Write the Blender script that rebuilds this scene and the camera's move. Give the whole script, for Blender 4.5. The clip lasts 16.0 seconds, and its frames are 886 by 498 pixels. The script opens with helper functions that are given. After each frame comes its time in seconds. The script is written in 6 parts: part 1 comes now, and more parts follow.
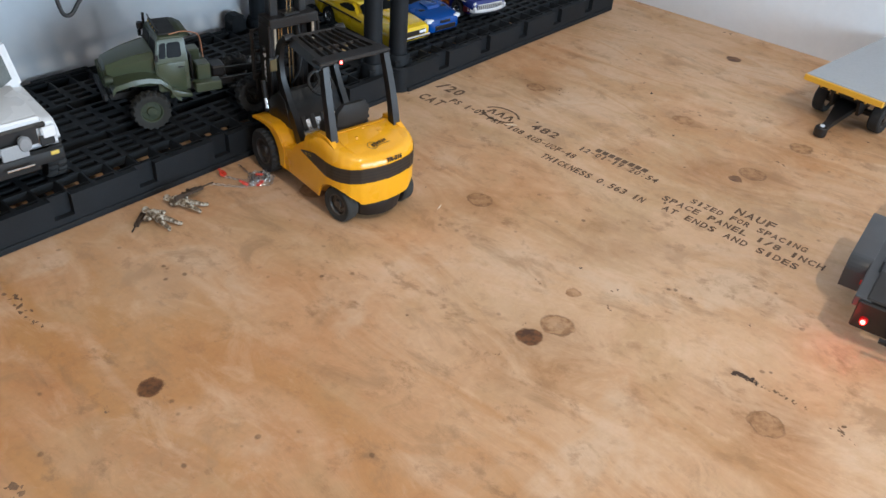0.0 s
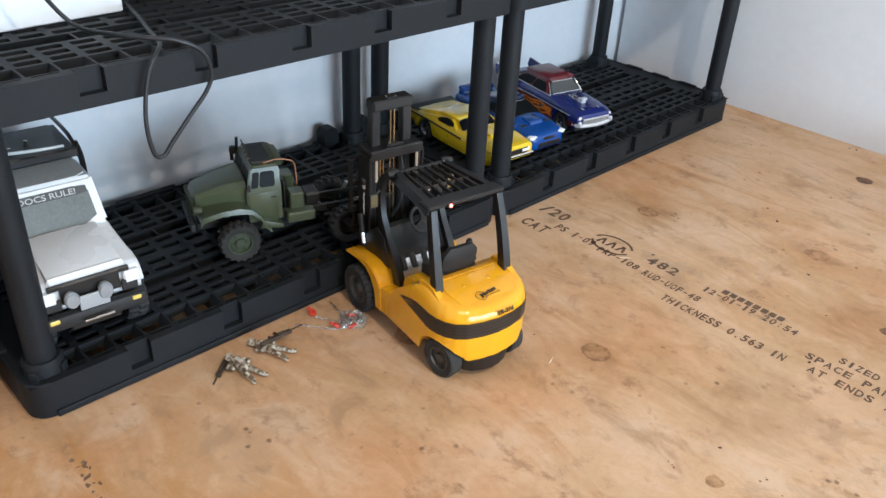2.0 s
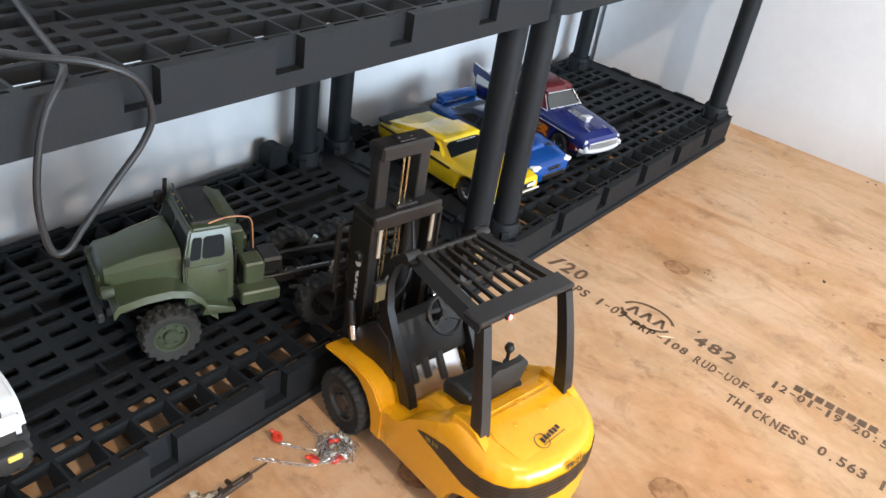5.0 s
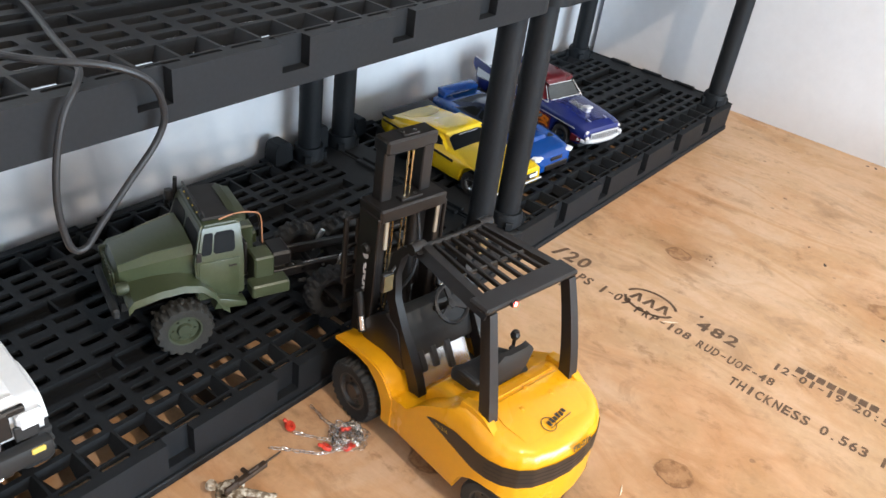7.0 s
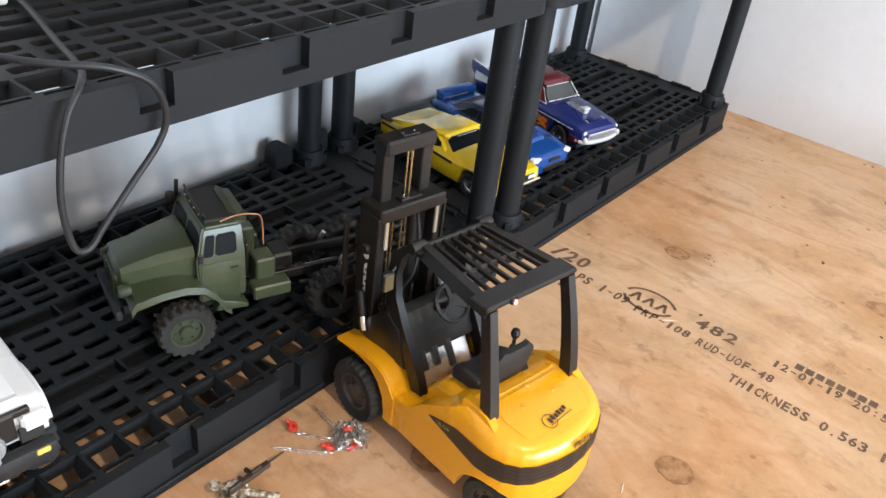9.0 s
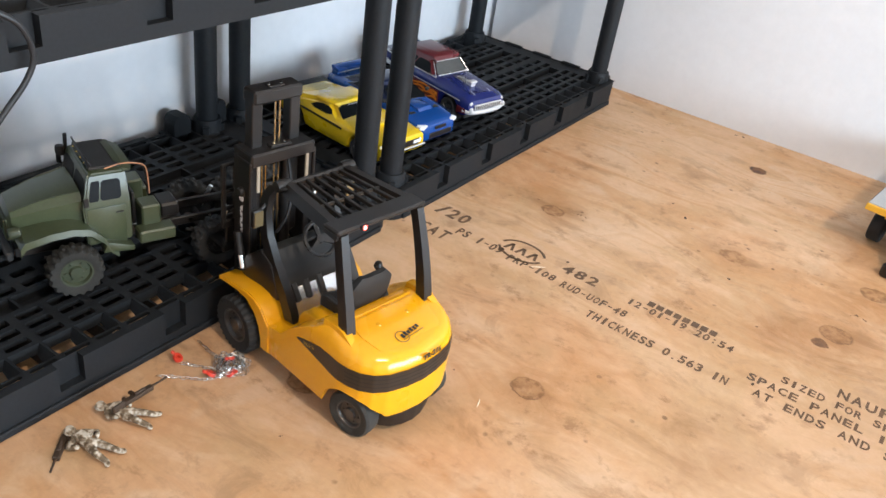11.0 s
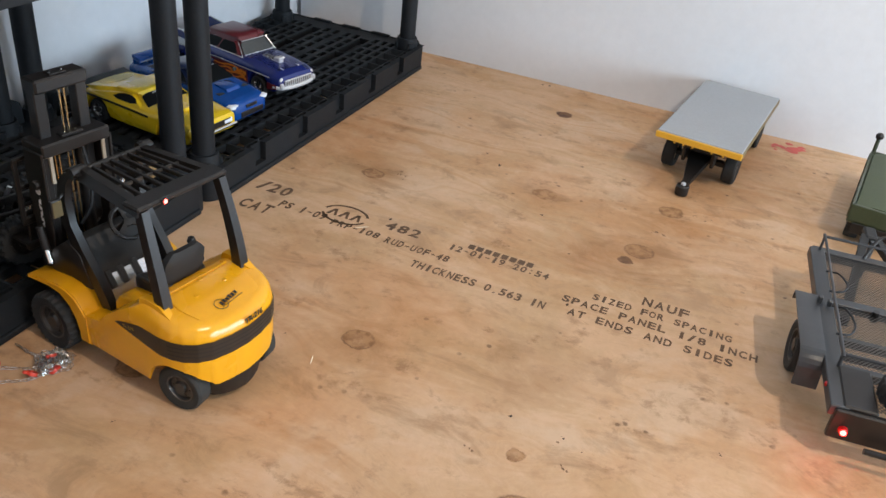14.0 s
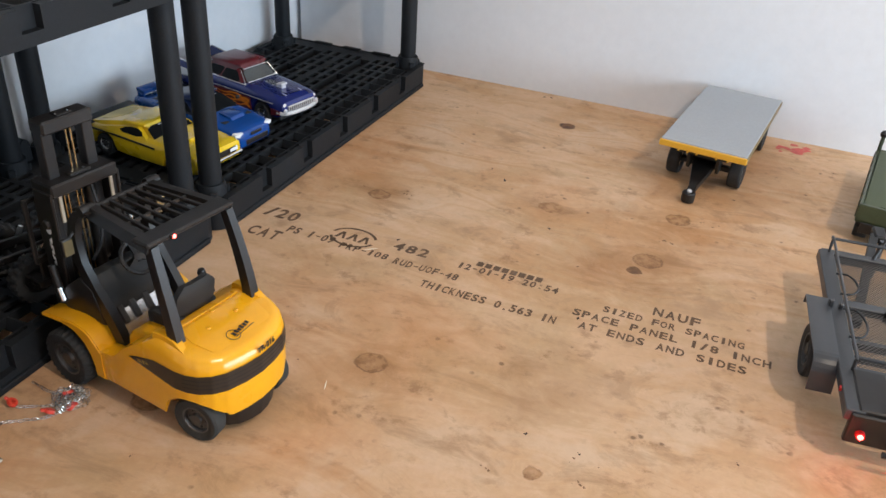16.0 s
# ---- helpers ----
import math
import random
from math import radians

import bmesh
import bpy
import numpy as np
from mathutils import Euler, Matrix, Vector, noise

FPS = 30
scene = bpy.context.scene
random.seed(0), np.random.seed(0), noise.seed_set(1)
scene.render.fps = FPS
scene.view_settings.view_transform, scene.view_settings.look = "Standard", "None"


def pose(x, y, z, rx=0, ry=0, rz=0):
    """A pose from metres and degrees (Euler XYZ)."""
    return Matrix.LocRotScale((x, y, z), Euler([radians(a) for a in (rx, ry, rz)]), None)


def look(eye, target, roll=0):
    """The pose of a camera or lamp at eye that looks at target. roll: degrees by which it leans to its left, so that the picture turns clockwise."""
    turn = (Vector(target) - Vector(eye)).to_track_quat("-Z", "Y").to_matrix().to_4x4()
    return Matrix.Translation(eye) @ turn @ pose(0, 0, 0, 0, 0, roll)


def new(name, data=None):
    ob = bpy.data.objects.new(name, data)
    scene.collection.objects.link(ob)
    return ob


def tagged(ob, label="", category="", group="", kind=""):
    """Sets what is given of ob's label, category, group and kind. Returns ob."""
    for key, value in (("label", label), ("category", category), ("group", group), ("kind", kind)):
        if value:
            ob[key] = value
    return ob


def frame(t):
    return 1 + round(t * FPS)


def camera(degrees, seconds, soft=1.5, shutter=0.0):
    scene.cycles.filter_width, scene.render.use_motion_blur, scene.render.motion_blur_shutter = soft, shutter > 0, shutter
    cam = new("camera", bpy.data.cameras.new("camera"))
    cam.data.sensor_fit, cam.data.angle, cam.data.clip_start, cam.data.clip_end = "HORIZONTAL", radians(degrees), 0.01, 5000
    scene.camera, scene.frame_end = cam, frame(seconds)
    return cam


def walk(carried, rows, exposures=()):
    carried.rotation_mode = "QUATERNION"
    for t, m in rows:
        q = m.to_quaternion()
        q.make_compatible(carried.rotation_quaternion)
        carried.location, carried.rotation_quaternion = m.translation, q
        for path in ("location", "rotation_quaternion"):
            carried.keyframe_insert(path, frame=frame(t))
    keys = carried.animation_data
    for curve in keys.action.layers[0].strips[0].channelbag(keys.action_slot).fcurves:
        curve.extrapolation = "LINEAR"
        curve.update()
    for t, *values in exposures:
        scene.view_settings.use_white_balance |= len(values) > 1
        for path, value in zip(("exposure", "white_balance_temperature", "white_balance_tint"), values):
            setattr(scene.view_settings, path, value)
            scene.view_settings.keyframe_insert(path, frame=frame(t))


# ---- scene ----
cam = camera(56.7, 16.0)
PATH = [
    (0, (-2.035, -1.103, 0.75), (-0.77, -0.075, -0.409), 4.4),
    (0.5, (-2.043, -1.1, 0.753), (-0.784, -0.063, -0.405), 4.5),
    (1, (-2.03, -1.07, 0.764), (-0.783, -0.013, -0.389), 4.1),
    (1.5, (-1.99, -1.003, 0.777), (-0.779, 0.158, -0.311), 3.1),
    (2, (-1.946, -0.921, 0.773), (-0.728, 0.288, -0.255), 3.1),
    (2.5, (-1.935, -0.815, 0.748), (-0.737, 0.424, -0.266), 4.6),
    (3, (-1.857, -0.732, 0.739), (-0.651, 0.493, -0.284), 5.5),
    (3.5, (-1.824, -0.617, 0.715), (-0.59, 0.558, -0.332), 6.6),
    (4, (-1.802, -0.53, 0.705), (-0.485, 0.555, -0.338), 8.8),
    (4.5, (-1.783, -0.508, 0.698), (-0.422, 0.503, -0.361), 9.5),
    (5, (-1.779, -0.52, 0.698), (-0.395, 0.447, -0.375), 9.6),
    (5.2, (-1.78, -0.518, 0.7), (-0.4, 0.441, -0.385), 9.5),
    (7.5, (-1.798, -0.532, 0.707), (-0.426, 0.439, -0.378), 8.1),
    (8, (-1.8, -0.532, 0.708), (-0.429, 0.44, -0.375), 7.9),
    (10.3, (-1.81, -0.573, 0.701), (-0.409, 0.375, -0.367), 7.5),
    (10.5, (-1.817, -0.603, 0.704), (-0.405, 0.326, -0.365), 7.8),
    (11, (-1.842, -0.692, 0.708), (-0.385, 0.181, -0.348), 8.9),
    (11.5, (-1.886, -0.73, 0.699), (-0.382, 0.069, -0.35), 9.6),
    (12, (-1.877, -0.742, 0.701), (-0.335, -0.008, -0.341), 9.6),
    (12.5, (-1.875, -0.746, 0.701), (-0.33, -0.032, -0.349), 9.0),
    (13, (-1.869, -0.76, 0.707), (-0.325, -0.046, -0.345), 7.5),
    (13.5, (-1.858, -0.772, 0.703), (-0.282, -0.12, -0.343), 6.8),
    (14, (-1.858, -0.778, 0.705), (-0.256, -0.201, -0.344), 6.8),
    (14.5, (-1.851, -0.78, 0.719), (-0.249, -0.19, -0.323), 5.2),
    (15, (-1.85, -0.783, 0.719), (-0.25, -0.184, -0.321), 3.9),
    (15.5, (-1.852, -0.785, 0.722), (-0.25, -0.181, -0.312), 3.6),
    (16, (-1.855, -0.78, 0.719), (-0.252, -0.172, -0.309), 3.8),
]
walk(cam, [(t, look(eye, target, roll)) for t, eye, target, roll in PATH],
     exposures=((0, -0.42, 6000, 8), (1, -0.58, 6000, 8), (1.8, -0.20, 6050, 8), (2.5, 0.14, 6100, 8), (3.0, 0.34, 6150, 8), (3.5, 0.36, 6250, 9), (5, 0.37, 6400, 10), (8, 0.30, 6500, 11),
                (10.5, 0.28, 6450, 11), (11, 0.2, 6500, 11), (11.5, -0.08, 6550, 11), (12, -0.11, 6550, 11), (13, -0.15, 6450, 11), (13.5, -0.27, 6350, 10), (14, -0.38, 6350, 10), (15, -0.38, 6400, 11), (16, -0.34, 6400, 11)))

# ---- light and world ----
world = bpy.data.worlds.new("world")
scene.world = world
world.use_nodes = True
world.node_tree.nodes["Background"].inputs[0].default_value = (0.75, 0.82, 1.0, 1)
world.node_tree.nodes["Background"].inputs[1].default_value = 0.15

bulb = bpy.data.lights.new("ceiling_lamp_light", "AREA")
bulb.shape, bulb.size, bulb.energy, bulb.color = "DISK", 0.09, 33, (1.0, 0.84, 0.67)
lamp_ob = new("ceiling_lamp_light", bulb)
lamp_ob.matrix_world = look((-1.65, -1.98, 2.30), (-0.85, -0.7, 0))
# cool fill lamp added to brighten the walls, set in a made-up south opening
fill_light = bpy.data.lights.new("added_fill_light", "AREA")
fill_light.shape, fill_light.size, fill_light.size_y, fill_light.energy, fill_light.color = "RECTANGLE", 2.2, 0.9, 106, (0.69, 0.855, 1.0)
fill_ob = new("added_fill_light", fill_light)
fill_ob.matrix_world = look((-1.06, -3.13, 0.50), (-1.06, 0, 0.42))


# the two lit tail lamps of the small trailer
for y in (-0.979, -1.152):
    tail = bpy.data.lights.new("tail_lamp_light", "POINT")
    tail.energy, tail.color, tail.shadow_soft_size = 0.028, (1.0, 0.03, 0.03), 0.006
    new("tail_lamp_light", tail).location = (-0.992 - 0.09 * (y + 0.979), y, 0.050)


# ---- materials ----
def node(nt, kind, x=0, **props):
    n = nt.nodes.new(kind)
    for key, value in props.items():
        n.inputs[key.replace("_", " ")].default_value = value
    return n


def material(name, color, rough=0.5, metal=0.0, vary=0.15, scale=40.0, bump=0.15, coat=0.0, dist=0.0006):
    """A plain surface with mottling at two scales, uneven gloss and fine relief."""
    m = bpy.data.materials.new(name)
    m.use_nodes = True
    nt = m.node_tree
    b = nt.nodes["Principled BSDF"]
    tc = nt.nodes.new("ShaderNodeTexCoord")
    big = node(nt, "ShaderNodeTexNoise", Scale=scale * 0.3, Detail=4.0, Roughness=0.6)
    fine = node(nt, "ShaderNodeTexNoise", Scale=scale * 9, Detail=3.0, Roughness=0.6)
    for n in (big, fine):
        nt.links.new(tc.outputs["Object"], n.inputs["Vector"])
    mix = nt.nodes.new("ShaderNodeMath")
    mix.operation = "MULTIPLY_ADD"
    mix.inputs[1].default_value = 0.4
    nt.links.new(fine.outputs["Fac"], mix.inputs[0])
    half = nt.nodes.new("ShaderNodeMath")
    half.operation = "MULTIPLY"
    half.inputs[1].default_value = 0.6
    nt.links.new(big.outputs["Fac"], half.inputs[0])
    nt.links.new(half.outputs[0], mix.inputs[2])
    ramp = nt.nodes.new("ShaderNodeValToRGB")
    lo, hi = [tuple(min(1, c * f) for c in color) + (1,) for f in (1 - vary, 1 + vary)]
    ramp.color_ramp.elements[0].position, ramp.color_ramp.elements[0].color = 0.3, lo
    ramp.color_ramp.elements[1].position, ramp.color_ramp.elements[1].color = 0.7, hi
    nt.links.new(mix.outputs[0], ramp.inputs[0])
    nt.links.new(ramp.outputs[0], b.inputs["Base Color"])
    gloss = node(nt, "ShaderNodeMapRange", From_Min=0.3, From_Max=0.7, To_Min=max(0.03, rough - 0.08), To_Max=min(1, rough + 0.1))
    nt.links.new(big.outputs["Fac"], gloss.inputs[0])
    nt.links.new(gloss.outputs[0], b.inputs["Roughness"])
    b.inputs["Metallic"].default_value = metal
    b.inputs["Coat Weight"].default_value = coat
    b.inputs["Coat Roughness"].default_value = 0.08
    if bump:
        bp = node(nt, "ShaderNodeBump", Strength=bump, Distance=dist)
        nt.links.new(fine.outputs["Fac"], bp.inputs["Height"])
        nt.links.new(bp.outputs[0], b.inputs["Normal"])
    return m


def glowing(name, color, strength):
    m = bpy.data.materials.new(name)
    m.use_nodes = True
    b = m.node_tree.nodes["Principled BSDF"]
    b.inputs["Base Color"].default_value = (*color, 1)
    b.inputs["Emission Color"].default_value = (*color, 1)
    b.inputs["Emission Strength"].default_value = strength
    return m


KNOTS = [  # x, y, radius, darkness, ring strength
    (-1.061, -0.384, 0.021, 0.30, 1.0), (-1.285, -0.660, 0.018, 0.96, 0.5), (-1.237, -0.673, 0.023, 0.25, 0.8),
    (-1.701, -0.384, 0.016, 0.92, 0.7), (-1.203, -0.969, 0.022, 0.25, 0.8), (-0.647, -0.665, 0.012, 0.8, 0.5),
    (-0.605, -0.681, 0.024, 0.30, 0.8), (-0.428, -0.705, 0.022, 0.28, 0.8), (-0.088, -0.398, 0.018, 0.96, 0.8),
    (-0.605, -0.170, 0.020, 0.35, 0.9), (-1.157, -0.646, 0.011, 0.3, 0.3), (-1.250, -0.168, 0.022, 0.38, 0.9),
    (-1.074, -0.123, 0.010, 0.5, 0.3), (-0.496, -0.476, 0.022, 0.10, 0.3),
]


def plywood():
    """Rotary-cut softwood veneer: bands along y that bend round the knots, mottling, dirt and dark specks."""
    m = bpy.data.materials.new("plywood")
    m.use_nodes = True
    nt = m.node_tree
    b = nt.nodes["Principled BSDF"]

    def math_node(op, a, c=None, clamp=False):
        n = nt.nodes.new("ShaderNodeMath")
        n.operation, n.use_clamp = op, clamp
        for i, v in enumerate((a, c)):
            if v is None:
                continue
            if isinstance(v, (int, float)):
                n.inputs[i].default_value = v
            else:
                nt.links.new(v, n.inputs[i])
        return n.outputs[0]

    def mixed(fac, a, c, blend="MIX"):
        n = nt.nodes.new("ShaderNodeMix")
        n.data_type, n.blend_type = "RGBA", blend
        for sock, v in ((n.inputs[0], fac), (n.inputs[6], a), (n.inputs[7], c)):
            if isinstance(v, (int, float)):
                sock.default_value = v
            elif isinstance(v, tuple):
                sock.default_value = (*v, 1)
            else:
                nt.links.new(v, sock)
        return n.outputs[2]

    tc = nt.nodes.new("ShaderNodeTexCoord")
    sep = nt.nodes.new("ShaderNodeSeparateXYZ")
    nt.links.new(tc.outputs["Object"], sep.inputs[0])
    X, Y = sep.outputs[0], sep.outputs[1]
    wob = node(nt, "ShaderNodeTexNoise", Scale=1.0, Detail=3.0)
    scaled = nt.nodes.new("ShaderNodeCombineXYZ")
    nt.links.new(math_node("MULTIPLY", X, 7.0), scaled.inputs[0])
    nt.links.new(math_node("MULTIPLY", Y, 2.4), scaled.inputs[1])
    nt.links.new(scaled.outputs[0], wob.inputs["Vector"])
    edge = node(nt, "ShaderNodeTexNoise", Scale=55.0, Detail=3.0)
    nt.links.new(tc.outputs["Object"], edge.inputs["Vector"])
    edge_off = math_node("MULTIPLY", math_node("SUBTRACT", edge.outputs["Fac"], 0.5), 0.016)
    broken = node(nt, "ShaderNodeMapRange", From_Min=0.36, From_Max=0.58, To_Min=0.15, To_Max=1.0)
    nt.links.new(edge.outputs["Fac"], broken.inputs[0])
    bend = math_node("MULTIPLY", math_node("SUBTRACT", wob.outputs["Fac"], 0.5), 0.26)
    dark = ring = disc = None
    for x, y, r, d, s in KNOTS:
        dx, dy = math_node("SUBTRACT", X, x), math_node("SUBTRACT", Y, y)
        r1 = math_node("SQRT", math_node("ADD", math_node("MULTIPLY", dx, dx), math_node("MULTIPLY", math_node("MULTIPLY", dy, dy), 0.85)))
        far = math_node("ADD", math_node("MULTIPLY", dx, dx), math_node("MULTIPLY", math_node("MULTIPLY", dy, dy), 0.35))
        bump = math_node("POWER", 2.718, math_node("DIVIDE", far, -(r * 3.4) ** 2))
        bend = math_node("ADD", bend, math_node("MULTIPLY", bump, 0.085))
        rr = math_node("ADD", r1, edge_off)
        inside = nt.nodes.new("ShaderNodeMapRange")
        inside.inputs[1].default_value, inside.inputs[2].default_value = r * 1.02, r * 0.86
        nt.links.new(rr, inside.inputs[0])
        if d > 0.6:
            k = math_node("MULTIPLY", inside.outputs[0], d)
            dark = k if dark is None else math_node("MAXIMUM", dark, k)
        else:
            k = math_node("MULTIPLY", math_node("MULTIPLY", inside.outputs[0], math_node("ADD", math_node("MULTIPLY", rr, 0.6 / r), 0.4)), 0.62 + 0.6 * d)
            disc = k if disc is None else math_node("MAXIMUM", disc, k)
        band = math_node("SUBTRACT", 1.0, math_node("MULTIPLY", math_node("ABSOLUTE", math_node("SUBTRACT", rr, r * 0.95)), 1 / (0.11 * r)), True)
        inner = math_node("MULTIPLY", math_node("MULTIPLY", math_node("ADD", math_node("SINE", math_node("MULTIPLY", rr, 900.0)), 1.0), 0.04), inside.outputs[0])
        g = math_node("MULTIPLY", math_node("MAXIMUM", math_node("MULTIPLY", band, broken.outputs[0]), inner), 0.9 * s)
        ring = g if ring is None else math_node("MAXIMUM", ring, g)
    u = math_node("ADD", X, bend)
    grain_at = nt.nodes.new("ShaderNodeCombineXYZ")
    nt.links.new(math_node("MULTIPLY", u, 34.0), grain_at.inputs[0])
    nt.links.new(math_node("MULTIPLY", Y, 0.9), grain_at.inputs[1])
    grain = node(nt, "ShaderNodeTexNoise", Scale=1.0, Detail=3.5, Roughness=0.5)
    nt.links.new(grain_at.outputs[0], grain.inputs["Vector"])
    fine_at = nt.nodes.new("ShaderNodeCombineXYZ")
    nt.links.new(math_node("MULTIPLY", u, 420.0), fine_at.inputs[0])
    nt.links.new(math_node("MULTIPLY", Y, 22.0), fine_at.inputs[1])
    fine = node(nt, "ShaderNodeTexNoise", Scale=1.0, Detail=3.0)
    nt.links.new(fine_at.outputs[0], fine.inputs["Vector"])
    ramp = nt.nodes.new("ShaderNodeValToRGB")
    e = ramp.color_ramp.elements
    e[0].position, e[0].color = 0.14, (0.46, 0.275, 0.150, 1)
    e[1].position, e[1].color = 0.84, (0.60, 0.405, 0.265, 1)
    for pos, col in ((0.36, (0.53, 0.330, 0.190, 1)), (0.50, (0.57, 0.372, 0.230, 1))):
        n = e.new(pos)
        n.color = col
    nt.links.new(grain.outputs["Fac"], ramp.inputs[0])
    # redder and darker colour towards -x
    strip = nt.nodes.new("ShaderNodeMapRange")
    strip.inputs[1].default_value, strip.inputs[2].default_value = -1.15, -1.75
    nt.links.new(math_node("ADD", X, math_node("MULTIPLY", bend, 0.8)), strip.inputs[0])
    col = mixed(math_node("MULTIPLY", strip.outputs[0], 0.65), ramp.outputs[0], (0.85, 0.64, 0.44), "MULTIPLY")
    col = mixed(0.09, col, fine.outputs["Fac"], "OVERLAY")
    # soft ochre and pale clouds, and deep orange bands that strengthen towards -x
    cloud = node(nt, "ShaderNodeTexNoise", Scale=4.2, Detail=7.0, Roughness=0.6, Distortion=0.9)
    nt.links.new(tc.outputs["Object"], cloud.inputs["Vector"])
    ochre = node(nt, "ShaderNodeMapRange", From_Min=0.50, From_Max=0.62, To_Min=0.0, To_Max=0.55)
    nt.links.new(cloud.outputs["Fac"], ochre.inputs[0])
    col = mixed(ochre.outputs[0], col, (0.465, 0.305, 0.165))
    chalky = node(nt, "ShaderNodeMapRange", From_Min=0.46, From_Max=0.36, To_Min=0.0, To_Max=0.5)
    nt.links.new(cloud.outputs["Fac"], chalky.inputs[0])
    col = mixed(chalky.outputs[0], col, (0.61, 0.465, 0.345))
    broad_at = nt.nodes.new("ShaderNodeCombineXYZ")
    nt.links.new(math_node("MULTIPLY", u, 11.0), broad_at.inputs[0])
    nt.links.new(math_node("MULTIPLY", Y, 1.6), broad_at.inputs[1])
    broad = node(nt, "ShaderNodeTexNoise", Scale=1.0, Detail=2.5)
    nt.links.new(broad_at.outputs[0], broad.inputs["Vector"])
    orange = node(nt, "ShaderNodeMapRange", From_Min=0.50, From_Max=0.60, To_Min=0.0, To_Max=0.8)
    nt.links.new(broad.outputs["Fac"], orange.inputs[0])
    col = mixed(math_node("MULTIPLY", orange.outputs[0], math_node("ADD", math_node("MULTIPLY", strip.outputs[0], 0.75), 0.15)), col, (0.45, 0.225, 0.08))
    # stronger bands of late wood near the end wall
    late = node(nt, "ShaderNodeMapRange", From_Min=-0.95, From_Max=-0.60, To_Min=0.08, To_Max=0.75)
    nt.links.new(X, late.inputs[0])
    lines_at = nt.nodes.new("ShaderNodeCombineXYZ")
    nt.links.new(math_node("MULTIPLY", u, 26.0), lines_at.inputs[0])
    nt.links.new(math_node("MULTIPLY", Y, 1.1), lines_at.inputs[1])
    lines = node(nt, "ShaderNodeTexNoise", Scale=1.0, Detail=2.0)
    nt.links.new(lines_at.outputs[0], lines.inputs["Vector"])
    bands = node(nt, "ShaderNodeMapRange", From_Min=0.50, From_Max=0.60, To_Min=0.0, To_Max=1.0)
    nt.links.new(lines.outputs["Fac"], bands.inputs[0])
    col = mixed(math_node("MULTIPLY", bands.outputs[0], late.outputs[0]), col, (0.505, 0.300, 0.155))
    grit = node(nt, "ShaderNodeTexNoise", Scale=95.0, Detail=4.0, Roughness=0.65)
    nt.links.new(tc.outputs["Object"], grit.inputs["Vector"])
    col = mixed(0.13, col, grit.outputs["Fac"], "OVERLAY")
    # handling dirt and grey scuffs
    dirt = node(nt, "ShaderNodeTexNoise", Scale=5.5, Detail=7.0, Roughness=0.65)
    nt.links.new(tc.outputs["Object"], dirt.inputs["Vector"])
    soil = nt.nodes.new("ShaderNodeMapRange")
    soil.inputs[1].default_value, soil.inputs[2].default_value, soil.inputs[4].default_value = 0.55, 0.74, 0.5
    nt.links.new(dirt.outputs["Fac"], soil.inputs[0])
    col = mixed(soil.outputs[0], col, (0.32, 0.20, 0.115))
    smudge = node(nt, "ShaderNodeTexNoise", Scale=1.0, Detail=8.0, Roughness=0.7, Distortion=0.6)
    smudge_at = nt.nodes.new("ShaderNodeCombineXYZ")
    nt.links.new(math_node("MULTIPLY", X, 15.0), smudge_at.inputs[0])
    nt.links.new(math_node("MULTIPLY", Y, 8.0), smudge_at.inputs[1])
    nt.links.new(smudge_at.outputs[0], smudge.inputs["Vector"])
    grime = node(nt, "ShaderNodeMapRange", From_Min=0.54, From_Max=0.66, To_Min=0.0, To_Max=0.60)
    nt.links.new(smudge.outputs["Fac"], grime.inputs[0])
    col = mixed(grime.outputs[0], col, (0.32, 0.195, 0.105))
    rub = node(nt, "ShaderNodeMapRange", From_Min=0.48, From_Max=0.33, To_Min=0.0, To_Max=0.40)
    nt.links.new(smudge.outputs["Fac"], rub.inputs[0])
    col = mixed(rub.outputs[0], col, (0.69, 0.49, 0.35))
    # ground-in brown dirt round some knots
    for cx, cy, spread in ((-0.625, -0.675, 0.0055), (-1.30, -0.70, 0.006), (-1.215, -0.985, 0.006), (-1.02, -0.62, 0.004), (-0.47, -0.69, 0.003), (-0.600, -0.175, 0.0024), (-1.061, -0.384, 0.0016), (-0.66, -0.60, 0.002)):
        px, py = math_node("SUBTRACT", X, cx), math_node("SUBTRACT", Y, cy)
        halo = math_node("POWER", 2.718, math_node("DIVIDE", math_node("ADD", math_node("MULTIPLY", px, px), math_node("MULTIPLY", py, py)), -spread))
        rough_edge = node(nt, "ShaderNodeMapRange", From_Min=0.40, From_Max=0.62, To_Min=0.15, To_Max=0.85)
        nt.links.new(smudge.outputs["Fac"], rough_edge.inputs[0])
        col = mixed(math_node("MULTIPLY", halo, rough_edge.outputs[0]), col, (0.33, 0.17, 0.072))
    # small soft brown smears, longer along the grain
    smear_at = nt.nodes.new("ShaderNodeCombineXYZ")
    nt.links.new(math_node("MULTIPLY", X, 30.0), smear_at.inputs[0])
    nt.links.new(math_node("MULTIPLY", Y, 21.0), smear_at.inputs[1])
    smear = node(nt, "ShaderNodeTexNoise", Scale=1.0, Detail=7.0, Roughness=0.72, Distortion=0.2)
    nt.links.new(smear_at.outputs[0], smear.inputs["Vector"])
    spots = node(nt, "ShaderNodeMapRange", From_Min=0.545, From_Max=0.66, To_Min=0.0, To_Max=0.85)
    nt.links.new(smear.outputs["Fac"], spots.inputs[0])
    cluster = node(nt, "ShaderNodeMapRange", From_Min=0.40, From_Max=0.60, To_Min=0.1, To_Max=1.0)
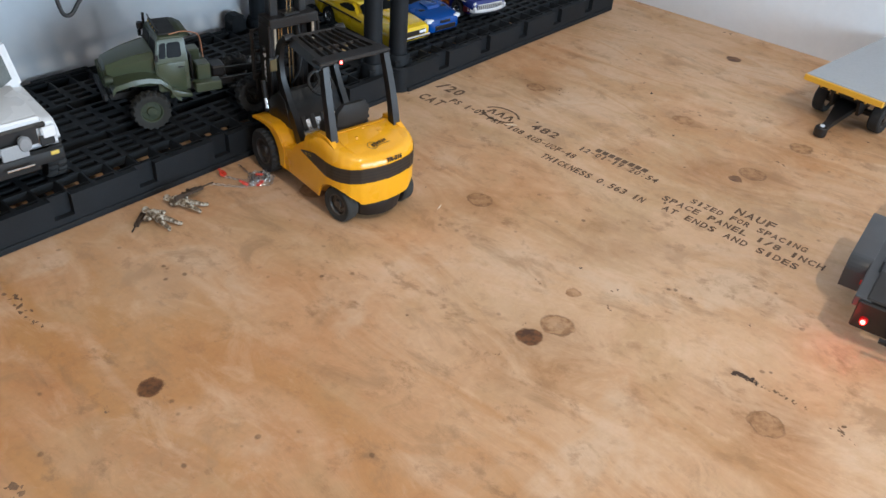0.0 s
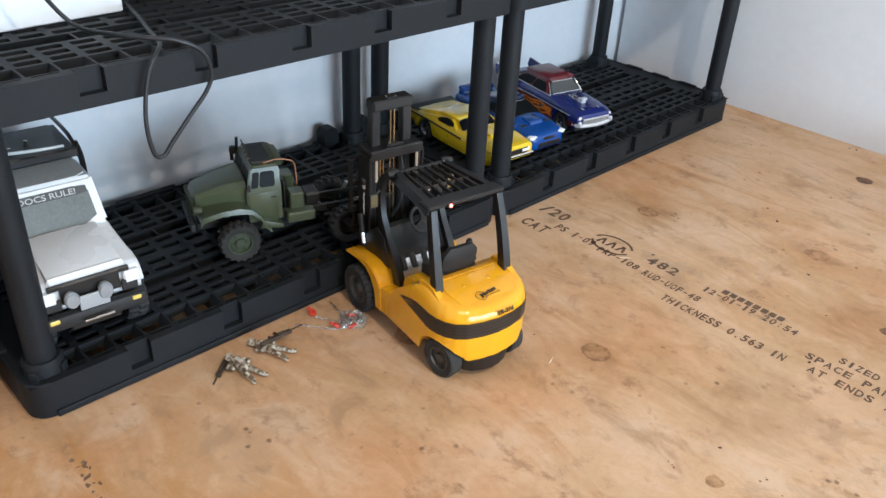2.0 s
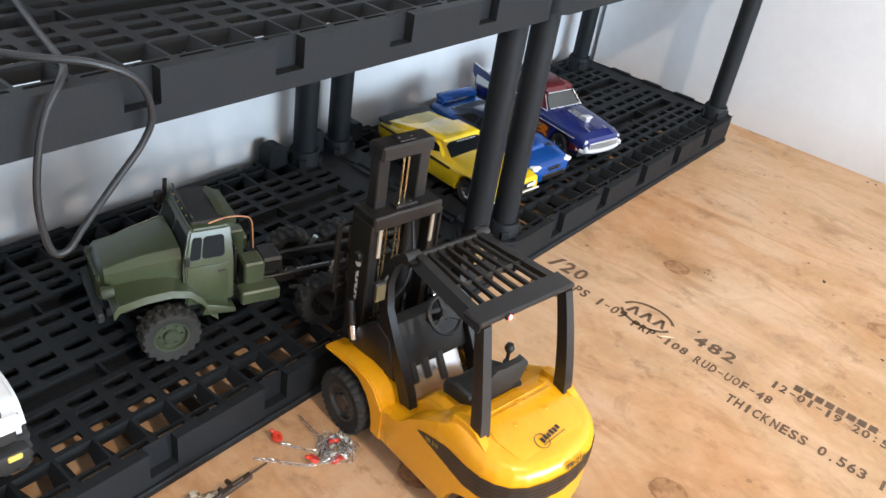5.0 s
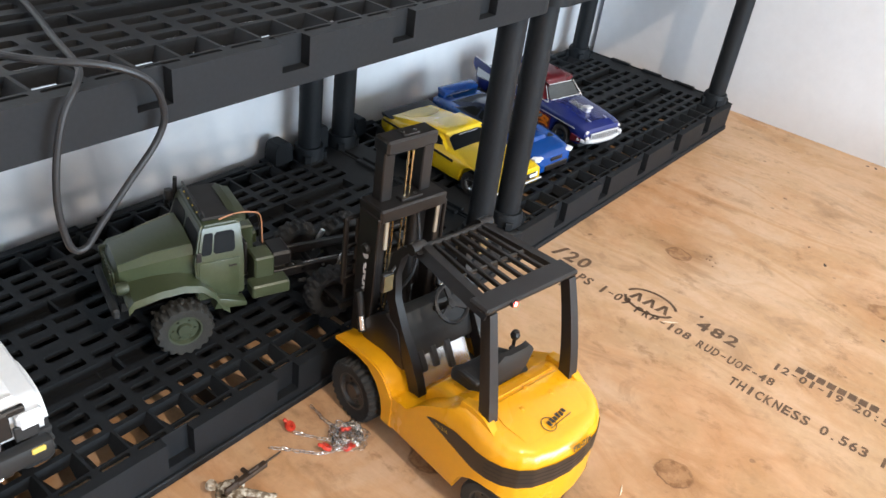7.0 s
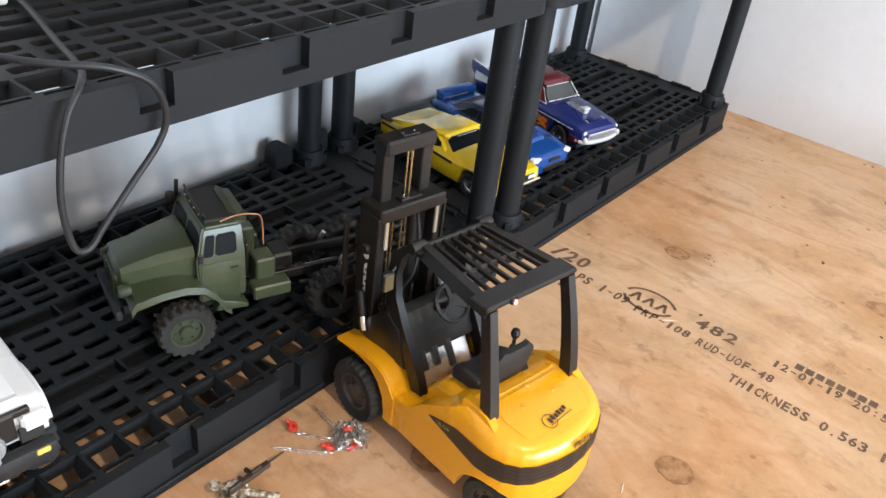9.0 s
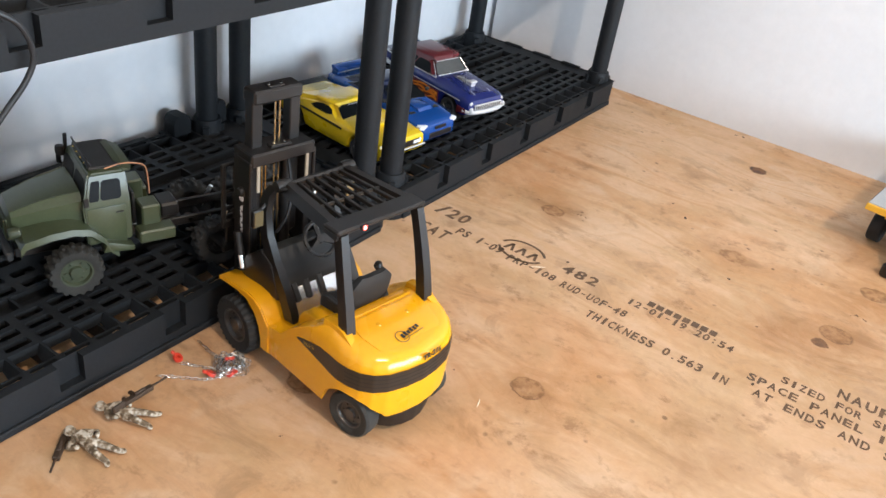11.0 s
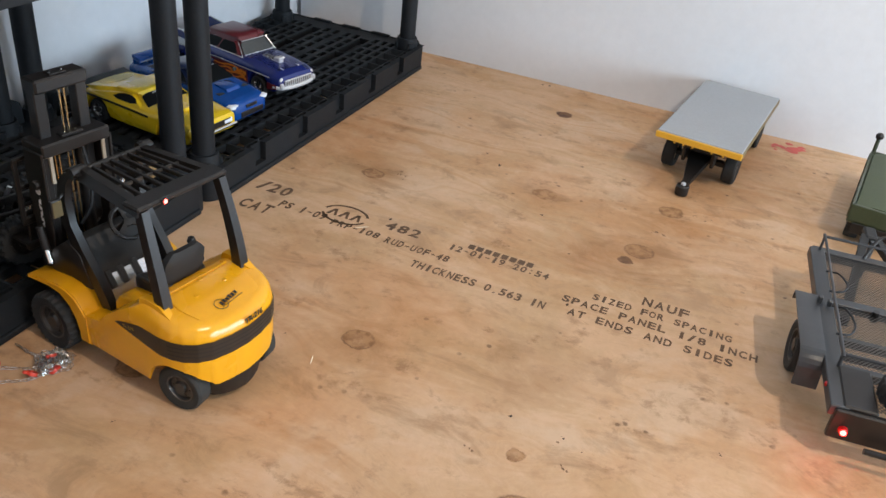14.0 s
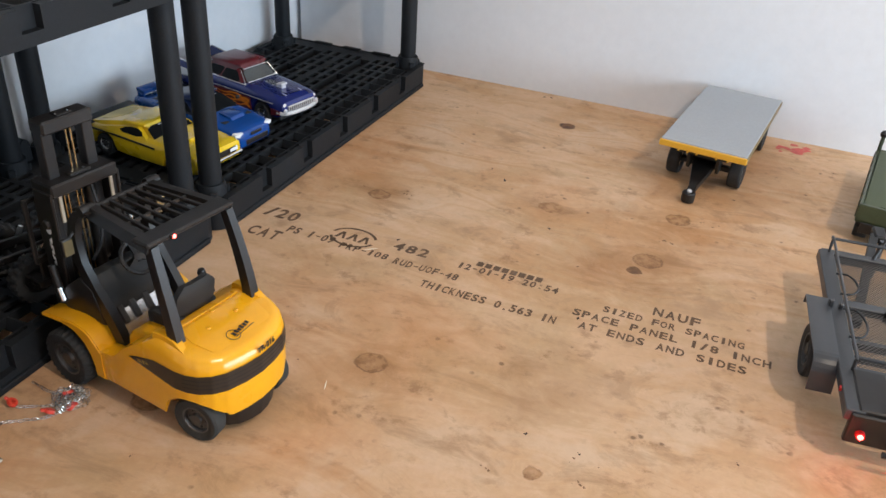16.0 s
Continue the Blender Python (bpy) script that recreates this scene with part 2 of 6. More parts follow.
    nt.links.new(dirt.outputs["Fac"], cluster.inputs[0])
    col = mixed(math_node("MULTIPLY", spots.outputs[0], cluster.outputs[0]), col, (0.29, 0.165, 0.085))
    blot = node(nt, "ShaderNodeTexNoise", Scale=2.6, Detail=5.0, Roughness=0.62)
    shift = nt.nodes.new("ShaderNodeVectorMath")
    shift.inputs[1].default_value = (3.7, 1.3, 0)
    nt.links.new(tc.outputs["Object"], shift.inputs[0])
    nt.links.new(shift.outputs[0], blot.inputs["Vector"])
    warm = nt.nodes.new("ShaderNodeMapRange")
    warm.inputs[1].default_value, warm.inputs[2].default_value, warm.inputs[4].default_value = 0.47, 0.72, 0.75
    nt.links.new(blot.outputs["Fac"], warm.inputs[0])
    col = mixed(warm.outputs[0], col, (0.90, 0.70, 0.52), "MULTIPLY")
    pale = nt.nodes.new("ShaderNodeMapRange")
    pale.inputs[1].default_value, pale.inputs[2].default_value, pale.inputs[4].default_value = 0.47, 0.30, 0.35
    nt.links.new(blot.outputs["Fac"], pale.inputs[0])
    col = mixed(pale.outputs[0], col, (0.66, 0.475, 0.34))
    ragged = nt.nodes.new("ShaderNodeVectorMath")
    ragged.operation = "MULTIPLY_ADD"
    nt.links.new(edge.outputs["Color"], ragged.inputs[0])
    ragged.inputs[1].default_value = (0.007, 0.007, 0)
    nt.links.new(tc.outputs["Object"], ragged.inputs[2])
    specks = node(nt, "ShaderNodeTexVoronoi", Scale=14.0)
    nt.links.new(ragged.outputs[0], specks.inputs["Vector"])
    pit = nt.nodes.new("ShaderNodeMapRange")
    pit.inputs[1].default_value, pit.inputs[2].default_value, pit.inputs[4].default_value = 0.052, 0.026, 0.85
    nt.links.new(specks.outputs["Distance"], pit.inputs[0])
    sel = math_node("GREATER_THAN", specks.outputs["Color"], 0.80)
    col = mixed(math_node("MULTIPLY", pit.outputs[0], sel), col, (0.10, 0.05, 0.025))
    flecks = node(nt, "ShaderNodeTexVoronoi", Scale=34.0)
    nt.links.new(ragged.outputs[0], flecks.inputs["Vector"])
    dot = nt.nodes.new("ShaderNodeMapRange")
    dot.inputs[1].default_value, dot.inputs[2].default_value, dot.inputs[4].default_value = 0.15, 0.08, 0.75
    nt.links.new(flecks.outputs["Distance"], dot.inputs[0])
    patch = nt.nodes.new("ShaderNodeMapRange")
    patch.inputs[1].default_value, patch.inputs[2].default_value = 0.46, 0.56
    nt.links.new(dirt.outputs["Fac"], patch.inputs[0])
    few = math_node("GREATER_THAN", flecks.outputs["Color"], 0.55)
    col = mixed(math_node("MULTIPLY", math_node("MULTIPLY", dot.outputs[0], few), patch.outputs[0]), col, (0.14, 0.075, 0.04))
    # resin-brown hearts, blotched, inside the tight knots
    heart = node(nt, "ShaderNodeTexNoise", Scale=70.0, Detail=4.0, Roughness=0.6)
    nt.links.new(tc.outputs["Object"], heart.inputs["Vector"])
    blotch = node(nt, "ShaderNodeMapRange", From_Min=0.44, From_Max=0.60, To_Min=0.0, To_Max=0.9)
    nt.links.new(heart.outputs["Fac"], blotch.inputs[0])
    col = mixed(disc, col, (0.37, 0.20, 0.092))
    col = mixed(math_node("MULTIPLY", disc, blotch.outputs[0]), col, (0.15, 0.058, 0.020))
    col = mixed(dark, col, mixed(blotch.outputs[0], (0.15, 0.060, 0.022), (0.05, 0.020, 0.010)))
    col = mixed(ring, col, (0.13, 0.062, 0.028))
    col = mixed(1.0, col, (1.07, 1.045, 0.985), "MULTIPLY")
    nt.links.new(col, b.inputs["Base Color"])
    gl = node(nt, "ShaderNodeMapRange", From_Min=0.3, From_Max=0.7, To_Min=0.42, To_Max=0.6)
    nt.links.new(dirt.outputs["Fac"], gl.inputs[0])
    nt.links.new(gl.outputs[0], b.inputs["Roughness"])
    b.inputs["Specular IOR Level"].default_value = 0.28
    bp = node(nt, "ShaderNodeBump", Strength=0.25, Distance=0.0006)
    nt.links.new(fine.outputs["Fac"], bp.inputs["Height"])
    nt.links.new(bp.outputs[0], b.inputs["Normal"])
    return m


def camouflage():
    m = material("camouflage_cloth", (0.2, 0.17, 0.11), 0.8, vary=0.5, scale=120)
    nt = m.node_tree
    tc, b = nt.nodes["Texture Coordinate"], nt.nodes["Principled BSDF"]
    n = node(nt, "ShaderNodeTexNoise", Scale=125.0, Detail=3.0)
    nt.links.new(tc.outputs["Object"], n.inputs["Vector"])
    ramp = nt.nodes.new("ShaderNodeValToRGB")
    e = ramp.color_ramp.elements
    e[0].position, e[0].color = 0.0, (0.045, 0.030, 0.018, 1)
    e[1].position, e[1].color = 0.42, (0.13, 0.088, 0.050, 1)
    for pos, col in ((0.5, (0.28, 0.215, 0.145, 1)), (0.6, (0.55, 0.49, 0.40, 1))):
        k = e.new(pos)
        k.color = col
    nt.links.new(n.outputs["Fac"], ramp.inputs[0])
    nt.links.new(ramp.outputs[0], b.inputs["Base Color"])
    return m


PLY = plywood()
WALL = material("white_wall_paint", (0.745, 0.76, 0.785), 0.6, vary=0.05, scale=5, bump=0.25, dist=0.001)
CEIL = material("ceiling_paint", (0.7, 0.7, 0.7), 0.9, vary=0.04, scale=8)
RESIN = material("black_shelf_resin", (0.0120, 0.0136, 0.0158), 0.60, vary=0.3, scale=25, bump=0.35, dist=0.0004)
RESIN.node_tree.nodes["Principled BSDF"].inputs["Specular IOR Level"].default_value = 0.24
YELLOW = material("yellow_moulded_plastic", (0.82, 0.372, 0.006), 0.27, vary=0.05, scale=18, bump=0.05, coat=0.25)
BLACK = material("black_plastic", (0.011, 0.009, 0.008), 0.42, vary=0.25, scale=40, bump=0.12)
BLACKM = material("matt_black_plastic", (0.016, 0.016, 0.016), 0.62, vary=0.3, scale=60)
RUBBER = material("tyre_rubber", (0.018, 0.018, 0.018), 0.8, vary=0.4, scale=60, bump=0.4)
GREYRUB = material("dusty_tyre_rubber", (0.026, 0.025, 0.022), 0.8, vary=0.5, scale=60, bump=0.4)
RIMGREY = material("gunmetal_rim", (0.09, 0.085, 0.08), 0.38, 0.6, vary=0.2)
CHROME = material("chrome", (0.8, 0.8, 0.8), 0.12, 1.0, vary=0.05, bump=0.02)
BRIGHT = material("bright_plated_plastic", (0.78, 0.79, 0.81), 0.22, 0.45, vary=0.06, bump=0.02)
SILVER = material("silver_foil", (0.62, 0.63, 0.65), 0.22, 0.9, vary=0.1, bump=0.05)
STEEL = material("bright_chain_steel", (0.7, 0.69, 0.67), 0.25, 1.0, vary=0.15)
OLIVE = material("olive_drab_paint", (0.052, 0.066, 0.033), 0.34, vary=0.2, scale=25, bump=0.1, coat=0.15)
COVER = material("olive_canvas", (0.085, 0.105, 0.062), 0.75, vary=0.15, scale=30, bump=0.3)
OLIVED = material("dark_olive_plastic", (0.04, 0.05, 0.026), 0.6, vary=0.2)
GLASS = material("smoked_window", (0.007, 0.008, 0.009), 0.35, vary=0.2, bump=0.0)
GLASS.node_tree.nodes["Principled BSDF"].inputs["Specular IOR Level"].default_value = 0.1
# clear glass drawn opaque; the pale grey stands in for what it reflects
SCREEN = material("reflection_pale_windscreen", (0.17, 0.19, 0.185), 0.12, vary=0.25, scale=25, bump=0.0, coat=0.4)
WHITE = material("white_body_paint", (0.78, 0.79, 0.80), 0.3, vary=0.04, scale=20, bump=0.03, coat=0.3)
STRIPGREY = material("dark_grey_sun_strip", (0.055, 0.06, 0.06), 0.35, vary=0.3, scale=60)
FADEDW = material("worn_white_lettering", (0.50, 0.50, 0.48), 0.5, vary=0.35, scale=150)
TAN = material("faded_cream_panel", (0.76, 0.755, 0.71), 0.5, vary=0.15, scale=25)
CARY = material("yellow_car_paint", (0.75, 0.51, 0.010), 0.25, vary=0.06, scale=20, bump=0.02, coat=0.5)
WORN = material("scuffed_yellow_paint", (0.66, 0.53, 0.17), 0.5, vary=0.35, scale=70)
CARB = material("blue_car_paint", (0.004, 0.058, 0.27), 0.22, vary=0.08, scale=20, bump=0.02, coat=0.25)
NAVY = material("dark_navy_roof_paint", (0.006, 0.014, 0.050), 0.28, vary=0.1, scale=20, bump=0.02, coat=0.4)
# dark glass with its reflections put into a lighter grey base colour
REFLGLASS = material("reflection_grey_glass", (0.045, 0.05, 0.05), 0.16, vary=0.3, scale=30, bump=0.0, coat=0.3)
CARP = material("deep_violet_blue_paint", (0.011, 0.020, 0.135), 0.2, vary=0.1, scale=20, bump=0.02, coat=0.6)
MAROON = material("maroon_paint", (0.100, 0.009, 0.013), 0.28, vary=0.1, scale=20, bump=0.02, coat=0.2)
FLAME = material("orange_flame_decal", (0.75, 0.22, 0.02), 0.35, vary=0.35, scale=60)
LIGHTW = material("headlamp_lens", (0.8, 0.82, 0.85), 0.12, vary=0.05, coat=0.5)
DECKGREY = material("grey_deck_laminate", (0.34, 0.355, 0.37), 0.38, vary=0.14, scale=26, bump=0.05)
TRGREY = material("slate_grey_paint", (0.042, 0.044, 0.048), 0.4, vary=0.12, scale=25)
CAMO = camouflage()
REDP = material("red_hook_plastic", (0.62, 0.05, 0.025), 0.35, vary=0.15)
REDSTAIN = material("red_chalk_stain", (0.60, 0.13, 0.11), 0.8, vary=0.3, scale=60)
INK = material("brown_stamp_ink", (0.135, 0.078, 0.043), 0.75, vary=0.6, scale=90)
GUNBROWN = material("dark_brown_plastic", (0.050, 0.030, 0.018), 0.5, vary=0.3, scale=80)
DARKDOT = material("dark_resin_fleck", (0.060, 0.032, 0.018), 0.7, vary=0.4, scale=150)
SCUFF = material("ground_in_dirt", (0.200, 0.112, 0.058), 0.8, vary=0.6, scale=120)
WIRE = material("black_cable_jacket", (0.013, 0.0140, 0.016), 0.52, vary=0.2)
WIREO = material("orange_brown_wire", (0.55, 0.26, 0.14), 0.4, vary=0.3, scale=80)
WIREW = material("white_cable_jacket", (0.75, 0.75, 0.74), 0.35, vary=0.05)
BRASS = material("gold_rod", (0.75, 0.6, 0.35), 0.25, 1.0, vary=0.1)
AMBER = material("amber_lens", (0.75, 0.55, 0.12), 0.25, vary=0.1)
MIRRORG = material("mirror_plastic", (0.30, 0.24, 0.13), 0.15, 0.6, vary=0.1, bump=0.0)
GUIDE = material("pale_guide_plastic", (0.42, 0.36, 0.28), 0.45, vary=0.15)
LAMPGREY = material("grey_lamp_lens", (0.26, 0.27, 0.28), 0.22, vary=0.2, scale=80, bump=0.0, coat=0.4)
BOXW = material("white_carton", (0.86, 0.87, 0.88), 0.5, vary=0.03, scale=15)
LEDR = glowing("lit_red_led", (1.0, 0.025, 0.020), 55)
LEDD = material("red_lamp_lens", (0.45, 0.01, 0.01), 0.2, vary=0.1, coat=0.4)
DECALK = material("black_decal", (0.018, 0.014, 0.012), 0.35, vary=0.3)
BANDBROWN = material("dark_brown_band", (0.030, 0.020, 0.013), 0.35, vary=0.2)
DECALW = material("white_decal", (0.75, 0.74, 0.72), 0.45, vary=0.08)
BARE = material("pale_splinter_wood", (0.75, 0.62, 0.45), 0.7, vary=0.1)
# dark colour stands in for the shade left of the shelf post
SHADEBOARD = material("shade_dark_board", (0.075, 0.036, 0.020), 0.5, vary=0.25, scale=14, bump=0.2)


# ---- mesh helpers ----
def join(bm, src, m=None):
    """Adds a bmesh to another, moved by m."""
    if m is not None:
        bmesh.ops.transform(src, matrix=m, verts=src.verts)
    me = bpy.data.meshes.new("joined")
    src.to_mesh(me)
    src.free()
    bm.from_mesh(me)
    bpy.data.meshes.remove(me)
    return bm


def box(sx, sy, sz, c=(0, 0, 0), bev=0.0, seg=1, m=None):
    bm = bmesh.new()
    bmesh.ops.create_cube(bm, size=1.0, matrix=Matrix.Diagonal((sx, sy, sz, 1)))
    if bev:
        bmesh.ops.bevel(bm, geom=list(bm.edges), offset=bev, segments=seg, profile=0.5, affect="EDGES", clamp_overlap=True)
    bmesh.ops.transform(bm, matrix=(m or Matrix()) @ Matrix.Translation(c) if m is None else m @ Matrix.Translation(c), verts=bm.verts)
    return bm


def boxes(*rows):
    """Several boxes (sx, sy, sz, c, bevel) as one mesh."""
    bm = bmesh.new()
    for sx, sy, sz, c, bev in rows:
        join(bm, box(sx, sy, sz, c, bev))
    return bm


def loft(rings, cap=True, closed=True):
    bm = bmesh.new()
    vs = [[bm.verts.new(p) for p in ring] for ring in rings]
    n = len(rings[0])
    for a, b in zip(vs, vs[1:]):
        for i in range(n if closed else n - 1):
            j = (i + 1) % n
            bm.faces.new((a[i], a[j], b[j], b[i]))
    if cap:
        bm.faces.new(list(reversed(vs[0])))
        bm.faces.new(vs[-1])
    bmesh.ops.remove_doubles(bm, verts=bm.verts, dist=1e-6)
    bmesh.ops.recalc_face_normals(bm, faces=bm.faces)
    return bm


def lathe(profile, n=24, axis="x", c=(0, 0, 0)):
    """Turns a profile of (radius, along) round an axis through c."""
    rings = []
    for i in range(n):
        a = 2 * math.pi * i / n
        ca, sa = math.cos(a), math.sin(a)
        ring = []
        for r, h in profile:
            p = {"x": (h, r * ca, r * sa), "y": (r * ca, h, r * sa), "z": (r * ca, r * sa, h)}[axis]
            ring.append((p[0] + c[0], p[1] + c[1], p[2] + c[2]))
        rings.append(ring)
    bm = bmesh.new()
    vs = [[bm.verts.new(p) for p in ring] for ring in rings]
    k = len(profile)
    for i in range(n):
        a, b = vs[i], vs[(i + 1) % n]
        for j in range(k - 1):
            bm.faces.new((a[j], b[j], b[j + 1], a[j + 1]))
    bmesh.ops.remove_doubles(bm, verts=bm.verts, dist=1e-6)
    bmesh.ops.dissolve_degenerate(bm, edges=bm.edges, dist=1e-7)
    bmesh.ops.recalc_face_normals(bm, faces=bm.faces)
    return bm


def rod(a, b, r, n=10, r2=None):
    """A round bar from a to b."""
    a, b = Vector(a), Vector(b)
    bm = bmesh.new()
    bmesh.ops.create_cone(bm, cap_ends=True, segments=n, radius1=r, radius2=r if r2 is None else r2, depth=(b - a).length)
    turn = (b - a).to_track_quat("Z", "Y").to_matrix().to_4x4()
    bmesh.ops.transform(bm, matrix=Matrix.Translation((a + b) / 2) @ turn, verts=bm.verts)
    return bm


def bar(a, b, w, h, bev=0.0):
    """A square bar from a to b, w across and h high."""
    a, b = Vector(a), Vector(b)
    turn = (b - a).to_track_quat("Y", "Z").to_matrix().to_4x4()
    return box(w, (b - a).length, h, (0, 0, 0), bev, m=Matrix.Translation((a + b) / 2) @ turn)


def smooth_path(points, steps=8):
    """A Catmull-Rom line through points."""
    p = [Vector(q) for q in points]
    p = [2 * p[0] - p[1]] + p + [2 * p[-1] - p[-2]]
    out = []
    for i in range(1, len(p) - 2):
        for s in range(steps):
            t = s / steps
            out.append(0.5 * (2 * p[i] + (p[i + 1] - p[i - 1]) * t + (2 * p[i - 1] - 5 * p[i] + 4 * p[i + 1] - p[i + 2]) * t * t
                              + (3 * p[i] - p[i - 1] - 3 * p[i + 1] + p[i + 2]) * t ** 3))
    return out + [p[-2]]


def tube(points, r, n=8, steps=8):
    pts = smooth_path(points, steps) if steps else [Vector(q) for q in points]
    side = None
    rings = []
    for i, q in enumerate(pts):
        d = (pts[min(i + 1, len(pts) - 1)] - pts[max(i - 1, 0)]).normalized()
        if side is None:
            side = d.orthogonal().normalized()
        side = (side - d * side.dot(d)).normalized()
        up = d.cross(side)
        rings.append([tuple(q + r * (math.cos(2 * math.pi * k / n) * side + math.sin(2 * math.pi * k / n) * up)) for k in range(n)])
    return loft(rings)


def prism(profile, x0, x1, bev=0.0, seg=2):
    """A profile of (y, z) drawn out from x0 to x1."""
    bm = loft([[(x0, y, z) for y, z in profile], [(x1, y, z) for y, z in profile]])
    if bev:
        bmesh.ops.bevel(bm, geom=list(bm.edges), offset=bev, segments=seg, profile=0.5, affect="EDGES", clamp_overlap=True)
    return bm


def panel(q, u0=0.06, u1=0.94, v0=0.08, v1=0.92, off=0.0004, th=0.0012, cut=0.12):
    """A thin plate with cut corners, laid on the four-sided face q (counter-clockwise as seen from outside)."""
    q = [Vector(p) for p in q]
    normal = (q[1] - q[0]).cross(q[3] - q[0]).normalized()

    def at(u, v):
        return (q[0] * (1 - u) + q[1] * u) * (1 - v) + (q[3] * (1 - u) + q[2] * u) * v
    cu, cv = (u1 - u0) * cut, (v1 - v0) * cut
    uv = [(u0 + cu, v0), (u1 - cu, v0), (u1, v0 + cv), (u1, v1 - cv), (u1 - cu, v1), (u0 + cu, v1), (u0, v1 - cv), (u0, v0 + cv)]
    return loft([[tuple(at(u, v) - normal * (th - off)) for u, v in uv], [tuple(at(u, v) + normal * off) for u, v in uv]])


def part(name, bm, mat, parent, label="", sharp=32):
    me = bpy.data.meshes.new(name)
    bm.to_mesh(me)
    bm.free()
    me.materials.append(mat)
    me.shade_smooth()
    me.set_sharp_from_angle(angle=radians(sharp))
    ob = new(name, me)
    ob.parent = parent
    if label:
        ob["label"] = label
    return ob


def shared(name, me, parent, m):
    """One more object on a mesh that another part already has."""
    ob = new(name, me)
    ob.parent = parent
    ob.matrix_basis = m
    return ob


def thing(name, m, label, category, group="", kind=""):
    ob = new(name)
    ob.empty_display_size = 0.05
    ob.matrix_world = m
    return tagged(ob, label, category, group, kind)


def solid(name, bm, mat, label, category, group="", kind="", m=None):
    ob = part(name, bm, mat, None)
    if m is not None:
        ob.matrix_world = m
    return tagged(ob, label, category, group, kind)


def letters(text, width, height, th=0.0002, bold=0.0):
    """Flat lettering in the built-in font, its lower left corner at 0, 0, drawn out to the given size."""
    cu = bpy.data.curves.new("lettering", "FONT")
    cu.body, cu.extrude, cu.offset, cu.resolution_u = text, 0.0, bold, 3
    ob = bpy.data.objects.new("lettering", cu)
    scene.collection.objects.link(ob)
    bpy.context.view_layer.update()
    me = bpy.data.meshes.new_from_object(ob.evaluated_get(bpy.context.evaluated_depsgraph_get()))
    bpy.data.objects.remove(ob)
    bpy.data.curves.remove(cu)
    bm = bmesh.new()
    bm.from_mesh(me)
    bpy.data.meshes.remove(me)
    xs, ys = [v.co.x for v in bm.verts], [v.co.y for v in bm.verts]
    x0, x1, y0, y1 = min(xs), max(xs), min(ys), max(ys)
    for v in bm.verts:
        v.co = ((v.co.x - x0) / (x1 - x0) * width, (v.co.y - y0) / (y1 - y0) * height, th)
    return bm


# ---- structure ----
BACK, RIGHT = 0.440, 0.100
floor = solid("floor", box(4.0, 3.7, 0.0143, (-1.75 + 0.0, -1.4, -0.00715)), PLY, "worn plywood sheet with knots and a printed grade stamp", "floor", kind="structure")
tagged(solid("wall_north", box(4.0, 0.1, 2.4, (-1.75, BACK + 0.05, 1.19)), WALL, "white painted wall behind the black shelves", "wall", kind="structure"))
solid("wall_east", box(0.1, 3.6, 2.4, (RIGHT + 0.05, -1.375, 1.19)), WALL, "plain white painted wall at the end of the plywood", "wall", kind="structure")
# unseen south wall; its opening is made up to make room for the fill lamp
solid("wall_south", boxes((1.55, 0.1, 2.4, (-2.975, -3.2, 1.19), 0), (0.19, 0.1, 2.4, (0.155, -3.2, 1.19), 0), (2.26, 0.1, 1.39, (-1.07, -3.2, 1.695), 0)), WALL, "plain white painted wall", "wall", kind="structure")
solid("wall_west", box(0.1, 3.6, 2.4, (-3.65, -1.375, 1.19)), WALL, "plain white painted wall", "wall", kind="structure")
solid("ceiling", box(4.0, 3.7, 0.08, (-1.75, -1.4, 2.43)), CEIL, "plain pale ceiling", "ceiling", kind="structure")
# board added where there is shade; its dark colour carries that shade
solid("side_board", box(0.018, 0.36, 0.55, (-1.800, 0.250, 0.276), 0.001), SHADEBOARD, "added upright board coloured dark for the shade beside the shelf", "board", kind="structure")

# grade stamp: printed lines run along -y with their tops towards +x
for text, x, y, w, h in (
    ("/20", -0.774, -0.020, 0.069, 0.033), ("CAT", -0.843, -0.030, 0.064, 0.030), ("PS 1-09", -0.808, -0.089, 0.093, 0.022),
    ("PRP-108", -0.812, -0.194, 0.092, 0.018), ("RUD-UOF-48", -0.816, -0.297, 0.116, 0.019), ("482", -0.775, -0.276, 0.068, 0.026),
    ("12-01-19 20:54", -0.777, -0.396, 0.174, 0.018), ("THICKNESS 0.563 IN", -0.857, -0.363, 0.225, 0.020),
    ("NAUF", -0.763, -0.716, 0.075, 0.023), ("SIZED FOR SPACING", -0.790, -0.644, 0.214, 0.017),
    ("SPACE PANEL 1/8 INCH", -0.819, -0.603, 0.295, 0.018), ("AT ENDS AND SIDES", -0.849, -0.620, 0.246, 0.018)):
    cell, line = w / len(text), bmesh.new()
    for k, ch in enumerate(text):
        if ch == "-":
            join(line, box(cell * 0.6, h * 0.14, 0.0002, (cell * (k + 0.45), h * 0.5, 0.0003)))
        elif ch in ".:":
            for zz in ((0.1,) if ch == "." else (0.2, 0.7)):
                join(line, box(cell * 0.25, h * 0.16, 0.0002, (cell * (k + 0.45), h * zz, 0.0003)))
        elif ch != " ":
            thin = 0.35 if ch in "1I" else 0.80
            join(line, letters(ch, cell * thin, h, 0.0004, 0.03), Matrix.Translation((cell * (k + 0.45 - thin / 2), 0, 0)))
    ob = part("stamped_line", line, INK, floor, "faded brown stamped lettering")
    ob.matrix_basis = pose(x, y, 0, 0, 0, -90)
bm = bmesh.new()
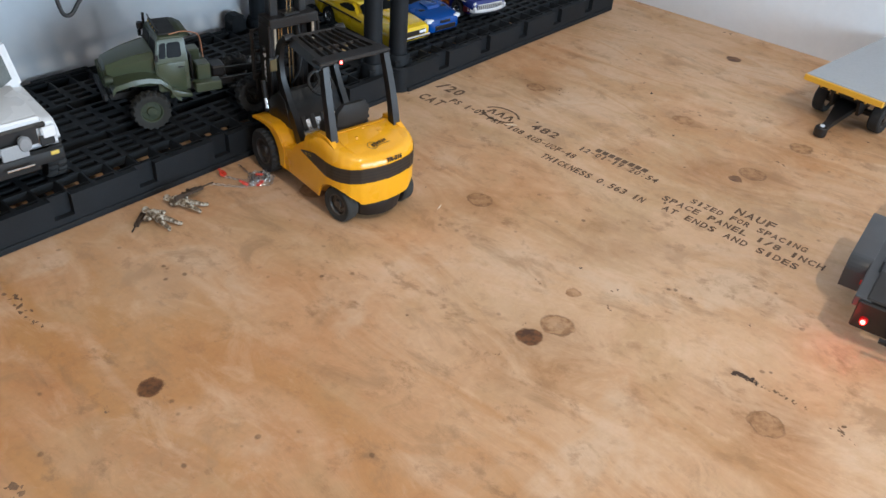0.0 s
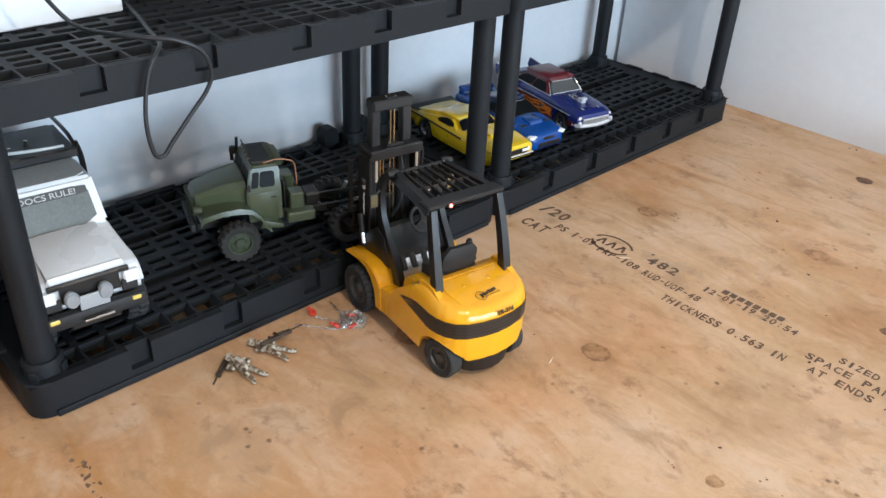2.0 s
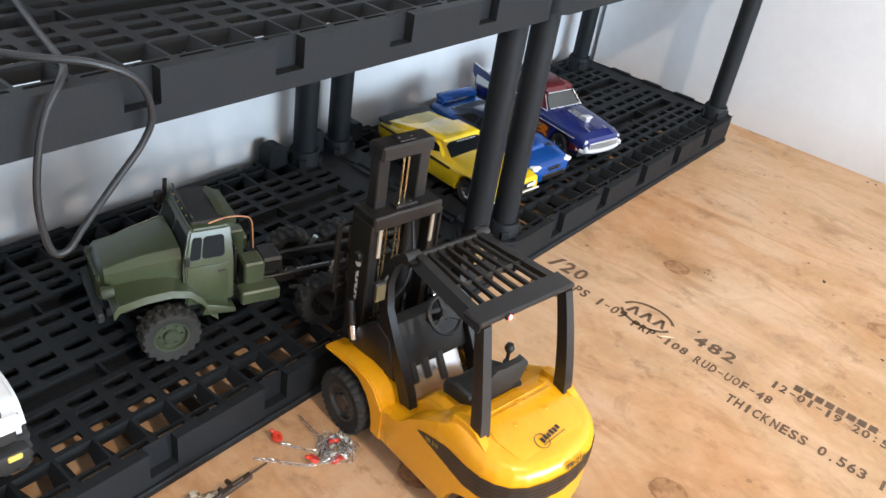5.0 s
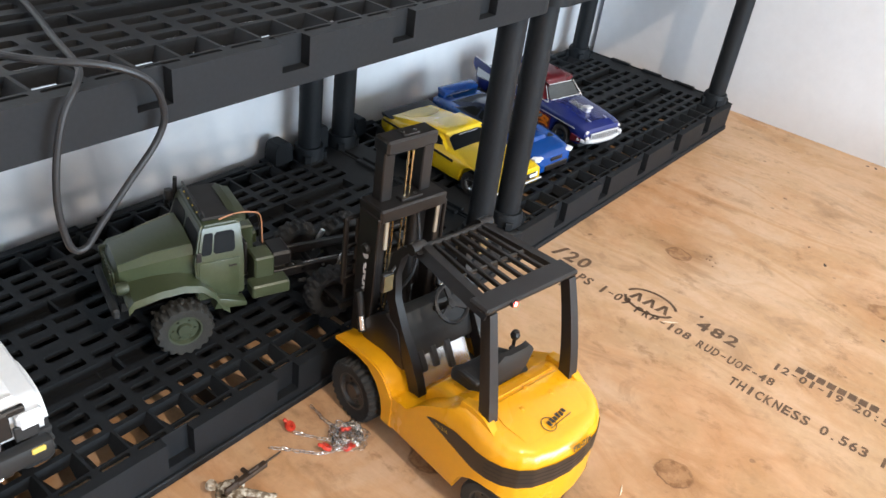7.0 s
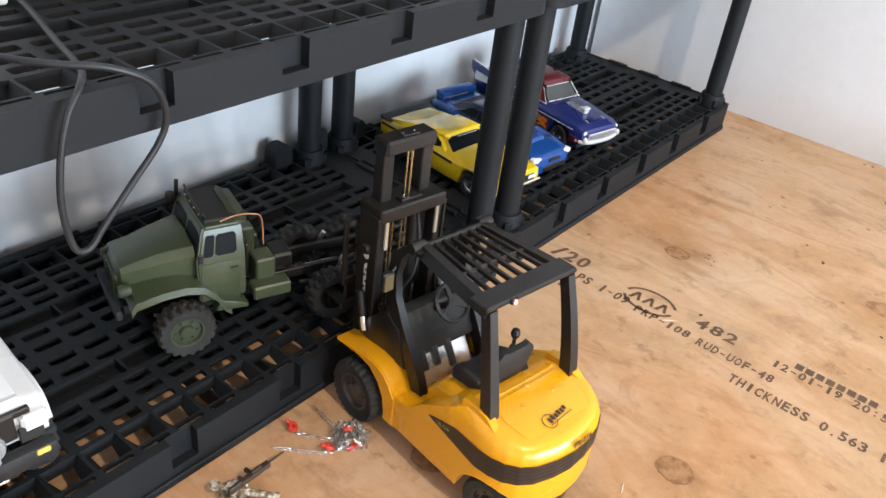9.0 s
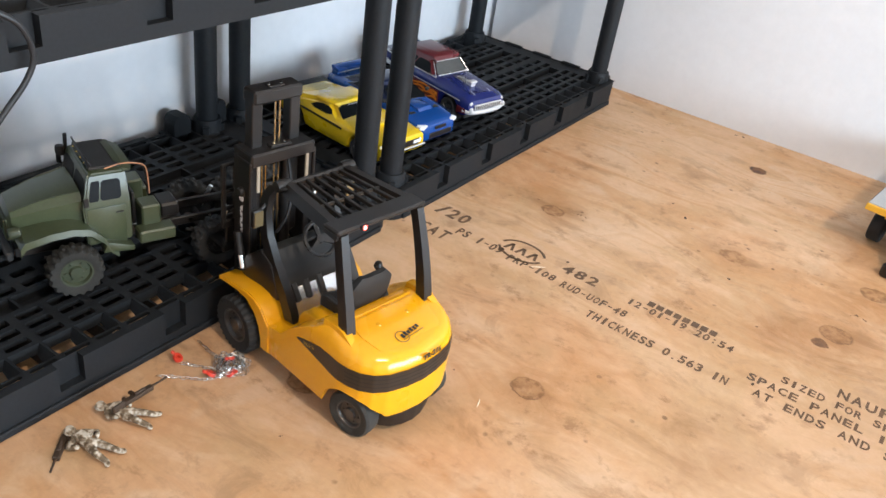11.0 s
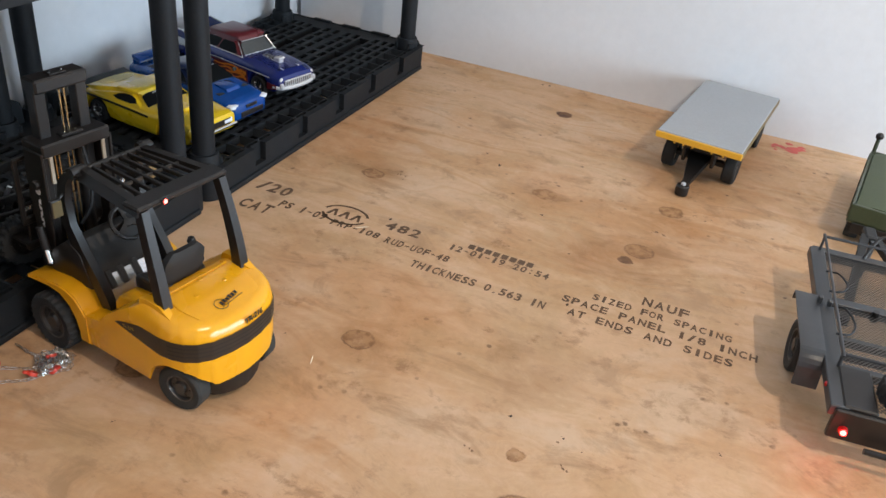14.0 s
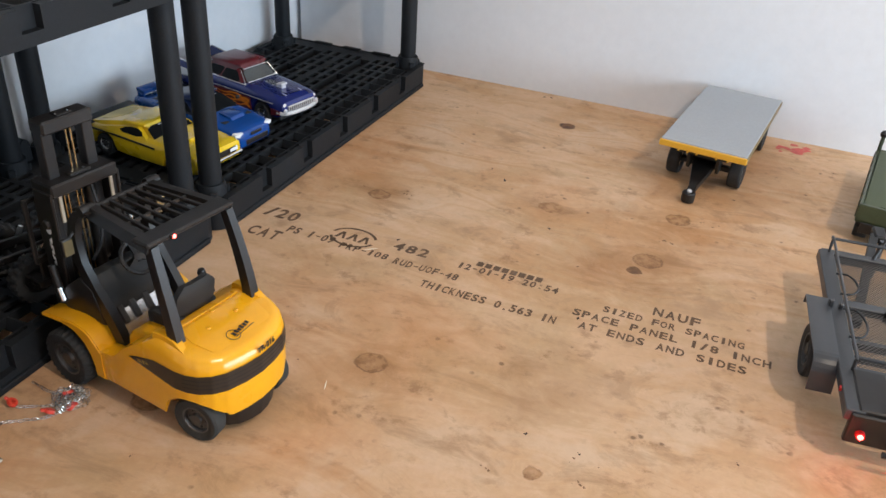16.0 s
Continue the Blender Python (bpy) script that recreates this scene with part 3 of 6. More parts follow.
for i in range(8):
    join(bm, box(0.0110, 0.014, 0.0002, (0.0145 * i + 0.005, 0.007, 0.0003)))
ob = part("stamped_line", bm, INK, floor, "blurred brown stamped bars")
ob.matrix_basis = pose(-0.757, -0.424, 0, 0, 0, -90)
# round mill mark: an open ring with three bars across it
bm = bmesh.new()
for a0, a1 in ((20, 170), (200, 345)):
    inner, outer = [], []
    for i in range(25):
        a = radians(a0 + (a1 - a0) * i / 24)
        inner.append((0.038 * math.cos(a), 0.026 * math.sin(a), 0.0004))
        outer.append((0.043 * math.cos(a), 0.031 * math.sin(a), 0.0004))
    join(bm, loft([inner, outer], cap=False, closed=False))
for x in (-0.022, 0.0, 0.022):
    join(bm, loft([[(x - 0.010, -0.011, 0.0004), (x - 0.003, 0.011, 0.0004)], [(x - 0.004, -0.011, 0.0004), (x + 0.003, 0.011, 0.0004)]], cap=False, closed=False))
    join(bm, loft([[(x - 0.002, 0.011, 0.0004), (x + 0.005, -0.011, 0.0004)], [(x + 0.003, 0.011, 0.0004), (x + 0.010, -0.011, 0.0004)]], cap=False, closed=False))
ob = part("stamped_mark", bm, INK, floor, "oval brown mill mark")
ob.matrix_basis = pose(-0.772, -0.203, 0, 0, 0, -90)


# ---- shelves ----
def hole_strip(verts, faces, x0, x1, y0, y1, z, period, hole, depth, flare=0.0):
    """A strip of plate with a row of holes through it; the holes' walls go down by depth.
    A flare makes the lower mouth a trapezoid, narrow towards the front."""
    n = max(1, int((x1 - x0) / period))
    lead = ((x1 - x0) - n * period + (period - hole)) / 2
    x = x0

    def quad(*p):
        faces.append([verts.setdefault(q, len(verts)) for q in p])
    for i in range(n + 1):
        h0 = x0 + lead + i * period if i < n else x1
        quad((x, y0, z), (h0, y0, z), (h0, y1, z), (x, y1, z))
        if i == n:
            break
        h1 = h0 + hole
        a, b, c, d = (h0, y0, z), (h1, y0, z), (h1, y1, z), (h0, y1, z)
        zz = z - depth
        e, f = (h0 + flare, y0 + flare * 0.6, zz), (h1 - flare, y0 + flare * 0.6, zz)
        g, h = (h1 - flare * 0.55, y1 - flare * 0.2, zz), (h0 + flare * 0.55, y1 - flare * 0.2, zz)
        for p in ((b, a, e, f), (c, b, f, g), (d, c, g, h), (a, d, h, e)):
            quad(*p)
        if depth < 0.01:  # rounded corners of the oblong slots
            k = 0.0030
            for (px, py, _), sx, sy in ((a, 1, 1), (b, -1, 1), (c, -1, -1), (d, 1, -1)):
                p1, p2, pm = (px + sx * k, py, z), (px, py + sy * k, z), (px + sx * k * 0.3, py + sy * k * 0.3, z)
                tri = ((px, py, z), p1, pm, p2) if sx * sy > 0 else ((px, py, z), p2, pm, p1)
                quad(*tri)
                for u, v in ((p1, pm), (pm, p2)):
                    quad(u, v, (v[0], v[1], zz), (u[0], u[1], zz))
        x = h1


SLOT = (0.0417, 0.031, 0.006, 0.0)  # spacing, length, depth, taper
CELL = (0.0417, 0.0385, 0.013, 0.0105)
TROUGH = (0.1251, 0.1215, 0.016, 0.0)
RIMSLOT = (0.0417, 0.0330, 0.005, 0.0)


def deck_panel(width, depth, z):
    """The perforated top of one tier: rim slots, a gutter of open cells, slot rows in groups parted by troughs."""
    verts, faces = {}, []
    half = [(0.0125, 0.0140, None), (0.0140, 0.0205, RIMSLOT), (0.0205, 0.0235, None), (0.0235, 0.0560, CELL), (0.0560, 0.0620, None)]
    y = 0.0620
    for row in range(3):
        half += [(y, y + 0.0140, SLOT), (y + 0.0140, y + 0.0220, None)]
        y += 0.0220
    half += [(y, y + 0.0270, TROUGH), (y + 0.0270, y + 0.0335, None)]
    y += 0.0335
    mid = depth / 2
    step = (mid - y) / 2
    half += [(y, y + 0.0140, SLOT), (y + 0.0140, y + step + 0.0015, None), (y + step + 0.0015, y + step + 0.0155, SLOT), (y + step + 0.0155, mid, None)]
    rows = half + [(depth - b, depth - a, k) for a, b, k in reversed(half)]
    for y0, y1 in ((0.004, 0.0125), (depth - 0.0125, depth - 0.004)):
        for x0, x1 in ((0.004, 0.0285), (width - 0.0285, width - 0.004)):
            faces.append([verts.setdefault(q, len(verts)) for q in ((x0, y0, z), (x1, y0, z), (x1, y1, z), (x0, y1, z))])
    for a, b, k in rows:
        if k is None:
            p = ((0.004, a, z), (width - 0.004, a, z), (width - 0.004, b, z), (0.004, b, z))
            faces.append([verts.setdefault(q, len(verts)) for q in p])
        else:
            hole_strip(verts, faces, 0.030, width - 0.030, a, b, z, *k)
            for x0, x1 in ((0.004, 0.030), (width - 0.030, width - 0.004)):
                p = ((x0, a, z), (x1, a, z), (x1, b, z), (x0, b, z))
                faces.append([verts.setdefault(q, len(verts)) for q in p])
    bm = bmesh.new()
    vs = [bm.verts.new(p) for p in verts]
    bm.verts.ensure_lookup_table()
    for f in faces:
        if len(set(f)) == 4:
            bm.faces.new([vs[i] for i in f])
    return bm


def rim_parts(tier, width, depth, z, tall, notches):
    """The deep outer rim as pieces: straight lengths, notch pockets and rounded corners."""
    r, t, zc = 0.028, 0.005, z - tall / 2
    low, thick = tall * 0.36, 0.0125
    pocket = None
    for y, s in ((0.0, 1), (depth, -1)):
        part("rim_skirt", box(width - 2 * r, thick, low, (width / 2, y + s * thick / 2, z - tall + low / 2)), RESIN, tier)
        x = r
        for n in notches + [width - r + 0.016]:
            part("rim_length", box(n - 0.016 - x, thick, tall - low, ((x + n - 0.016) / 2, y + s * thick / 2, z - (tall - low) / 2)), RESIN, tier)
            x = n + 0.016
        for n in notches:
            at = pose(n, y, zc, 0, 0, 0 if s > 0 else 180)
            if pocket is None:
                p = boxes((0.032, 0.0014, tall - low + 0.002, (0, 0.0118, low / 2), 0.0003))
                ob = part("notch_pocket", p, RESIN, tier)
                pocket = ob.data
                ob.matrix_basis = at
            else:
                shared("notch_pocket", pocket, tier, at)
    for x, s in ((0.0, 1), (width, -1)):
        part("rim_end", box(t, depth - 2 * r, tall, (x + s * t / 2, depth / 2, zc), 0.0012), RESIN, tier)
        for k in (0.3, 0.5, 0.7):
            part("edge_tab", box(0.009, 0.05, 0.006, (x + s * 0.006, depth * k, z + 0.001), 0.001), RESIN, tier)
    for cx, cy, a0 in ((r, r, 180), (width - r, r, 270), (width - r, depth - r, 0), (r, depth - r, 90)):
        rings = []
        for i in range(7):
            a = radians(a0 + 15 * i)
            c, s = math.cos(a), math.sin(a)
            rings.append([(cx + q * c, cy + q * s, zz) for q, zz in ((r, z - tall), (r, z - 0.002), (r - 0.002, z), (r - t, z), (r - t, z - tall))])
        part("rim_corner", loft(rings), RESIN, tier)


def shelf_unit(x0, width, label, tabs):
    depth = 0.420
    u = thing("shelf_unit", pose(x0, 0, 0), label, "shelf", "black resin shelves")
    notches = [width / 2 + 0.1450 * k for k in (-2, -1, 0, 1, 2)]
    posts = [(0.035, 0.038), (width - 0.035, 0.038), (width - 0.057, depth - 0.036), (0.016, depth - 0.036)]
    for z, tall in ((0.0555, 0.054), (0.449, 0.044)):
        tier = part("shelf_tier", deck_panel(width, depth, z - 0.0018), RESIN, u, sharp=20)
        rim_parts(tier, width, depth, z, tall, notches)
        if z < 0.2:
            for y in (-0.0015, depth + 0.0015):
                part("rim_foot", box(width - 0.056, 0.006, 0.010, (width / 2, y, 0.0055), 0.0015), RESIN, tier)
            # black sheet added so the rear slots look as dark as shaded floor
            part("dark_under_sheet", box(width - 0.014, depth - 0.127, 0.003, (width / 2, depth / 2 + 0.0565, 0.0045)), RESIN, tier)
        for y in (0.1415, depth - 0.1415):
            part("trough_floor", box(width - 0.062, 0.0245, 0.0020, (width / 2, y, z - 0.0165)), RESIN, tier)
        rib = None
        for i in range(1, 12):
            at = Matrix.Translation((width * i / 12, depth / 2, z - 0.026))
            if rib is None:
                rib = part("deck_rib", box(0.003, depth - 0.032, 0.024), RESIN, tier)
                rib.matrix_basis = at
            else:
                shared("deck_rib", rib.data, tier, at)
        for x, y in posts:
            socket = lathe([(0.0195, z - 0.02), (0.0255, z - 0.02), (0.0255, z + 0.016), (0.0235, z + 0.021), (0.0195, z + 0.021)], 24, "z", (x, y, 0))
            for a in range(0, 360, 90):
                join(socket, box(0.012, 0.006, 0.016, (0, 0.027, 0), 0.001, m=pose(x, y, z + 0.003, 0, 0, a + 45)))
            part("post_socket", socket, RESIN, tier)
        # rounded lugs that stand up beside the rear posts
        for x, wide, high in tabs:
            prof = [(-wide / 2, z - 0.004), (wide / 2, z - 0.004)]
            for i in range(9):
                a = math.pi * i / 8
                prof.append((wide / 2 * math.cos(a) ** 0.6 if math.cos(a) > 1e-6 else -wide / 2 * abs(math.cos(a)) ** 0.6, z + high * 0.45 + high * 0.55 * math.sin(a)))
            lug = loft([[(x + px, yy, pz) for px, pz in prof] for yy in (depth - 0.030, depth - 0.002)])
            part("rear_lug", lug, RESIN, tier)
    for x, y in posts:
        for za, zb in ((0.03, 0.407), (0.432, 0.90)):
            part("post", lathe([(0.0, za), (0.0185, za), (0.0190, za + 0.01), (0.0190, zb - 0.01), (0.0185, zb), (0.0, zb)], 28, "z", (x, y, 0)), RESIN, u)
    return u


shelf_unit(-0.868, 0.870, "black resin shelf unit holding three toy cars", ((0.070, 0.026, 0.030),))
shelf_unit(-1.752, 0.880, "black resin shelf unit holding toy trucks", ((0.774, 0.036, 0.034), (0.862, 0.022, 0.040)))
DECK = 0.0545


# ---- wheels ----
def tyre_mesh(r, w, blocks=0, tall=0.0015):
    """A tyre round the x axis with rounded shoulders; staggered tread blocks rise from one closed skin."""
    ri, h = r * 0.60, w / 2
    prof = [(ri, -0.80), (r * 0.80, -1.0), (r * 0.93, -0.96), (r, -0.70), (r, -0.08), (r, 0.08), (r, 0.70), (r * 0.93, 0.96), (r * 0.80, 1.0), (ri, 0.80), (ri * 0.97, 0.0)]
    n = blocks * 4 if blocks else 36
    rings = []
    for i in range(n):
        a = 2 * math.pi * i / n
        ring = []
        for rad, x in prof:
            if blocks and rad > r * 0.9:
                up = i % 4 in ((0, 1) if x < 0 else (2, 3))
                rad += tall if up else -tall * 0.6
                if up and abs(x) > 0.8:
                    x *= 1.05
            ring.append((x * h, rad * math.cos(a), rad * math.sin(a)))
        rings.append(ring)
    bm = bmesh.new()
    vs = [[bm.verts.new(p) for p in ring] for ring in rings]
    m = len(prof)
    for i in range(n):
        for k in range(m):
            bm.faces.new((vs[i][k], vs[i][(k + 1) % m], vs[(i + 1) % n][(k + 1) % m], vs[(i + 1) % n][k]))
    bmesh.ops.recalc_face_normals(bm, faces=bm.faces)
    return bm


def rim_mesh(r, w, side=-1, holes=6):
    """A dished wheel rim with a hub cap and nuts; side is the way it faces."""
    ri, h = r * 0.61, w / 2
    bm = lathe([(ri, side * h * 0.82), (ri * 0.90, side * h * 0.80), (ri * 0.82, side * h * 0.45), (ri * 0.45, side * h * 0.50), (ri * 0.38, side * h * 0.78), (0.0, side * h * 0.82)], 28)
    join(bm, lathe([(0.0, -side * h * 0.7), (ri * 0.98, -side * h * 0.7), (ri * 0.98, side * h * 0.8)], 24))
    for i in range(holes):
        a = 2 * math.pi * i / holes
        p = (side * h * 0.5, ri * 0.62 * math.cos(a), ri * 0.62 * math.sin(a))
        join(bm, rod(p, (p[0] + side * h * 0.14, p[1], p[2]), ri * 0.07, 6))
    return bm


def wheel(parent, x, y, z, r, w, side, tyre=RUBBER, rim=RIMGREY, blocks=0, tall=0.0015, name="wheel", holes=6):
    t = part(name, tyre_mesh(r, w, blocks, tall), tyre, parent)
    t.matrix_basis = pose(x, y, z)
    part("rim", rim_mesh(r, w, side, holes), rim, t)
    return t


# ---- toy forklift ----
def forklift(m):
    """Front is +y; the origin is on the floor between the rear wheels' front edges."""
    f = thing("toy_forklift", m, "yellow and black toy forklift truck with raised mast, on plywood", "forklift")
    for s in (-1, 1):
        wheel(f, s * 0.0755, 0.163, 0.0385, 0.0385, 0.025, s, blocks=28, tall=0.0009)
        wheel(f, 0, 0, 0, 0.0305, 0.023, s, tyre=GREYRUB, blocks=0).matrix_basis = pose(-0.0590 if s < 0 else 0.0530, -0.042, 0.031, 0, 0, 9)

    # body shell: rounded outlines stacked upwards; the top falls towards the tail and the sides clear the rear wheels
    def half_outline(front):
        return ((-0.079, front), (-0.079, front * 0.55 - 0.008), (-0.079, front * 0.2 - 0.018), (-0.0788, -0.030), (-0.0765, -0.045), (-0.0710, -0.059), (-0.0615, -0.0710), (-0.047, -0.0800), (-0.024, -0.0860), (0.0, -0.0885))

    def outline(z, grow, front, clear=True, fall=0.0):
        key, fine = half_outline(front), []
        for (x0, y0), (x1, y1) in zip(key, key[1:]):
            fine += [(x0 + (x1 - x0) * k / 5, y0 + (y1 - y0) * k / 5) for k in range(5)]
        pts = []
        for x, y in fine + [key[-1]]:
            y = y * grow if y < 0 else y
            zz = z - fall * max(0.0, -0.012 - y) * 0.17
            if clear:
                d = 0.0385 ** 2 - (y + 0.043) ** 2
                if d > 0 and x < -0.046:
                    zz = max(zz, 0.0300 + math.sqrt(d))
                if y < -0.05:
                    zz = max(zz, 0.041)
            pts.append((x * grow, y, zz))
        return pts + [(-x, y, zz) for x, y, zz in reversed(pts[:-1])]
    shell = [(0.0300, 0.970, 0.100, 0), (0.0340, 0.990, 0.102, 0), (0.048, 1.0, 0.102, 0), (0.066, 1.0, 0.101, 0), (0.0735, 1.0, 0.099, 0), (0.0760, 1.0, 0.090, 0), (0.0775, 1.0, 0.076, 0.1), (0.086, 1.0, 0.068, 0.3), (0.096, 1.0, 0.059, 0.5), (0.105, 1.0, 0.048, 0.6), (0.113, 1.0, 0.037, 0.7),
             (0.1200, 0.990, 0.026, 0.9), (0.1265, 0.970, 0.015, 1), (0.1308, 0.93, 0.008, 1), (0.1335, 0.885, 0.002, 1), (0.1346, 0.83, -0.002, 1), (0.1350, 0.60, -0.004, 1)]
    body = part("body_shell", loft([outline(z, g, y, fall=k) for z, g, y, k in shell]), YELLOW, f, "glossy yellow moulded body", sharp=50)
    # dark wraparound band whose ends run forward as a pointed swoosh
    lower, upper = [], []
    key = half_outline(0.044)
    side = [(x * 1.008, y, i) for i, (x, y) in enumerate(key)]
    fine = []
    for (x0, y0, _), (x1, y1, _) in zip(side, side[1:]):
        fine += [(x0 + (x1 - x0) * k / 6, (y0 + (y1 - y0) * k / 6)) for k in range(6)]
    fine.append(side[-1][:2])
    for x, y in fine:
        q = min(1.0, max(0.0, (0.044 - y) / 0.080))
        y = y * 1.008 if y < 0 else y
        lower.append((x, y, 0.0935 - 0.0125 * min(1, q * 1.15)))
        upper.append((x, y, 0.0945 + 0.0140 * min(1, q * 1.9) ** 0.8 - 0.0020 * q))
    lower += [(-x, y, z) for x, y, z in reversed(lower[:-1])]
    upper += [(-x, y, z) for x, y, z in reversed(upper[:-1])]
    band = part("bumper_band", loft([lower, upper], cap=False, closed=False), BANDBROWN, body, "dark brown wraparound band with pointed ends")
    for k in (0.30, 0.52, 0.74):
        at = [tuple(Vector(a).lerp(Vector(b), k)) for a, b in zip(lower, upper)][22:-22]
        part("groove_line", loft([[(x * 1.004, y * 1.004, z - 0.0007) for x, y, z in at], [(x * 1.004, y * 1.004, z + 0.0007) for x, y, z in at]], cap=False, closed=False), BLACKM, band)
    part("lower_skirt", loft([[(x * w, y, zz) for x, y, zz in outline(z, g, -0.024, False)] for z, g, w in ((0.009, 0.84, 0.62), (0.013, 0.93, 0.66), (0.034, 0.97, 0.70), (0.044, 0.95, 0.70))]), BLACK, f)
    # raised engine cover with a lip at its front, and shoulders that run back from the pillars
    cover = []
    for y, hw, up in ((-0.010, 0.047, -0.0006), (-0.0125, 0.049, 0.0014), (-0.020, 0.050, 0.0016), (-0.035, 0.052, 0.0014), (-0.058, 0.047, 0.0010), (-0.0660, 0.043, -0.0006)):
        z = 0.1350 - 0.17 * max(0.0, -0.012 - y) + up
        cover.append([(-hw, y, z - 0.003), (-hw, y, z - 0.0006), (-hw + 0.002, y, z), (hw - 0.002, y, z), (hw, y, z - 0.0006), (hw, y, z - 0.003)])
    part("engine_cover", loft(cover), YELLOW, body)
    part("cover_lip", tube([(-0.046, -0.0065, 0.1350), (0.040, -0.0065, 0.1350), (0.046, -0.0050, 0.1355), (0.047, 0.0010, 0.1340)], 0.0016, 7, 5), YELLOW, body)
    for s in (-1, 1):
        part("shoulder", loft([[(s * (0.0700 - w), y, z0), (s * 0.0700, y, z0), (s * 0.0690, y, z1), (s * (0.0700 - w * 0.8), y, z1)] for y, w, z0, z1 in ((0.010, 0.014, 0.128, 0.1375), (-0.006, 0.016, 0.126, 0.1400), (-0.022, 0.016, 0.122, 0.1385), (-0.038, 0.010, 0.118, 0.1290), (-0.048, 0.006, 0.112, 0.1215))]), YELLOW, body)
    # fenders: a C-shaped cheek round the wheel that ends in a flat pointed lip
    for s in (-1, 1):
        inner = ((0.1165, 0.030), (0.117, 0.044), (0.121, 0.060), (0.130, 0.0745), (0.146, 0.0855), (0.166, 0.0875), (0.209, 0.0825))
        outer = ((0.210, 0.0860), (0.190, 0.0920), (0.166, 0.0960), (0.148, 0.0985), (0.131, 0.0975), (0.118, 0.0920), (0.108, 0.0820), (0.1015, 0.0735))
        bm = prism(list(inner) + list(outer) + [(0.098, 0.0735), (0.098, 0.030)], s * 0.0500, s * 0.0800)
        bmesh.ops.bevel(bm, geom=[e for e in bm.edges if abs(e.verts[0].co.x - e.verts[1].co.x) < 1e-5], offset=0.0022, segments=3, affect="EDGES", clamp_overlap=True)
        part("fender", bm, YELLOW, f, sharp=40)
        ob = part("side_lettering", letters("TR-216", 0.019, 0.0046), AMBER, f)
        ob.matrix_basis = pose(s * 0.0800, 0.030 if s < 0 else 0.010, 0.0925, 90, -11 if s < 0 else 11, -90 if s < 0 else 90)
        # rear pillar: broad at the foot, bowed, leaning forward to the guard
        rings = []
        for k in range(11):
            q = k / 10
            y = -0.019 + 0.027 * q ** 1.25
            zz = 0.1300 + 0.1170 * q
            wd, dp = 0.0125 - 0.0025 * q, 0.0085 - 0.0015 * q
            x = 0.0660 - 0.0050 * q ** 2
            rings.append([(s * x, y - dp, zz), (s * (x + 0.001), y, zz), (s * x, y + dp * 0.8, zz), (s * (x - wd), y + dp * 0.8, zz), (s * (x - wd), y - dp, zz)])
        part("rear_pillar", loft(rings), BLACK, f, sharp=25)
        # front pillar arches forward from the guard and comes down into the step
        rings = []
        for y, z, w, d in ((0.116, 0.250, 0.009, 0.006), (0.130, 0.246, 0.009, 0.006), (0.143, 0.230, 0.009, 0.007), (0.149, 0.205, 0.009, 0.007), (0.146, 0.175, 0.009, 0.008), (0.132, 0.145, 0.010, 0.010), (0.114, 0.118, 0.011, 0.011), (0.098, 0.092, 0.011, 0.010), (0.090, 0.074, 0.011, 0.009)):
            rings.append([(s * 0.0560, y - d, z), (s * 0.0560, y + d, z), (s * (0.0560 - w), y + d, z), (s * (0.0560 - w), y - d, z)])
        part("front_pillar", loft(rings), BLACK, f)
        part("mast_gusset", prism([(0.112, 0.094), (0.186, 0.093), (0.194, 0.104), (0.178, 0.128), (0.150, 0.150), (0.128, 0.140)], s * 0.0420, s * 0.0575, 0.002), BLACK, f)
        arm = part("mirror_arm", rod((s * 0.055, 0.144, 0.216), (s * 0.066, 0.142, 0.210), 0.0018, 8), BLACK, f)
        part("mirror", box(0.015, 0.007, 0.024, (s * 0.069, 0.141, 0.203), 0.003, 2), BLACK, arm)
        part("mirror_glass", box(0.012, 0.001, 0.020, (s * 0.069, 0.1370, 0.203), 0.0004), MIRRORG, f, "pale mirror glass")
        cyl = part("tilt_cylinder", rod((s * 0.0595, 0.184, 0.103), (s * 0.0570, 0.200, 0.150), 0.0050, 14), BLACK, f)
        part("cylinder_rod", rod((s * 0.0596, 0.184, 0.106), (s * 0.0588, 0.190, 0.122), 0.0056, 14), CHROME, cyl, "chrome rod end")
    # cab well: floor, foil foot panel with pedals, dash, column and wheel
    part("chassis", boxes((0.096, 0.175, 0.030, (0, 0.112, 0.040), 0.002), (0.104, 0.064, 0.020, (0, 0.088, 0.062), 0.003)), BLACK, f)
    part("foot_panel", prism([(0.090, 0.078), (0.095, 0.076), (0.119, 0.110), (0.114, 0.113)], -0.045, 0.032, 0.001), SILVER, f, "silver foil foot panel")
    for x, low in ((-0.035, 0.0), (-0.017, 0.0), (0.004, 0.008)):
        part("pedal", bar((x, 0.0985 - 0.6 * low, 0.0925 - low), (x, 0.1130, 0.1135), 0.0100, 0.0045, 0.0020), BLACK, f)
    part("dash", prism([(0.108, 0.106), (0.150, 0.092), (0.172, 0.120), (0.156, 0.148), (0.136, 0.152), (0.118, 0.128)], -0.046, 0.046, 0.004), BLACKM, f)
    part("cowl", prism([(0.128, 0.058), (0.188, 0.058), (0.184, 0.100), (0.140, 0.104)], -0.047, 0.047, 0.003), BLACK, f)
    col = part("steering_column", rod((0, 0.140, 0.138), (0, 0.110, 0.166), 0.004), BLACK, f)
    ring = bmesh.new()
    for i in range(28):
        a0, a1 = 2 * math.pi * i / 28, 2 * math.pi * (i + 1) / 28
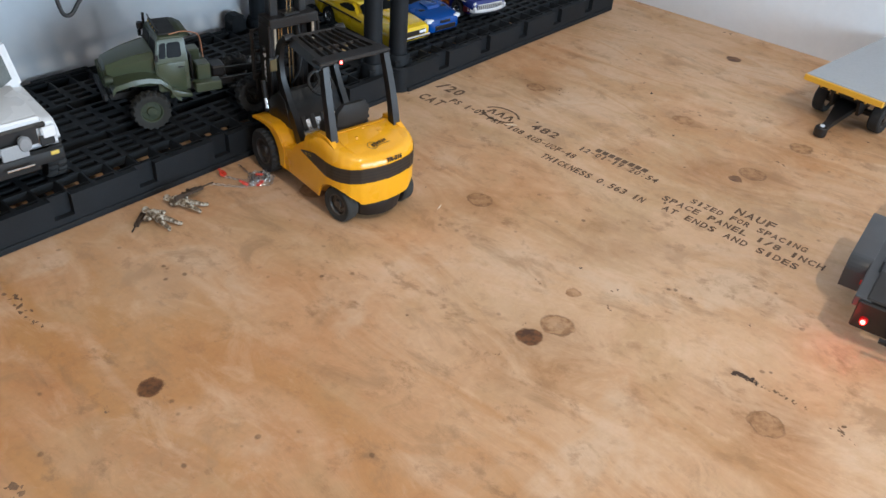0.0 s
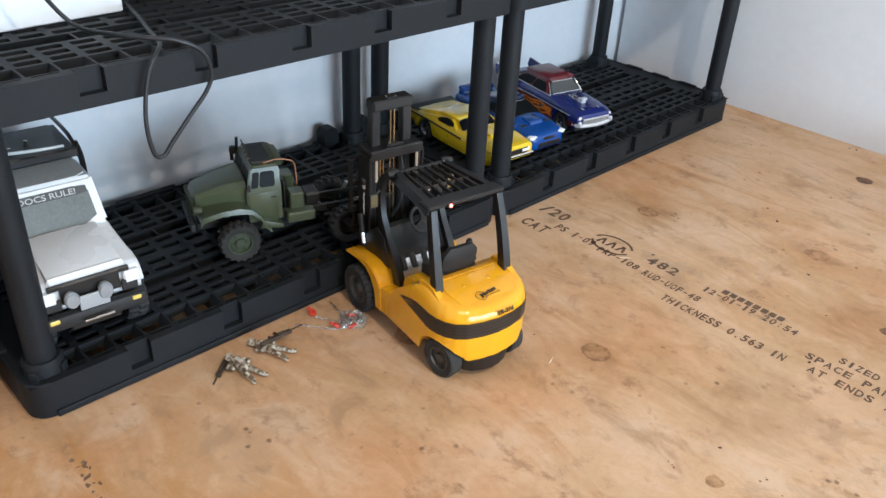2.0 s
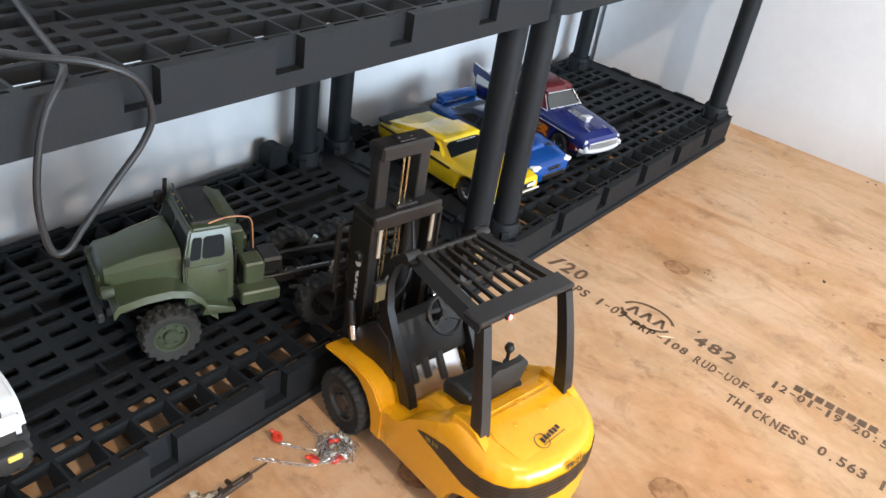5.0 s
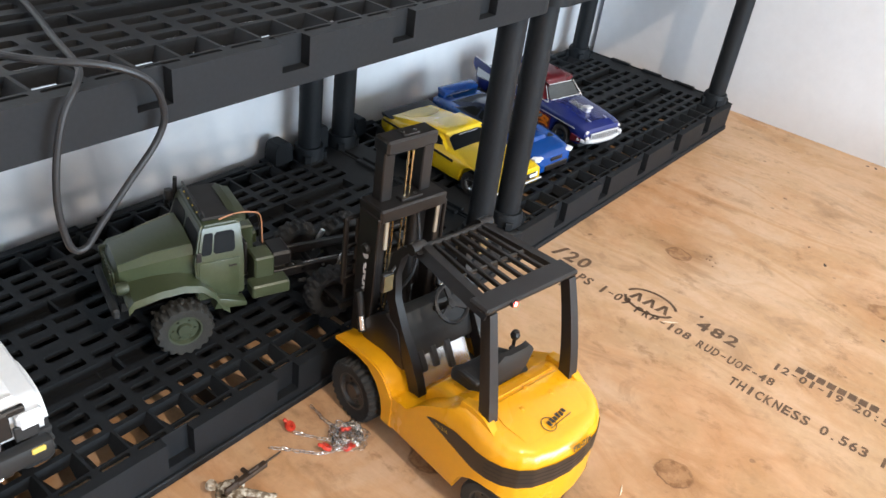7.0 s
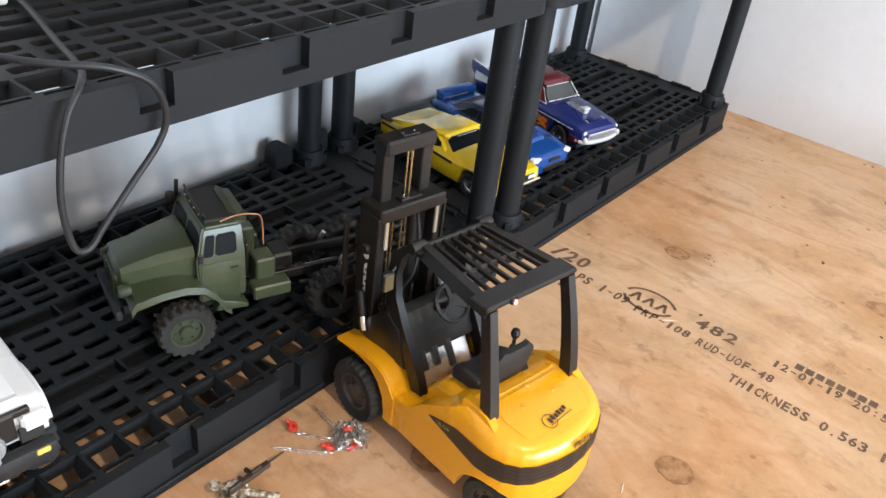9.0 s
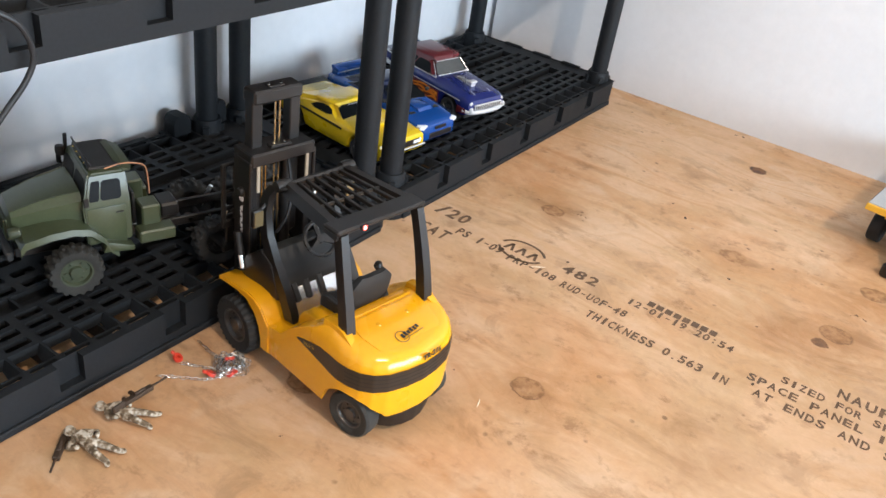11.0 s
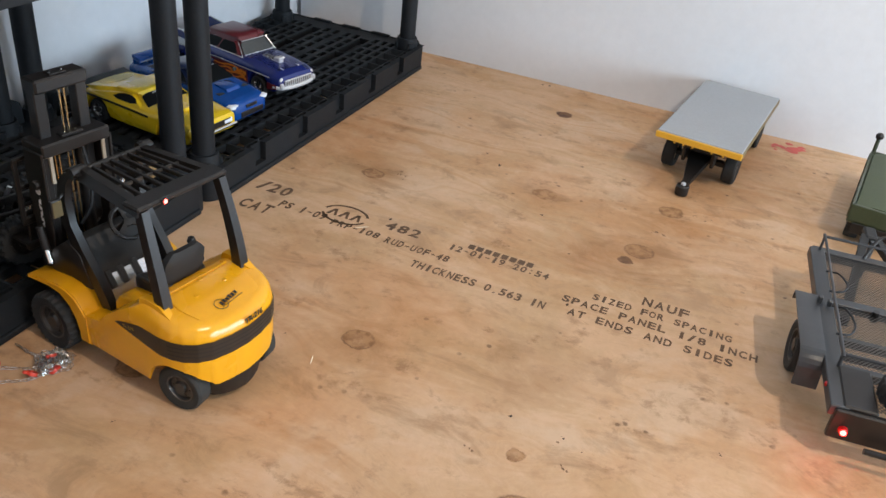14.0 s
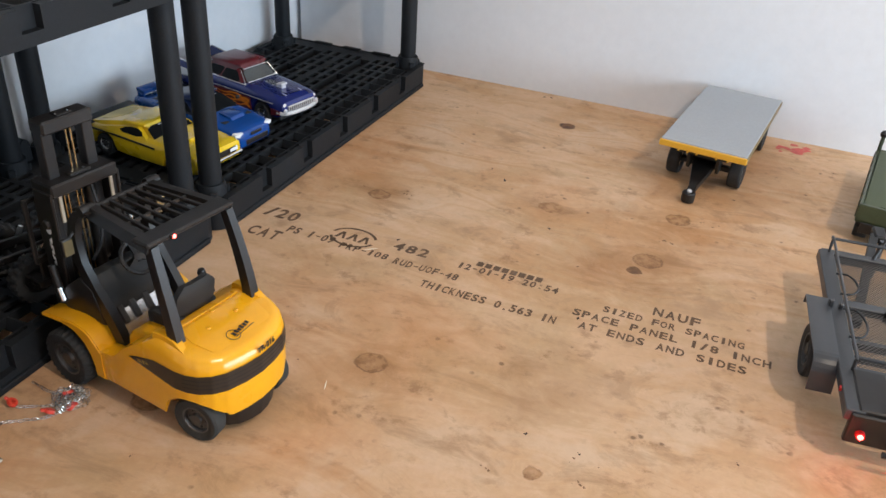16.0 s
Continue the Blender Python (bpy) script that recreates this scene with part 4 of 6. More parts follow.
        join(ring, rod((0.021 * math.cos(a0), 0.021 * math.sin(a0), 0), (0.021 * math.cos(a1), 0.021 * math.sin(a1), 0), 0.0027, 7))
    for a in (90, 210, 330):
        join(ring, bar((0, 0, 0), (0.020 * math.cos(radians(a)), 0.020 * math.sin(radians(a)), 0), 0.005, 0.003))
    join(ring, lathe([(0, 0.003), (0.005, 0.002), (0.006, -0.002), (0, -0.003)], 14, "z"))
    part("steering_wheel", ring, BLACK, col).matrix_basis = pose(0, 0.108, 0.168, 46, 0, 0)
    # seat with a scooped back, on the yellow base
    part("seat_base", prism([(-0.004, 0.095), (0.076, 0.074), (0.074, 0.096), (0.066, 0.107), (0.052, 0.112), (-0.004, 0.118)], -0.056, 0.056, 0.004, 3), YELLOW, f)
    seat = part("seat", loft([[(x * w, y, z + 0.004 * abs(x) ** 2) for x, z in ((-1, z0), (-1, z1 - 0.004), (-0.86, z1), (-0.4, z1 - 0.002), (0.4, z1 - 0.002), (0.86, z1), (1, z1 - 0.004), (1, z0))] for y, w, z0, z1 in ((0.008, 0.030, 0.115, 0.128), (0.020, 0.034, 0.113, 0.1330), (0.046, 0.034, 0.110, 0.1310), (0.060, 0.033, 0.107, 0.1250), (0.067, 0.028, 0.105, 0.1170))]), BLACKM, f, sharp=50)
    back = []
    for k in range(9):
        q = k / 8
        w = 0.0315 * (1 - 0.06 * (1 - q) - 0.42 * max(0, q - 0.72) ** 1.3 * 5)
        y, z = 0.021 - 0.011 * q ** 1.3, 0.120 + 0.053 * q
        th = 0.0095 * (1 - 0.50 * q ** 4)
        back.append([(-w, y + 0.004, z), (-w * 0.98, y - th * 0.6, z), (-w * 0.6, y - th, z), (w * 0.6, y - th, z), (w * 0.98, y - th * 0.6, z), (w, y + 0.004, z), (w * 0.6, y + th * 0.5, z), (-w * 0.6, y + th * 0.5, z)])
    part("seat_back", loft(back), BLACKM, seat, sharp=50)
    for s in (-1, 1):
        part("arm_rest", box(0.007, 0.026, 0.007, (s * 0.036, 0.032, 0.1340), 0.003, 2), BLACKM, seat)
    lever = part("gear_lever", rod((0.044, 0.046, 0.112), (0.044, 0.047, 0.144), 0.0022), BLACK, f)
    part("knob", lathe([(0, 0.141), (0.0045, 0.142), (0.0058, 0.146), (0.004, 0.151), (0, 0.152)], 14, "z", (0.044, 0.047, 0)), BLACK, lever)
    part("lever_boot", lathe([(0.0085, 0.110), (0.0065, 0.118), (0.003, 0.124), (0, 0.125)], 14, "z", (0.044, 0.046, 0)), BLACKM, lever)
    # overhead guard: broad rear plate, sloping cheeks, six bars and a cross wire
    zg = 0.2500
    roof = part("overhead_guard", box(0.130, 0.026, 0.0065, (0, 0.0145, zg), 0.002), BLACK, f)
    part("guard_front", box(0.088, 0.007, 0.0075, (0, 0.119, zg), 0.002), BLACK, roof)
    for s in (-1, 1):
        part("guard_side", loft([[(s * (x - 0.013), y, zg + 0.0033), (s * (x - 0.003), y, zg + 0.0033), (s * (x + 0.003), y, zg - 0.008), (s * (x - 0.003), y, zg - 0.009), (s * (x - 0.013), y, zg - 0.003)] for y, x in ((0.004, 0.0630), (0.030, 0.0605), (0.090, 0.0530), (0.120, 0.0490))]), BLACK, roof)
        part("guard_corner", lathe([(0, -0.009), (0.0065, -0.009), (0.0075, 0), (0.0065, 0.009), (0, 0.009)], 14, "x", (s * 0.0475, 0.123, zg - 0.001)), BLACK, roof)
    for i in range(6):
        q = (i - 2.5) / 2.5
        part("guard_bar", bar((q * 0.0385, 0.026, zg), (q * 0.0305, 0.118, zg), 0.0042, 0.0052, 0.0006), BLACK, roof)
    part("guard_crossbar", bar((-0.054, 0.060, zg - 0.0005), (0.054, 0.060, zg - 0.0005), 0.0028, 0.0036), RIMGREY, roof)
    beacon = part("warning_lamp", box(0.009, 0.004, 0.006, (-0.030, 0.0005, zg), 0.001), BLACK, roof)
    part("lamp_lens", lathe([(0, -0.0026), (0.0022, -0.0022), (0.0028, -0.0008), (0.0028, 0.001), (0, 0.001)], 12, "y", (-0.030, 0, zg)), LEDR, beacon)
    # mast: outer channels under a deep tie, raised inner frame, gold rods
    my = 0.206
    for s in (-1, 1):
        part("outer_channel", boxes((0.011, 0.024, 0.222, (s * 0.0415, my - 0.006, 0.137), 0.001), (0.004, 0.034, 0.222, (s * 0.0475, my - 0.004, 0.137), 0.001)), BLACK, f)
        part("inner_channel", box(0.0150, 0.016, 0.205, (s * 0.0275, my + 0.004, 0.2275), 0.0012), BLACK, f)
        part("guide_strip", box(0.0045, 0.003, 0.036, (s * 0.0365, my - 0.0195, 0.224), 0.0005), GUIDE, f, "pale plastic guide strip")
        part("mast_roller", lathe([(0, 0.048), (0.006, 0.048), (0.0065, 0.052), (0.005, 0.055), (0, 0.0555)] if s > 0 else [(0, -0.0555), (0.005, -0.055), (0.0065, -0.052), (0.006, -0.048), (0, -0.048)], 14, "x", (0, my - 0.006, 0.205)), BLACK, f)
    part("mast_badge", lathe([(0, 0), (0.0048, 0), (0.0048, 0.0004), (0, 0.0004)], 16, "x", (-0.0499, my - 0.004, 0.195)), DECALW, f)
    bars = bmesh.new()
    for k in range(5):
        join(bars, box(0.0004, 0.0042, 0.0046, (-0.0497, my - 0.004, 0.180 - 0.0080 * k)))
        join(bars, box(0.0005, 0.0016, 0.0030, (-0.0498, my - 0.0055 + 0.003 * (k % 2), 0.1835 - 0.0080 * k)))
    part("mast_lettering", bars, DECALW, f)
    tie = part("cross_tie", boxes((0.094, 0.040, 0.017, (0, my - 0.002, 0.2495), 0.002), (0.030, 0.012, 0.004, (0, my - 0.010, 0.2595), 0.001)), BLACK, f)
    top = part("top_tie", boxes((0.070, 0.026, 0.017, (0, my + 0.004, 0.3225), 0.0025), (0.022, 0.014, 0.0025, (0, my + 0.002, 0.3320), 0.001)), BLACK, f)
    for p, z, y in ((tie, 0.2615, my - 0.010), (top, 0.3332, my + 0.002)):
        for s in (-1, 1):
            part("tie_screw", lathe([(0, z - 0.002), (0.0022, z - 0.002), (0.0018, z + 0.0006), (0, z + 0.0009)], 10, "z", (s * 0.008, y, 0)), STEEL, p)
    for z in (0.150, 0.060):
        part("mid_plate", box(0.080, 0.006, 0.018, (0, my + 0.004, z), 0.001), BLACK, f)
    for x, zt in ((-0.022, 0.238), (-0.0165, 0.238), (-0.004, 0.314), (0.0025, 0.314)):
        part("lift_rod", rod((x, my - 0.006, 0.06), (x, my - 0.006, zt), 0.0012, 8), BRASS, f)
    part("lift_cylinder", rod((0.018, my, 0.05), (0.018, my, 0.236), 0.0075, 14), BLACK, f)
    part("lift_hose", tube([(0.010, my - 0.016, 0.240), (0.012, my - 0.022, 0.200), (0.004, my - 0.026, 0.165), (-0.010, my - 0.022, 0.140)], 0.0022, 7, 6), WIRE, f)
    # carriage, load rest and forks
    cy = my + 0.026
    car = part("carriage", boxes((0.118, 0.006, 0.010, (0, cy, 0.108), 0.001), (0.118, 0.006, 0.010, (0, cy, 0.144), 0.001), (0.070, 0.010, 0.045, (0, cy - 0.006, 0.126), 0.001)), BLACK, f)
    for s in (-1, 1):
        part("rest_post", box(0.006, 0.005, 0.090, (s * 0.056, cy, 0.184), 0.001), BLACK, car)
        part("rest_bar", box(0.004, 0.004, 0.080, (s * 0.040, cy, 0.184), 0.001), BLACK, car)
        fork = part("fork", loft([[(s * 0.044 + dx * w, y, z) for dx, z in ((-1, z0), (1, z0), (1, z1), (-1, z1))] for y, z0, z1, w in
                                  ((cy + 0.002, 0.0985, 0.1035, 0.0065), (cy + 0.055, 0.0988, 0.1030, 0.0063), (cy + 0.098, 0.0995, 0.1022, 0.0055), (cy + 0.112, 0.1005, 0.1018, 0.0035))]), BLACK, car)
        part("fork_shank", box(0.013, 0.005, 0.055, (s * 0.044, cy + 0.005, 0.126), 0.001), BLACK, fork)
    for z in (0.166, 0.190, 0.2275):
        part("rest_rail", box(0.118, 0.004, 0.005, (0, cy, z), 0.001), BLACK, car)
    # model lettering and maker's mark on the tail
    ob = part("model_lettering", letters("TR-216", 0.031, 0.0082, 0.0004, 0.06), DECALK, body)
    ob.matrix_basis = pose(-0.004, -0.0886, 0.1095, 84, 0, 4)
    mark = lathe([(0.0078, 0.0), (0.0086, 0.0), (0.0086, 0.0003), (0.0078, 0.0003)], 24, "z", (-0.013, 0, 0))
    for k in range(6):
        join(mark, box(0.0037, 0.0062 - 0.0006 * (k % 3), 0.0004, (-0.012 + 0.0052 * k, 0.0006 * (k % 2) + 0.0003 * k, 0.0003)))
    join(mark, box(0.034, 0.0008, 0.0004, (0.002, -0.0046, 0.0003)))
    ob = part("maker_mark", mark, DECALK, body, "dark maker's mark of slanted bars")
    ob.matrix_basis = pose(0.002, -0.057, 0.1290, 9.7, 0, 6)
    for x, y in ((-0.022, -0.030), (0.022, -0.030), (0.002, -0.012)):
        z = 0.1350 - 0.17 * max(0.0, -0.012 - y) + 0.0008
        part("screw_cap", lathe([(0, z), (0.0032, z), (0.0027, z + 0.0014), (0, z + 0.0018)], 12, "z", (x, y, 0)), YELLOW, body)
    return f


forklift(pose(-1.209, -0.2336, 0, 0, 0, -9))


# ---- olive cargo truck ----
def olive_truck(m):
    """Front is +y; the origin is on the deck under the front axle."""
    t = thing("toy_army_truck", m, "olive six-wheel toy army truck with bare chassis, on shelf", "toy truck")
    R, HW = 0.0325, 0.068
    axles = ((0.0, (-1, 1)), (-0.178, (-1, 1)), (-0.246, (1,)), (-0.314, (-1, 1)))
    for y, sides in axles:
        for s in sides:
            front = y > -0.1
            wheel(t, s * (HW - 0.012), y + (0.006 if front else 0), R, R, 0.026, s, tyre=GREYRUB if front else RUBBER, rim=OLIVED if front else BLACK, blocks=18, tall=0.0014)
        part("axle", boxes((HW * 1.7, 0.007, 0.007, (0, y, R), 0.002), (0.020, 0.018, 0.018, (0, y, R), 0.005)), BLACK, t)
        for s in sides:
            if y < -0.1:
                part("hub_nut", rod((s * (HW - 0.004), y, R), (s * (HW + 0.001), y, R), 0.004, 8), CHROME, t)
    for s in (-1, 1):
        rail = part("frame_rail", box(0.006, 0.40, 0.012, (s * 0.022, -0.135, 0.052), 0.001), BLACK, t)
        for k in range(9):
            part("rail_bolt", rod((s * 0.0245, -0.32 + 0.028 * k, 0.053), (s * 0.0262, -0.32 + 0.028 * k, 0.053), 0.0022, 7), STEEL, rail)
        for y in (0.0, -0.178, -0.314):
            spring = bmesh.new()
            for k in range(3):
                join(spring, tube([(s * 0.034, y - 0.035 + 0.006 * k, 0.044), (s * 0.034, y, 0.034 + 0.003 * k), (s * 0.034, y + 0.035 - 0.006 * k, 0.044)], 0.0022, 6, 5))
            part("leaf_spring", spring, BLACKM, t)
            part("shock_absorber", rod((s * 0.034, y - 0.012, 0.036), (s * 0.030, y - 0.026, 0.066), 0.0034, 10), STEEL if y < -0.1 else BLACK, t)
    for y in (-0.325, -0.25, -0.14, 0.02, 0.06):
        part("cross_member", box(0.044, 0.008, 0.010, (0, y, 0.050), 0.001), BLACK, t)
    part("drive_shaft", rod((0, -0.05, 0.044), (0, -0.29, 0.038), 0.0035), STEEL, t)
    part("gearbox", box(0.030, 0.040, 0.026, (0, -0.115, 0.046), 0.003), BLACKM, t)
    # bonnet: tapering wedge with a raised middle
    prof = []
    for y, hw, z0, z1, zc in ((0.068, 0.024, 0.074, 0.098, 0.106), (0.064, 0.029, 0.072, 0.104, 0.113), (0.028, 0.036, 0.070, 0.112, 0.124), (-0.014, 0.043, 0.070, 0.119, 0.131)):
        prof.append([(-hw, y, z0), (-hw, y, z1), (-hw * 0.82, y, zc - 0.003), (0, y, zc), (hw * 0.82, y, zc - 0.003), (hw, y, z1), (hw, y, z0)])
    hood = part("bonnet", loft(prof), OLIVE, t)
    for s in (-1, 1):
        part("bonnet_crease", tube([(s * 0.0245, 0.062, 0.1095), (s * 0.029, 0.028, 0.1205), (s * 0.035, -0.010, 0.1275)], 0.0011, 6, 4), OLIVE, hood)
        for k in range(4):
            part("louvre", box(0.0015, 0.010, 0.002, (s * (0.0375 + 0.001 * k), 0.030 - 0.012 * k, 0.090), 0.0004), OLIVED, hood)
    grille = part("grille", boxes((0.050, 0.003, 0.030, (0, 0.0690, 0.086), 0.001)), OLIVED, t)
    for k in range(7):
        part("grille_slat", box(0.003, 0.003, 0.026, (-0.021 + 0.007 * k, 0.0705, 0.086), 0.0005), OLIVE, grille)
    # wings over the front wheels: a flat top that drops behind the wheel
    for s in (-1, 1):
        rings = []
        for y, z in ((0.064, 0.082), (0.058, 0.090), (0.030, 0.096), (0.004, 0.097), (-0.016, 0.092), (-0.030, 0.078), (-0.038, 0.062), (-0.046, 0.055)):
            rings.append([(s * 0.030, y, z), (s * 0.066, y, z - 0.002), (s * 0.068, y, z - 0.010), (s * 0.065, y, z - 0.010), (s * 0.063, y, z - 0.005), (s * 0.030, y, z - 0.004)])
        part("wing", loft(rings), OLIVE, t)
        part("headlamp", lathe([(0, 0.072), (0.006, 0.071), (0.0075, 0.068), (0.007, 0.058), (0, 0.056)], 16, "y", (s * 0.040, 0, 0.090)), OLIVED, t)
        part("running_board", prism([(-0.028, 0.054), (-0.066, 0.050), (-0.066, 0.056), (-0.034, 0.068)], s * 0.050, s * 0.067, 0.001), OLIVE, t)
        part("mirror", box(0.003, 0.006, 0.012, (s * 0.063, -0.014, 0.126), 0.001), BLACK, t)
        part("mirror_arm", rod((s * 0.054, -0.018, 0.118), (s * 0.063, -0.014, 0.126), 0.001), BLACK, t)
    part("front_bumper", box(0.096, 0.008, 0.012, (0, 0.074, 0.062), 0.002), BLACKM, t)
    # cab
    hw, ht = 0.0545, 0.047
    zb, zw, zr = 0.060, 0.112, 0.155
    shell = loft([[(-hw, y0, z), (hw, y0, z), (hw, y1, z), (-hw, y1, z)] for y0, y1, z in ((-0.068, -0.014, zb), (-0.068, -0.012, zw))] +
                           [[(-ht, y0, z), (ht, y0, z), (ht, y1, z), (-ht, y1, z)] for y0, y1, z in ((-0.067, -0.021, zr - 0.006),)] +
                           [[(-ht * g, y0, z), (ht * g, y0, z), (ht * g, y1, z), (-ht * g, y1, z)] for y0, y1, z, g in ((-0.066, -0.023, zr - 0.002, 0.96), (-0.062, -0.028, zr, 0.86))])
    bmesh.ops.bevel(shell, geom=list(shell.edges), offset=0.0032, segments=2, affect="EDGES", clamp_overlap=True)
    cab = part("cab", shell, OLIVE, t)
    F = [(hw, -0.012, zw), (-hw, -0.012, zw), (-ht, -0.021, zr - 0.006), (ht, -0.021, zr - 0.006)]
    for u0, u1 in ((0.06, 0.47), (0.53, 0.94)):
        part("windscreen", panel(F, u0, u1, 0.12, 0.90), GLASS, cab)
    for s in (-1, 1):
        q = [(s * hw, -0.068, zw), (s * hw, -0.012, zw), (s * ht, -0.021, zr - 0.006), (s * ht, -0.067, zr - 0.006)]
        if s < 0:
            q = [q[1], q[0], q[3], q[2]]
        a, b = ((0.10, 0.32), (0.35, 0.82)) if s < 0 else ((0.68, 0.90), (0.18, 0.65))
        part("side_window", panel(q, a[0], a[1], 0.22, 0.90), GLASS, cab)
        part("side_window", panel(q, b[0], b[1], 0.22, 0.90), GLASS, cab)
        door = part("door", prism([(-0.024, 0.064), (-0.060, 0.056), (-0.062, 0.112), (-0.016, 0.112), (-0.016, 0.076)], s * (hw - 0.002), s * (hw + 0.0012), 0.0006), OLIVE, cab)
        part("door_handle", box(0.0025, 0.009, 0.002, (s * (hw + 0.002), -0.054, 0.103), 0.0006), BLACK, door)
    rear = [(-hw, -0.068, zw), (hw, -0.068, zw), (ht, -0.067, zr - 0.006), (-ht, -0.067, zr - 0.006)]
    part("rear_window", panel(rear, 0.25, 0.75, 0.2, 0.8), GLASS, cab)
    rack = part("roof_light_bar", boxes((0.076, 0.038, 0.004, (0, -0.045, 0.1565), 0.0015), (0.068, 0.005, 0.004, (0, -0.028, 0.160), 0.001)), BLACKM, cab)
    for k in range(4):
        part("roof_lamp", box(0.0032, 0.002, 0.0020, (-0.024 + 0.016 * k, -0.0250, 0.1600), 0.0008), AMBER, rack)
    part("roof_rail", tube([(-0.034, -0.030, 0.156), (-0.033, -0.026, 0.168), (0.0, -0.024, 0.170), (0.033, -0.026, 0.168), (0.034, -0.030, 0.156)], 0.0012, 6, 6), BLACK, rack)
    part("roof_dome", loft([[(-hx, y, 0.150), (-hx, y, z - 0.006), (-hx * 0.7, y, z - 0.001), (0, y, z), (hx * 0.7, y, z - 0.001), (hx, y, z - 0.006), (hx, y, 0.150)] for y, hx, z in ((-0.058, 0.040, 0.160), (-0.066, 0.042, 0.161), (-0.074, 0.041, 0.156), (-0.080, 0.038, 0.146))][:-1] + [[(x, -0.080, 0.150) for x in (-0.038, -0.0379, -0.026, 0, 0.026, 0.0379, 0.038)]]), OLIVED, cab)
    part("snorkel", rod((0.050, -0.018, 0.10), (0.050, -0.022, 0.166), 0.0025, 10), BLACK, t)
    part("air_filter", lathe([(0, 0.138), (0.005, 0.138), (0.006, 0.144), (0.005, 0.150), (0, 0.151)], 16, "z", (0.051, -0.014, 0)), BLACK, t)
    # tool boxes behind the cab
    for s in (-1, 1):
        part("tool_box", boxes((0.028, 0.024, 0.042, (s * 0.036, -0.094, 0.078), 0.002)), OLIVE, t)
        part("fuel_tank", box(0.022, 0.046, 0.017, (s * 0.056, -0.096, 0.064), 0.002), OLIVE, t)
    part("receiver_box", box(0.036, 0.026, 0.020, (0, -0.128, 0.068), 0.003), BLACK, t)
    part("servo_wire", tube([(-0.040, -0.044, 0.1560), (-0.036, -0.064, 0.1575), (-0.030, -0.084, 0.152), (-0.024, -0.098, 0.140), (-0.020, -0.102, 0.100)], 0.0009, 7, 8), WIREO, t, "thin orange and brown wire")
    part("servo_wire", tube([(-0.037, -0.044, 0.1560), (-0.033, -0.064, 0.1560), (-0.027, -0.083, 0.1505), (-0.021, -0.096, 0.138), (-0.017, -0.100, 0.100)], 0.0009, 7, 8), BLACK, t)
    part("spare_tyre_carrier", boxes((0.060, 0.004, 0.046, (0.0, -0.078, 0.088), 0.001)), BLACK, t)
    return t


olive_truck(pose(-1.347, 0.164, DECK, 0, 0, 70.5))


# ---- white pickup ----
def white_truck(m):
    """Front is +y; the origin is on the deck under the front bumper."""
    t = thing("toy_pickup_truck", m, "white toy pickup truck with roof load, parked on shelf", "toy truck")
    W = 0.072
    for y in (-0.052, -0.262):
        for s in (-1, 1):
            wheel(t, s * 0.066, y, 0.036, 0.036, 0.030, s, rim=BLACK, blocks=20, tall=0.0014)
    part("chassis", boxes((0.07, 0.34, 0.018, (0, -0.165, 0.045), 0.002), (0.12, 0.012, 0.010, (0, -0.052, 0.036), 0.002), (0.12, 0.012, 0.010, (0, -0.262, 0.036), 0.002)), BLACK, t)

    def ring(y, hw, z0, z1, zc):
        return [(-hw, y, z0), (-hw * 1.01, y, (z0 + z1) / 2), (-hw, y, z1 - 0.003), (-hw + 0.003, y, z1), (-hw * 0.4, y, zc), (hw * 0.4, y, zc), (hw - 0.003, y, z1), (hw, y, z1 - 0.003), (hw * 1.01, y, (z0 + z1) / 2), (hw, y, z0)]
    keys = ((-0.004, W - 0.002, 0.066, 0.094, 0.096), (-0.010, W, 0.060, 0.097, 0.099), (-0.060, W, 0.058, 0.101, 0.105), (-0.112, W, 0.056, 0.105, 0.112), (-0.330, W, 0.058, 0.107, 0.107), (-0.336, W - 0.003, 0.062, 0.104, 0.104))
    ys = sorted({-0.004, -0.010, -0.112, -0.330, -0.336, *[-0.015 - 0.005 * k for k in range(63)]}, reverse=True)
    rings = []
    for y in ys:
        for a, b in zip(keys, keys[1:]):
            if b[0] <= y <= a[0]:
                f = (a[0] - y) / (a[0] - b[0])
                v = [p + (q - p) * f for p, q in zip(a, b)]
        for yc in (-0.052, -0.262):
            d = 0.044 ** 2 - (y - yc) ** 2
            if d > 0:
                v[2] = max(v[2], 0.040 + math.sqrt(d))
        rings.append(ring(y, *v[1:]))
    body = part("body", loft(rings), WHITE, t)
    part("bonnet_panel", prism([(-0.012, 0.1005), (-0.104, 0.1122), (-0.104, 0.1145), (-0.014, 0.1035)], -0.050, 0.050, 0.001), WHITE, body)
    part("bonnet_lip", box(0.104, 0.010, 0.010, (0.0, -0.010, 0.0985), 0.003), WHITE, body)
    # cab
    hb, ht, zb, zr = 0.0715, 0.0665, 0.106, 0.160
    q = {"fl": (-hb, -0.108, zb), "fr": (hb, -0.108, zb), "tl": (-ht, -0.140, zr), "tr": (ht, -0.140, zr), "rl": (-hb, -0.232, zb), "rr": (hb, -0.232, zb), "ul": (-ht, -0.218, zr), "ur": (ht, -0.218, zr)}
    bm = loft([[q["rl"], q["rr"], q["fr"], q["fl"]], [q["ul"], q["ur"], q["tr"], q["tl"]]])
    bmesh.ops.bevel(bm, geom=list(bm.edges), offset=0.004, segments=2, affect="EDGES", clamp_overlap=True)
    cab = part("cab", bm, WHITE, t)
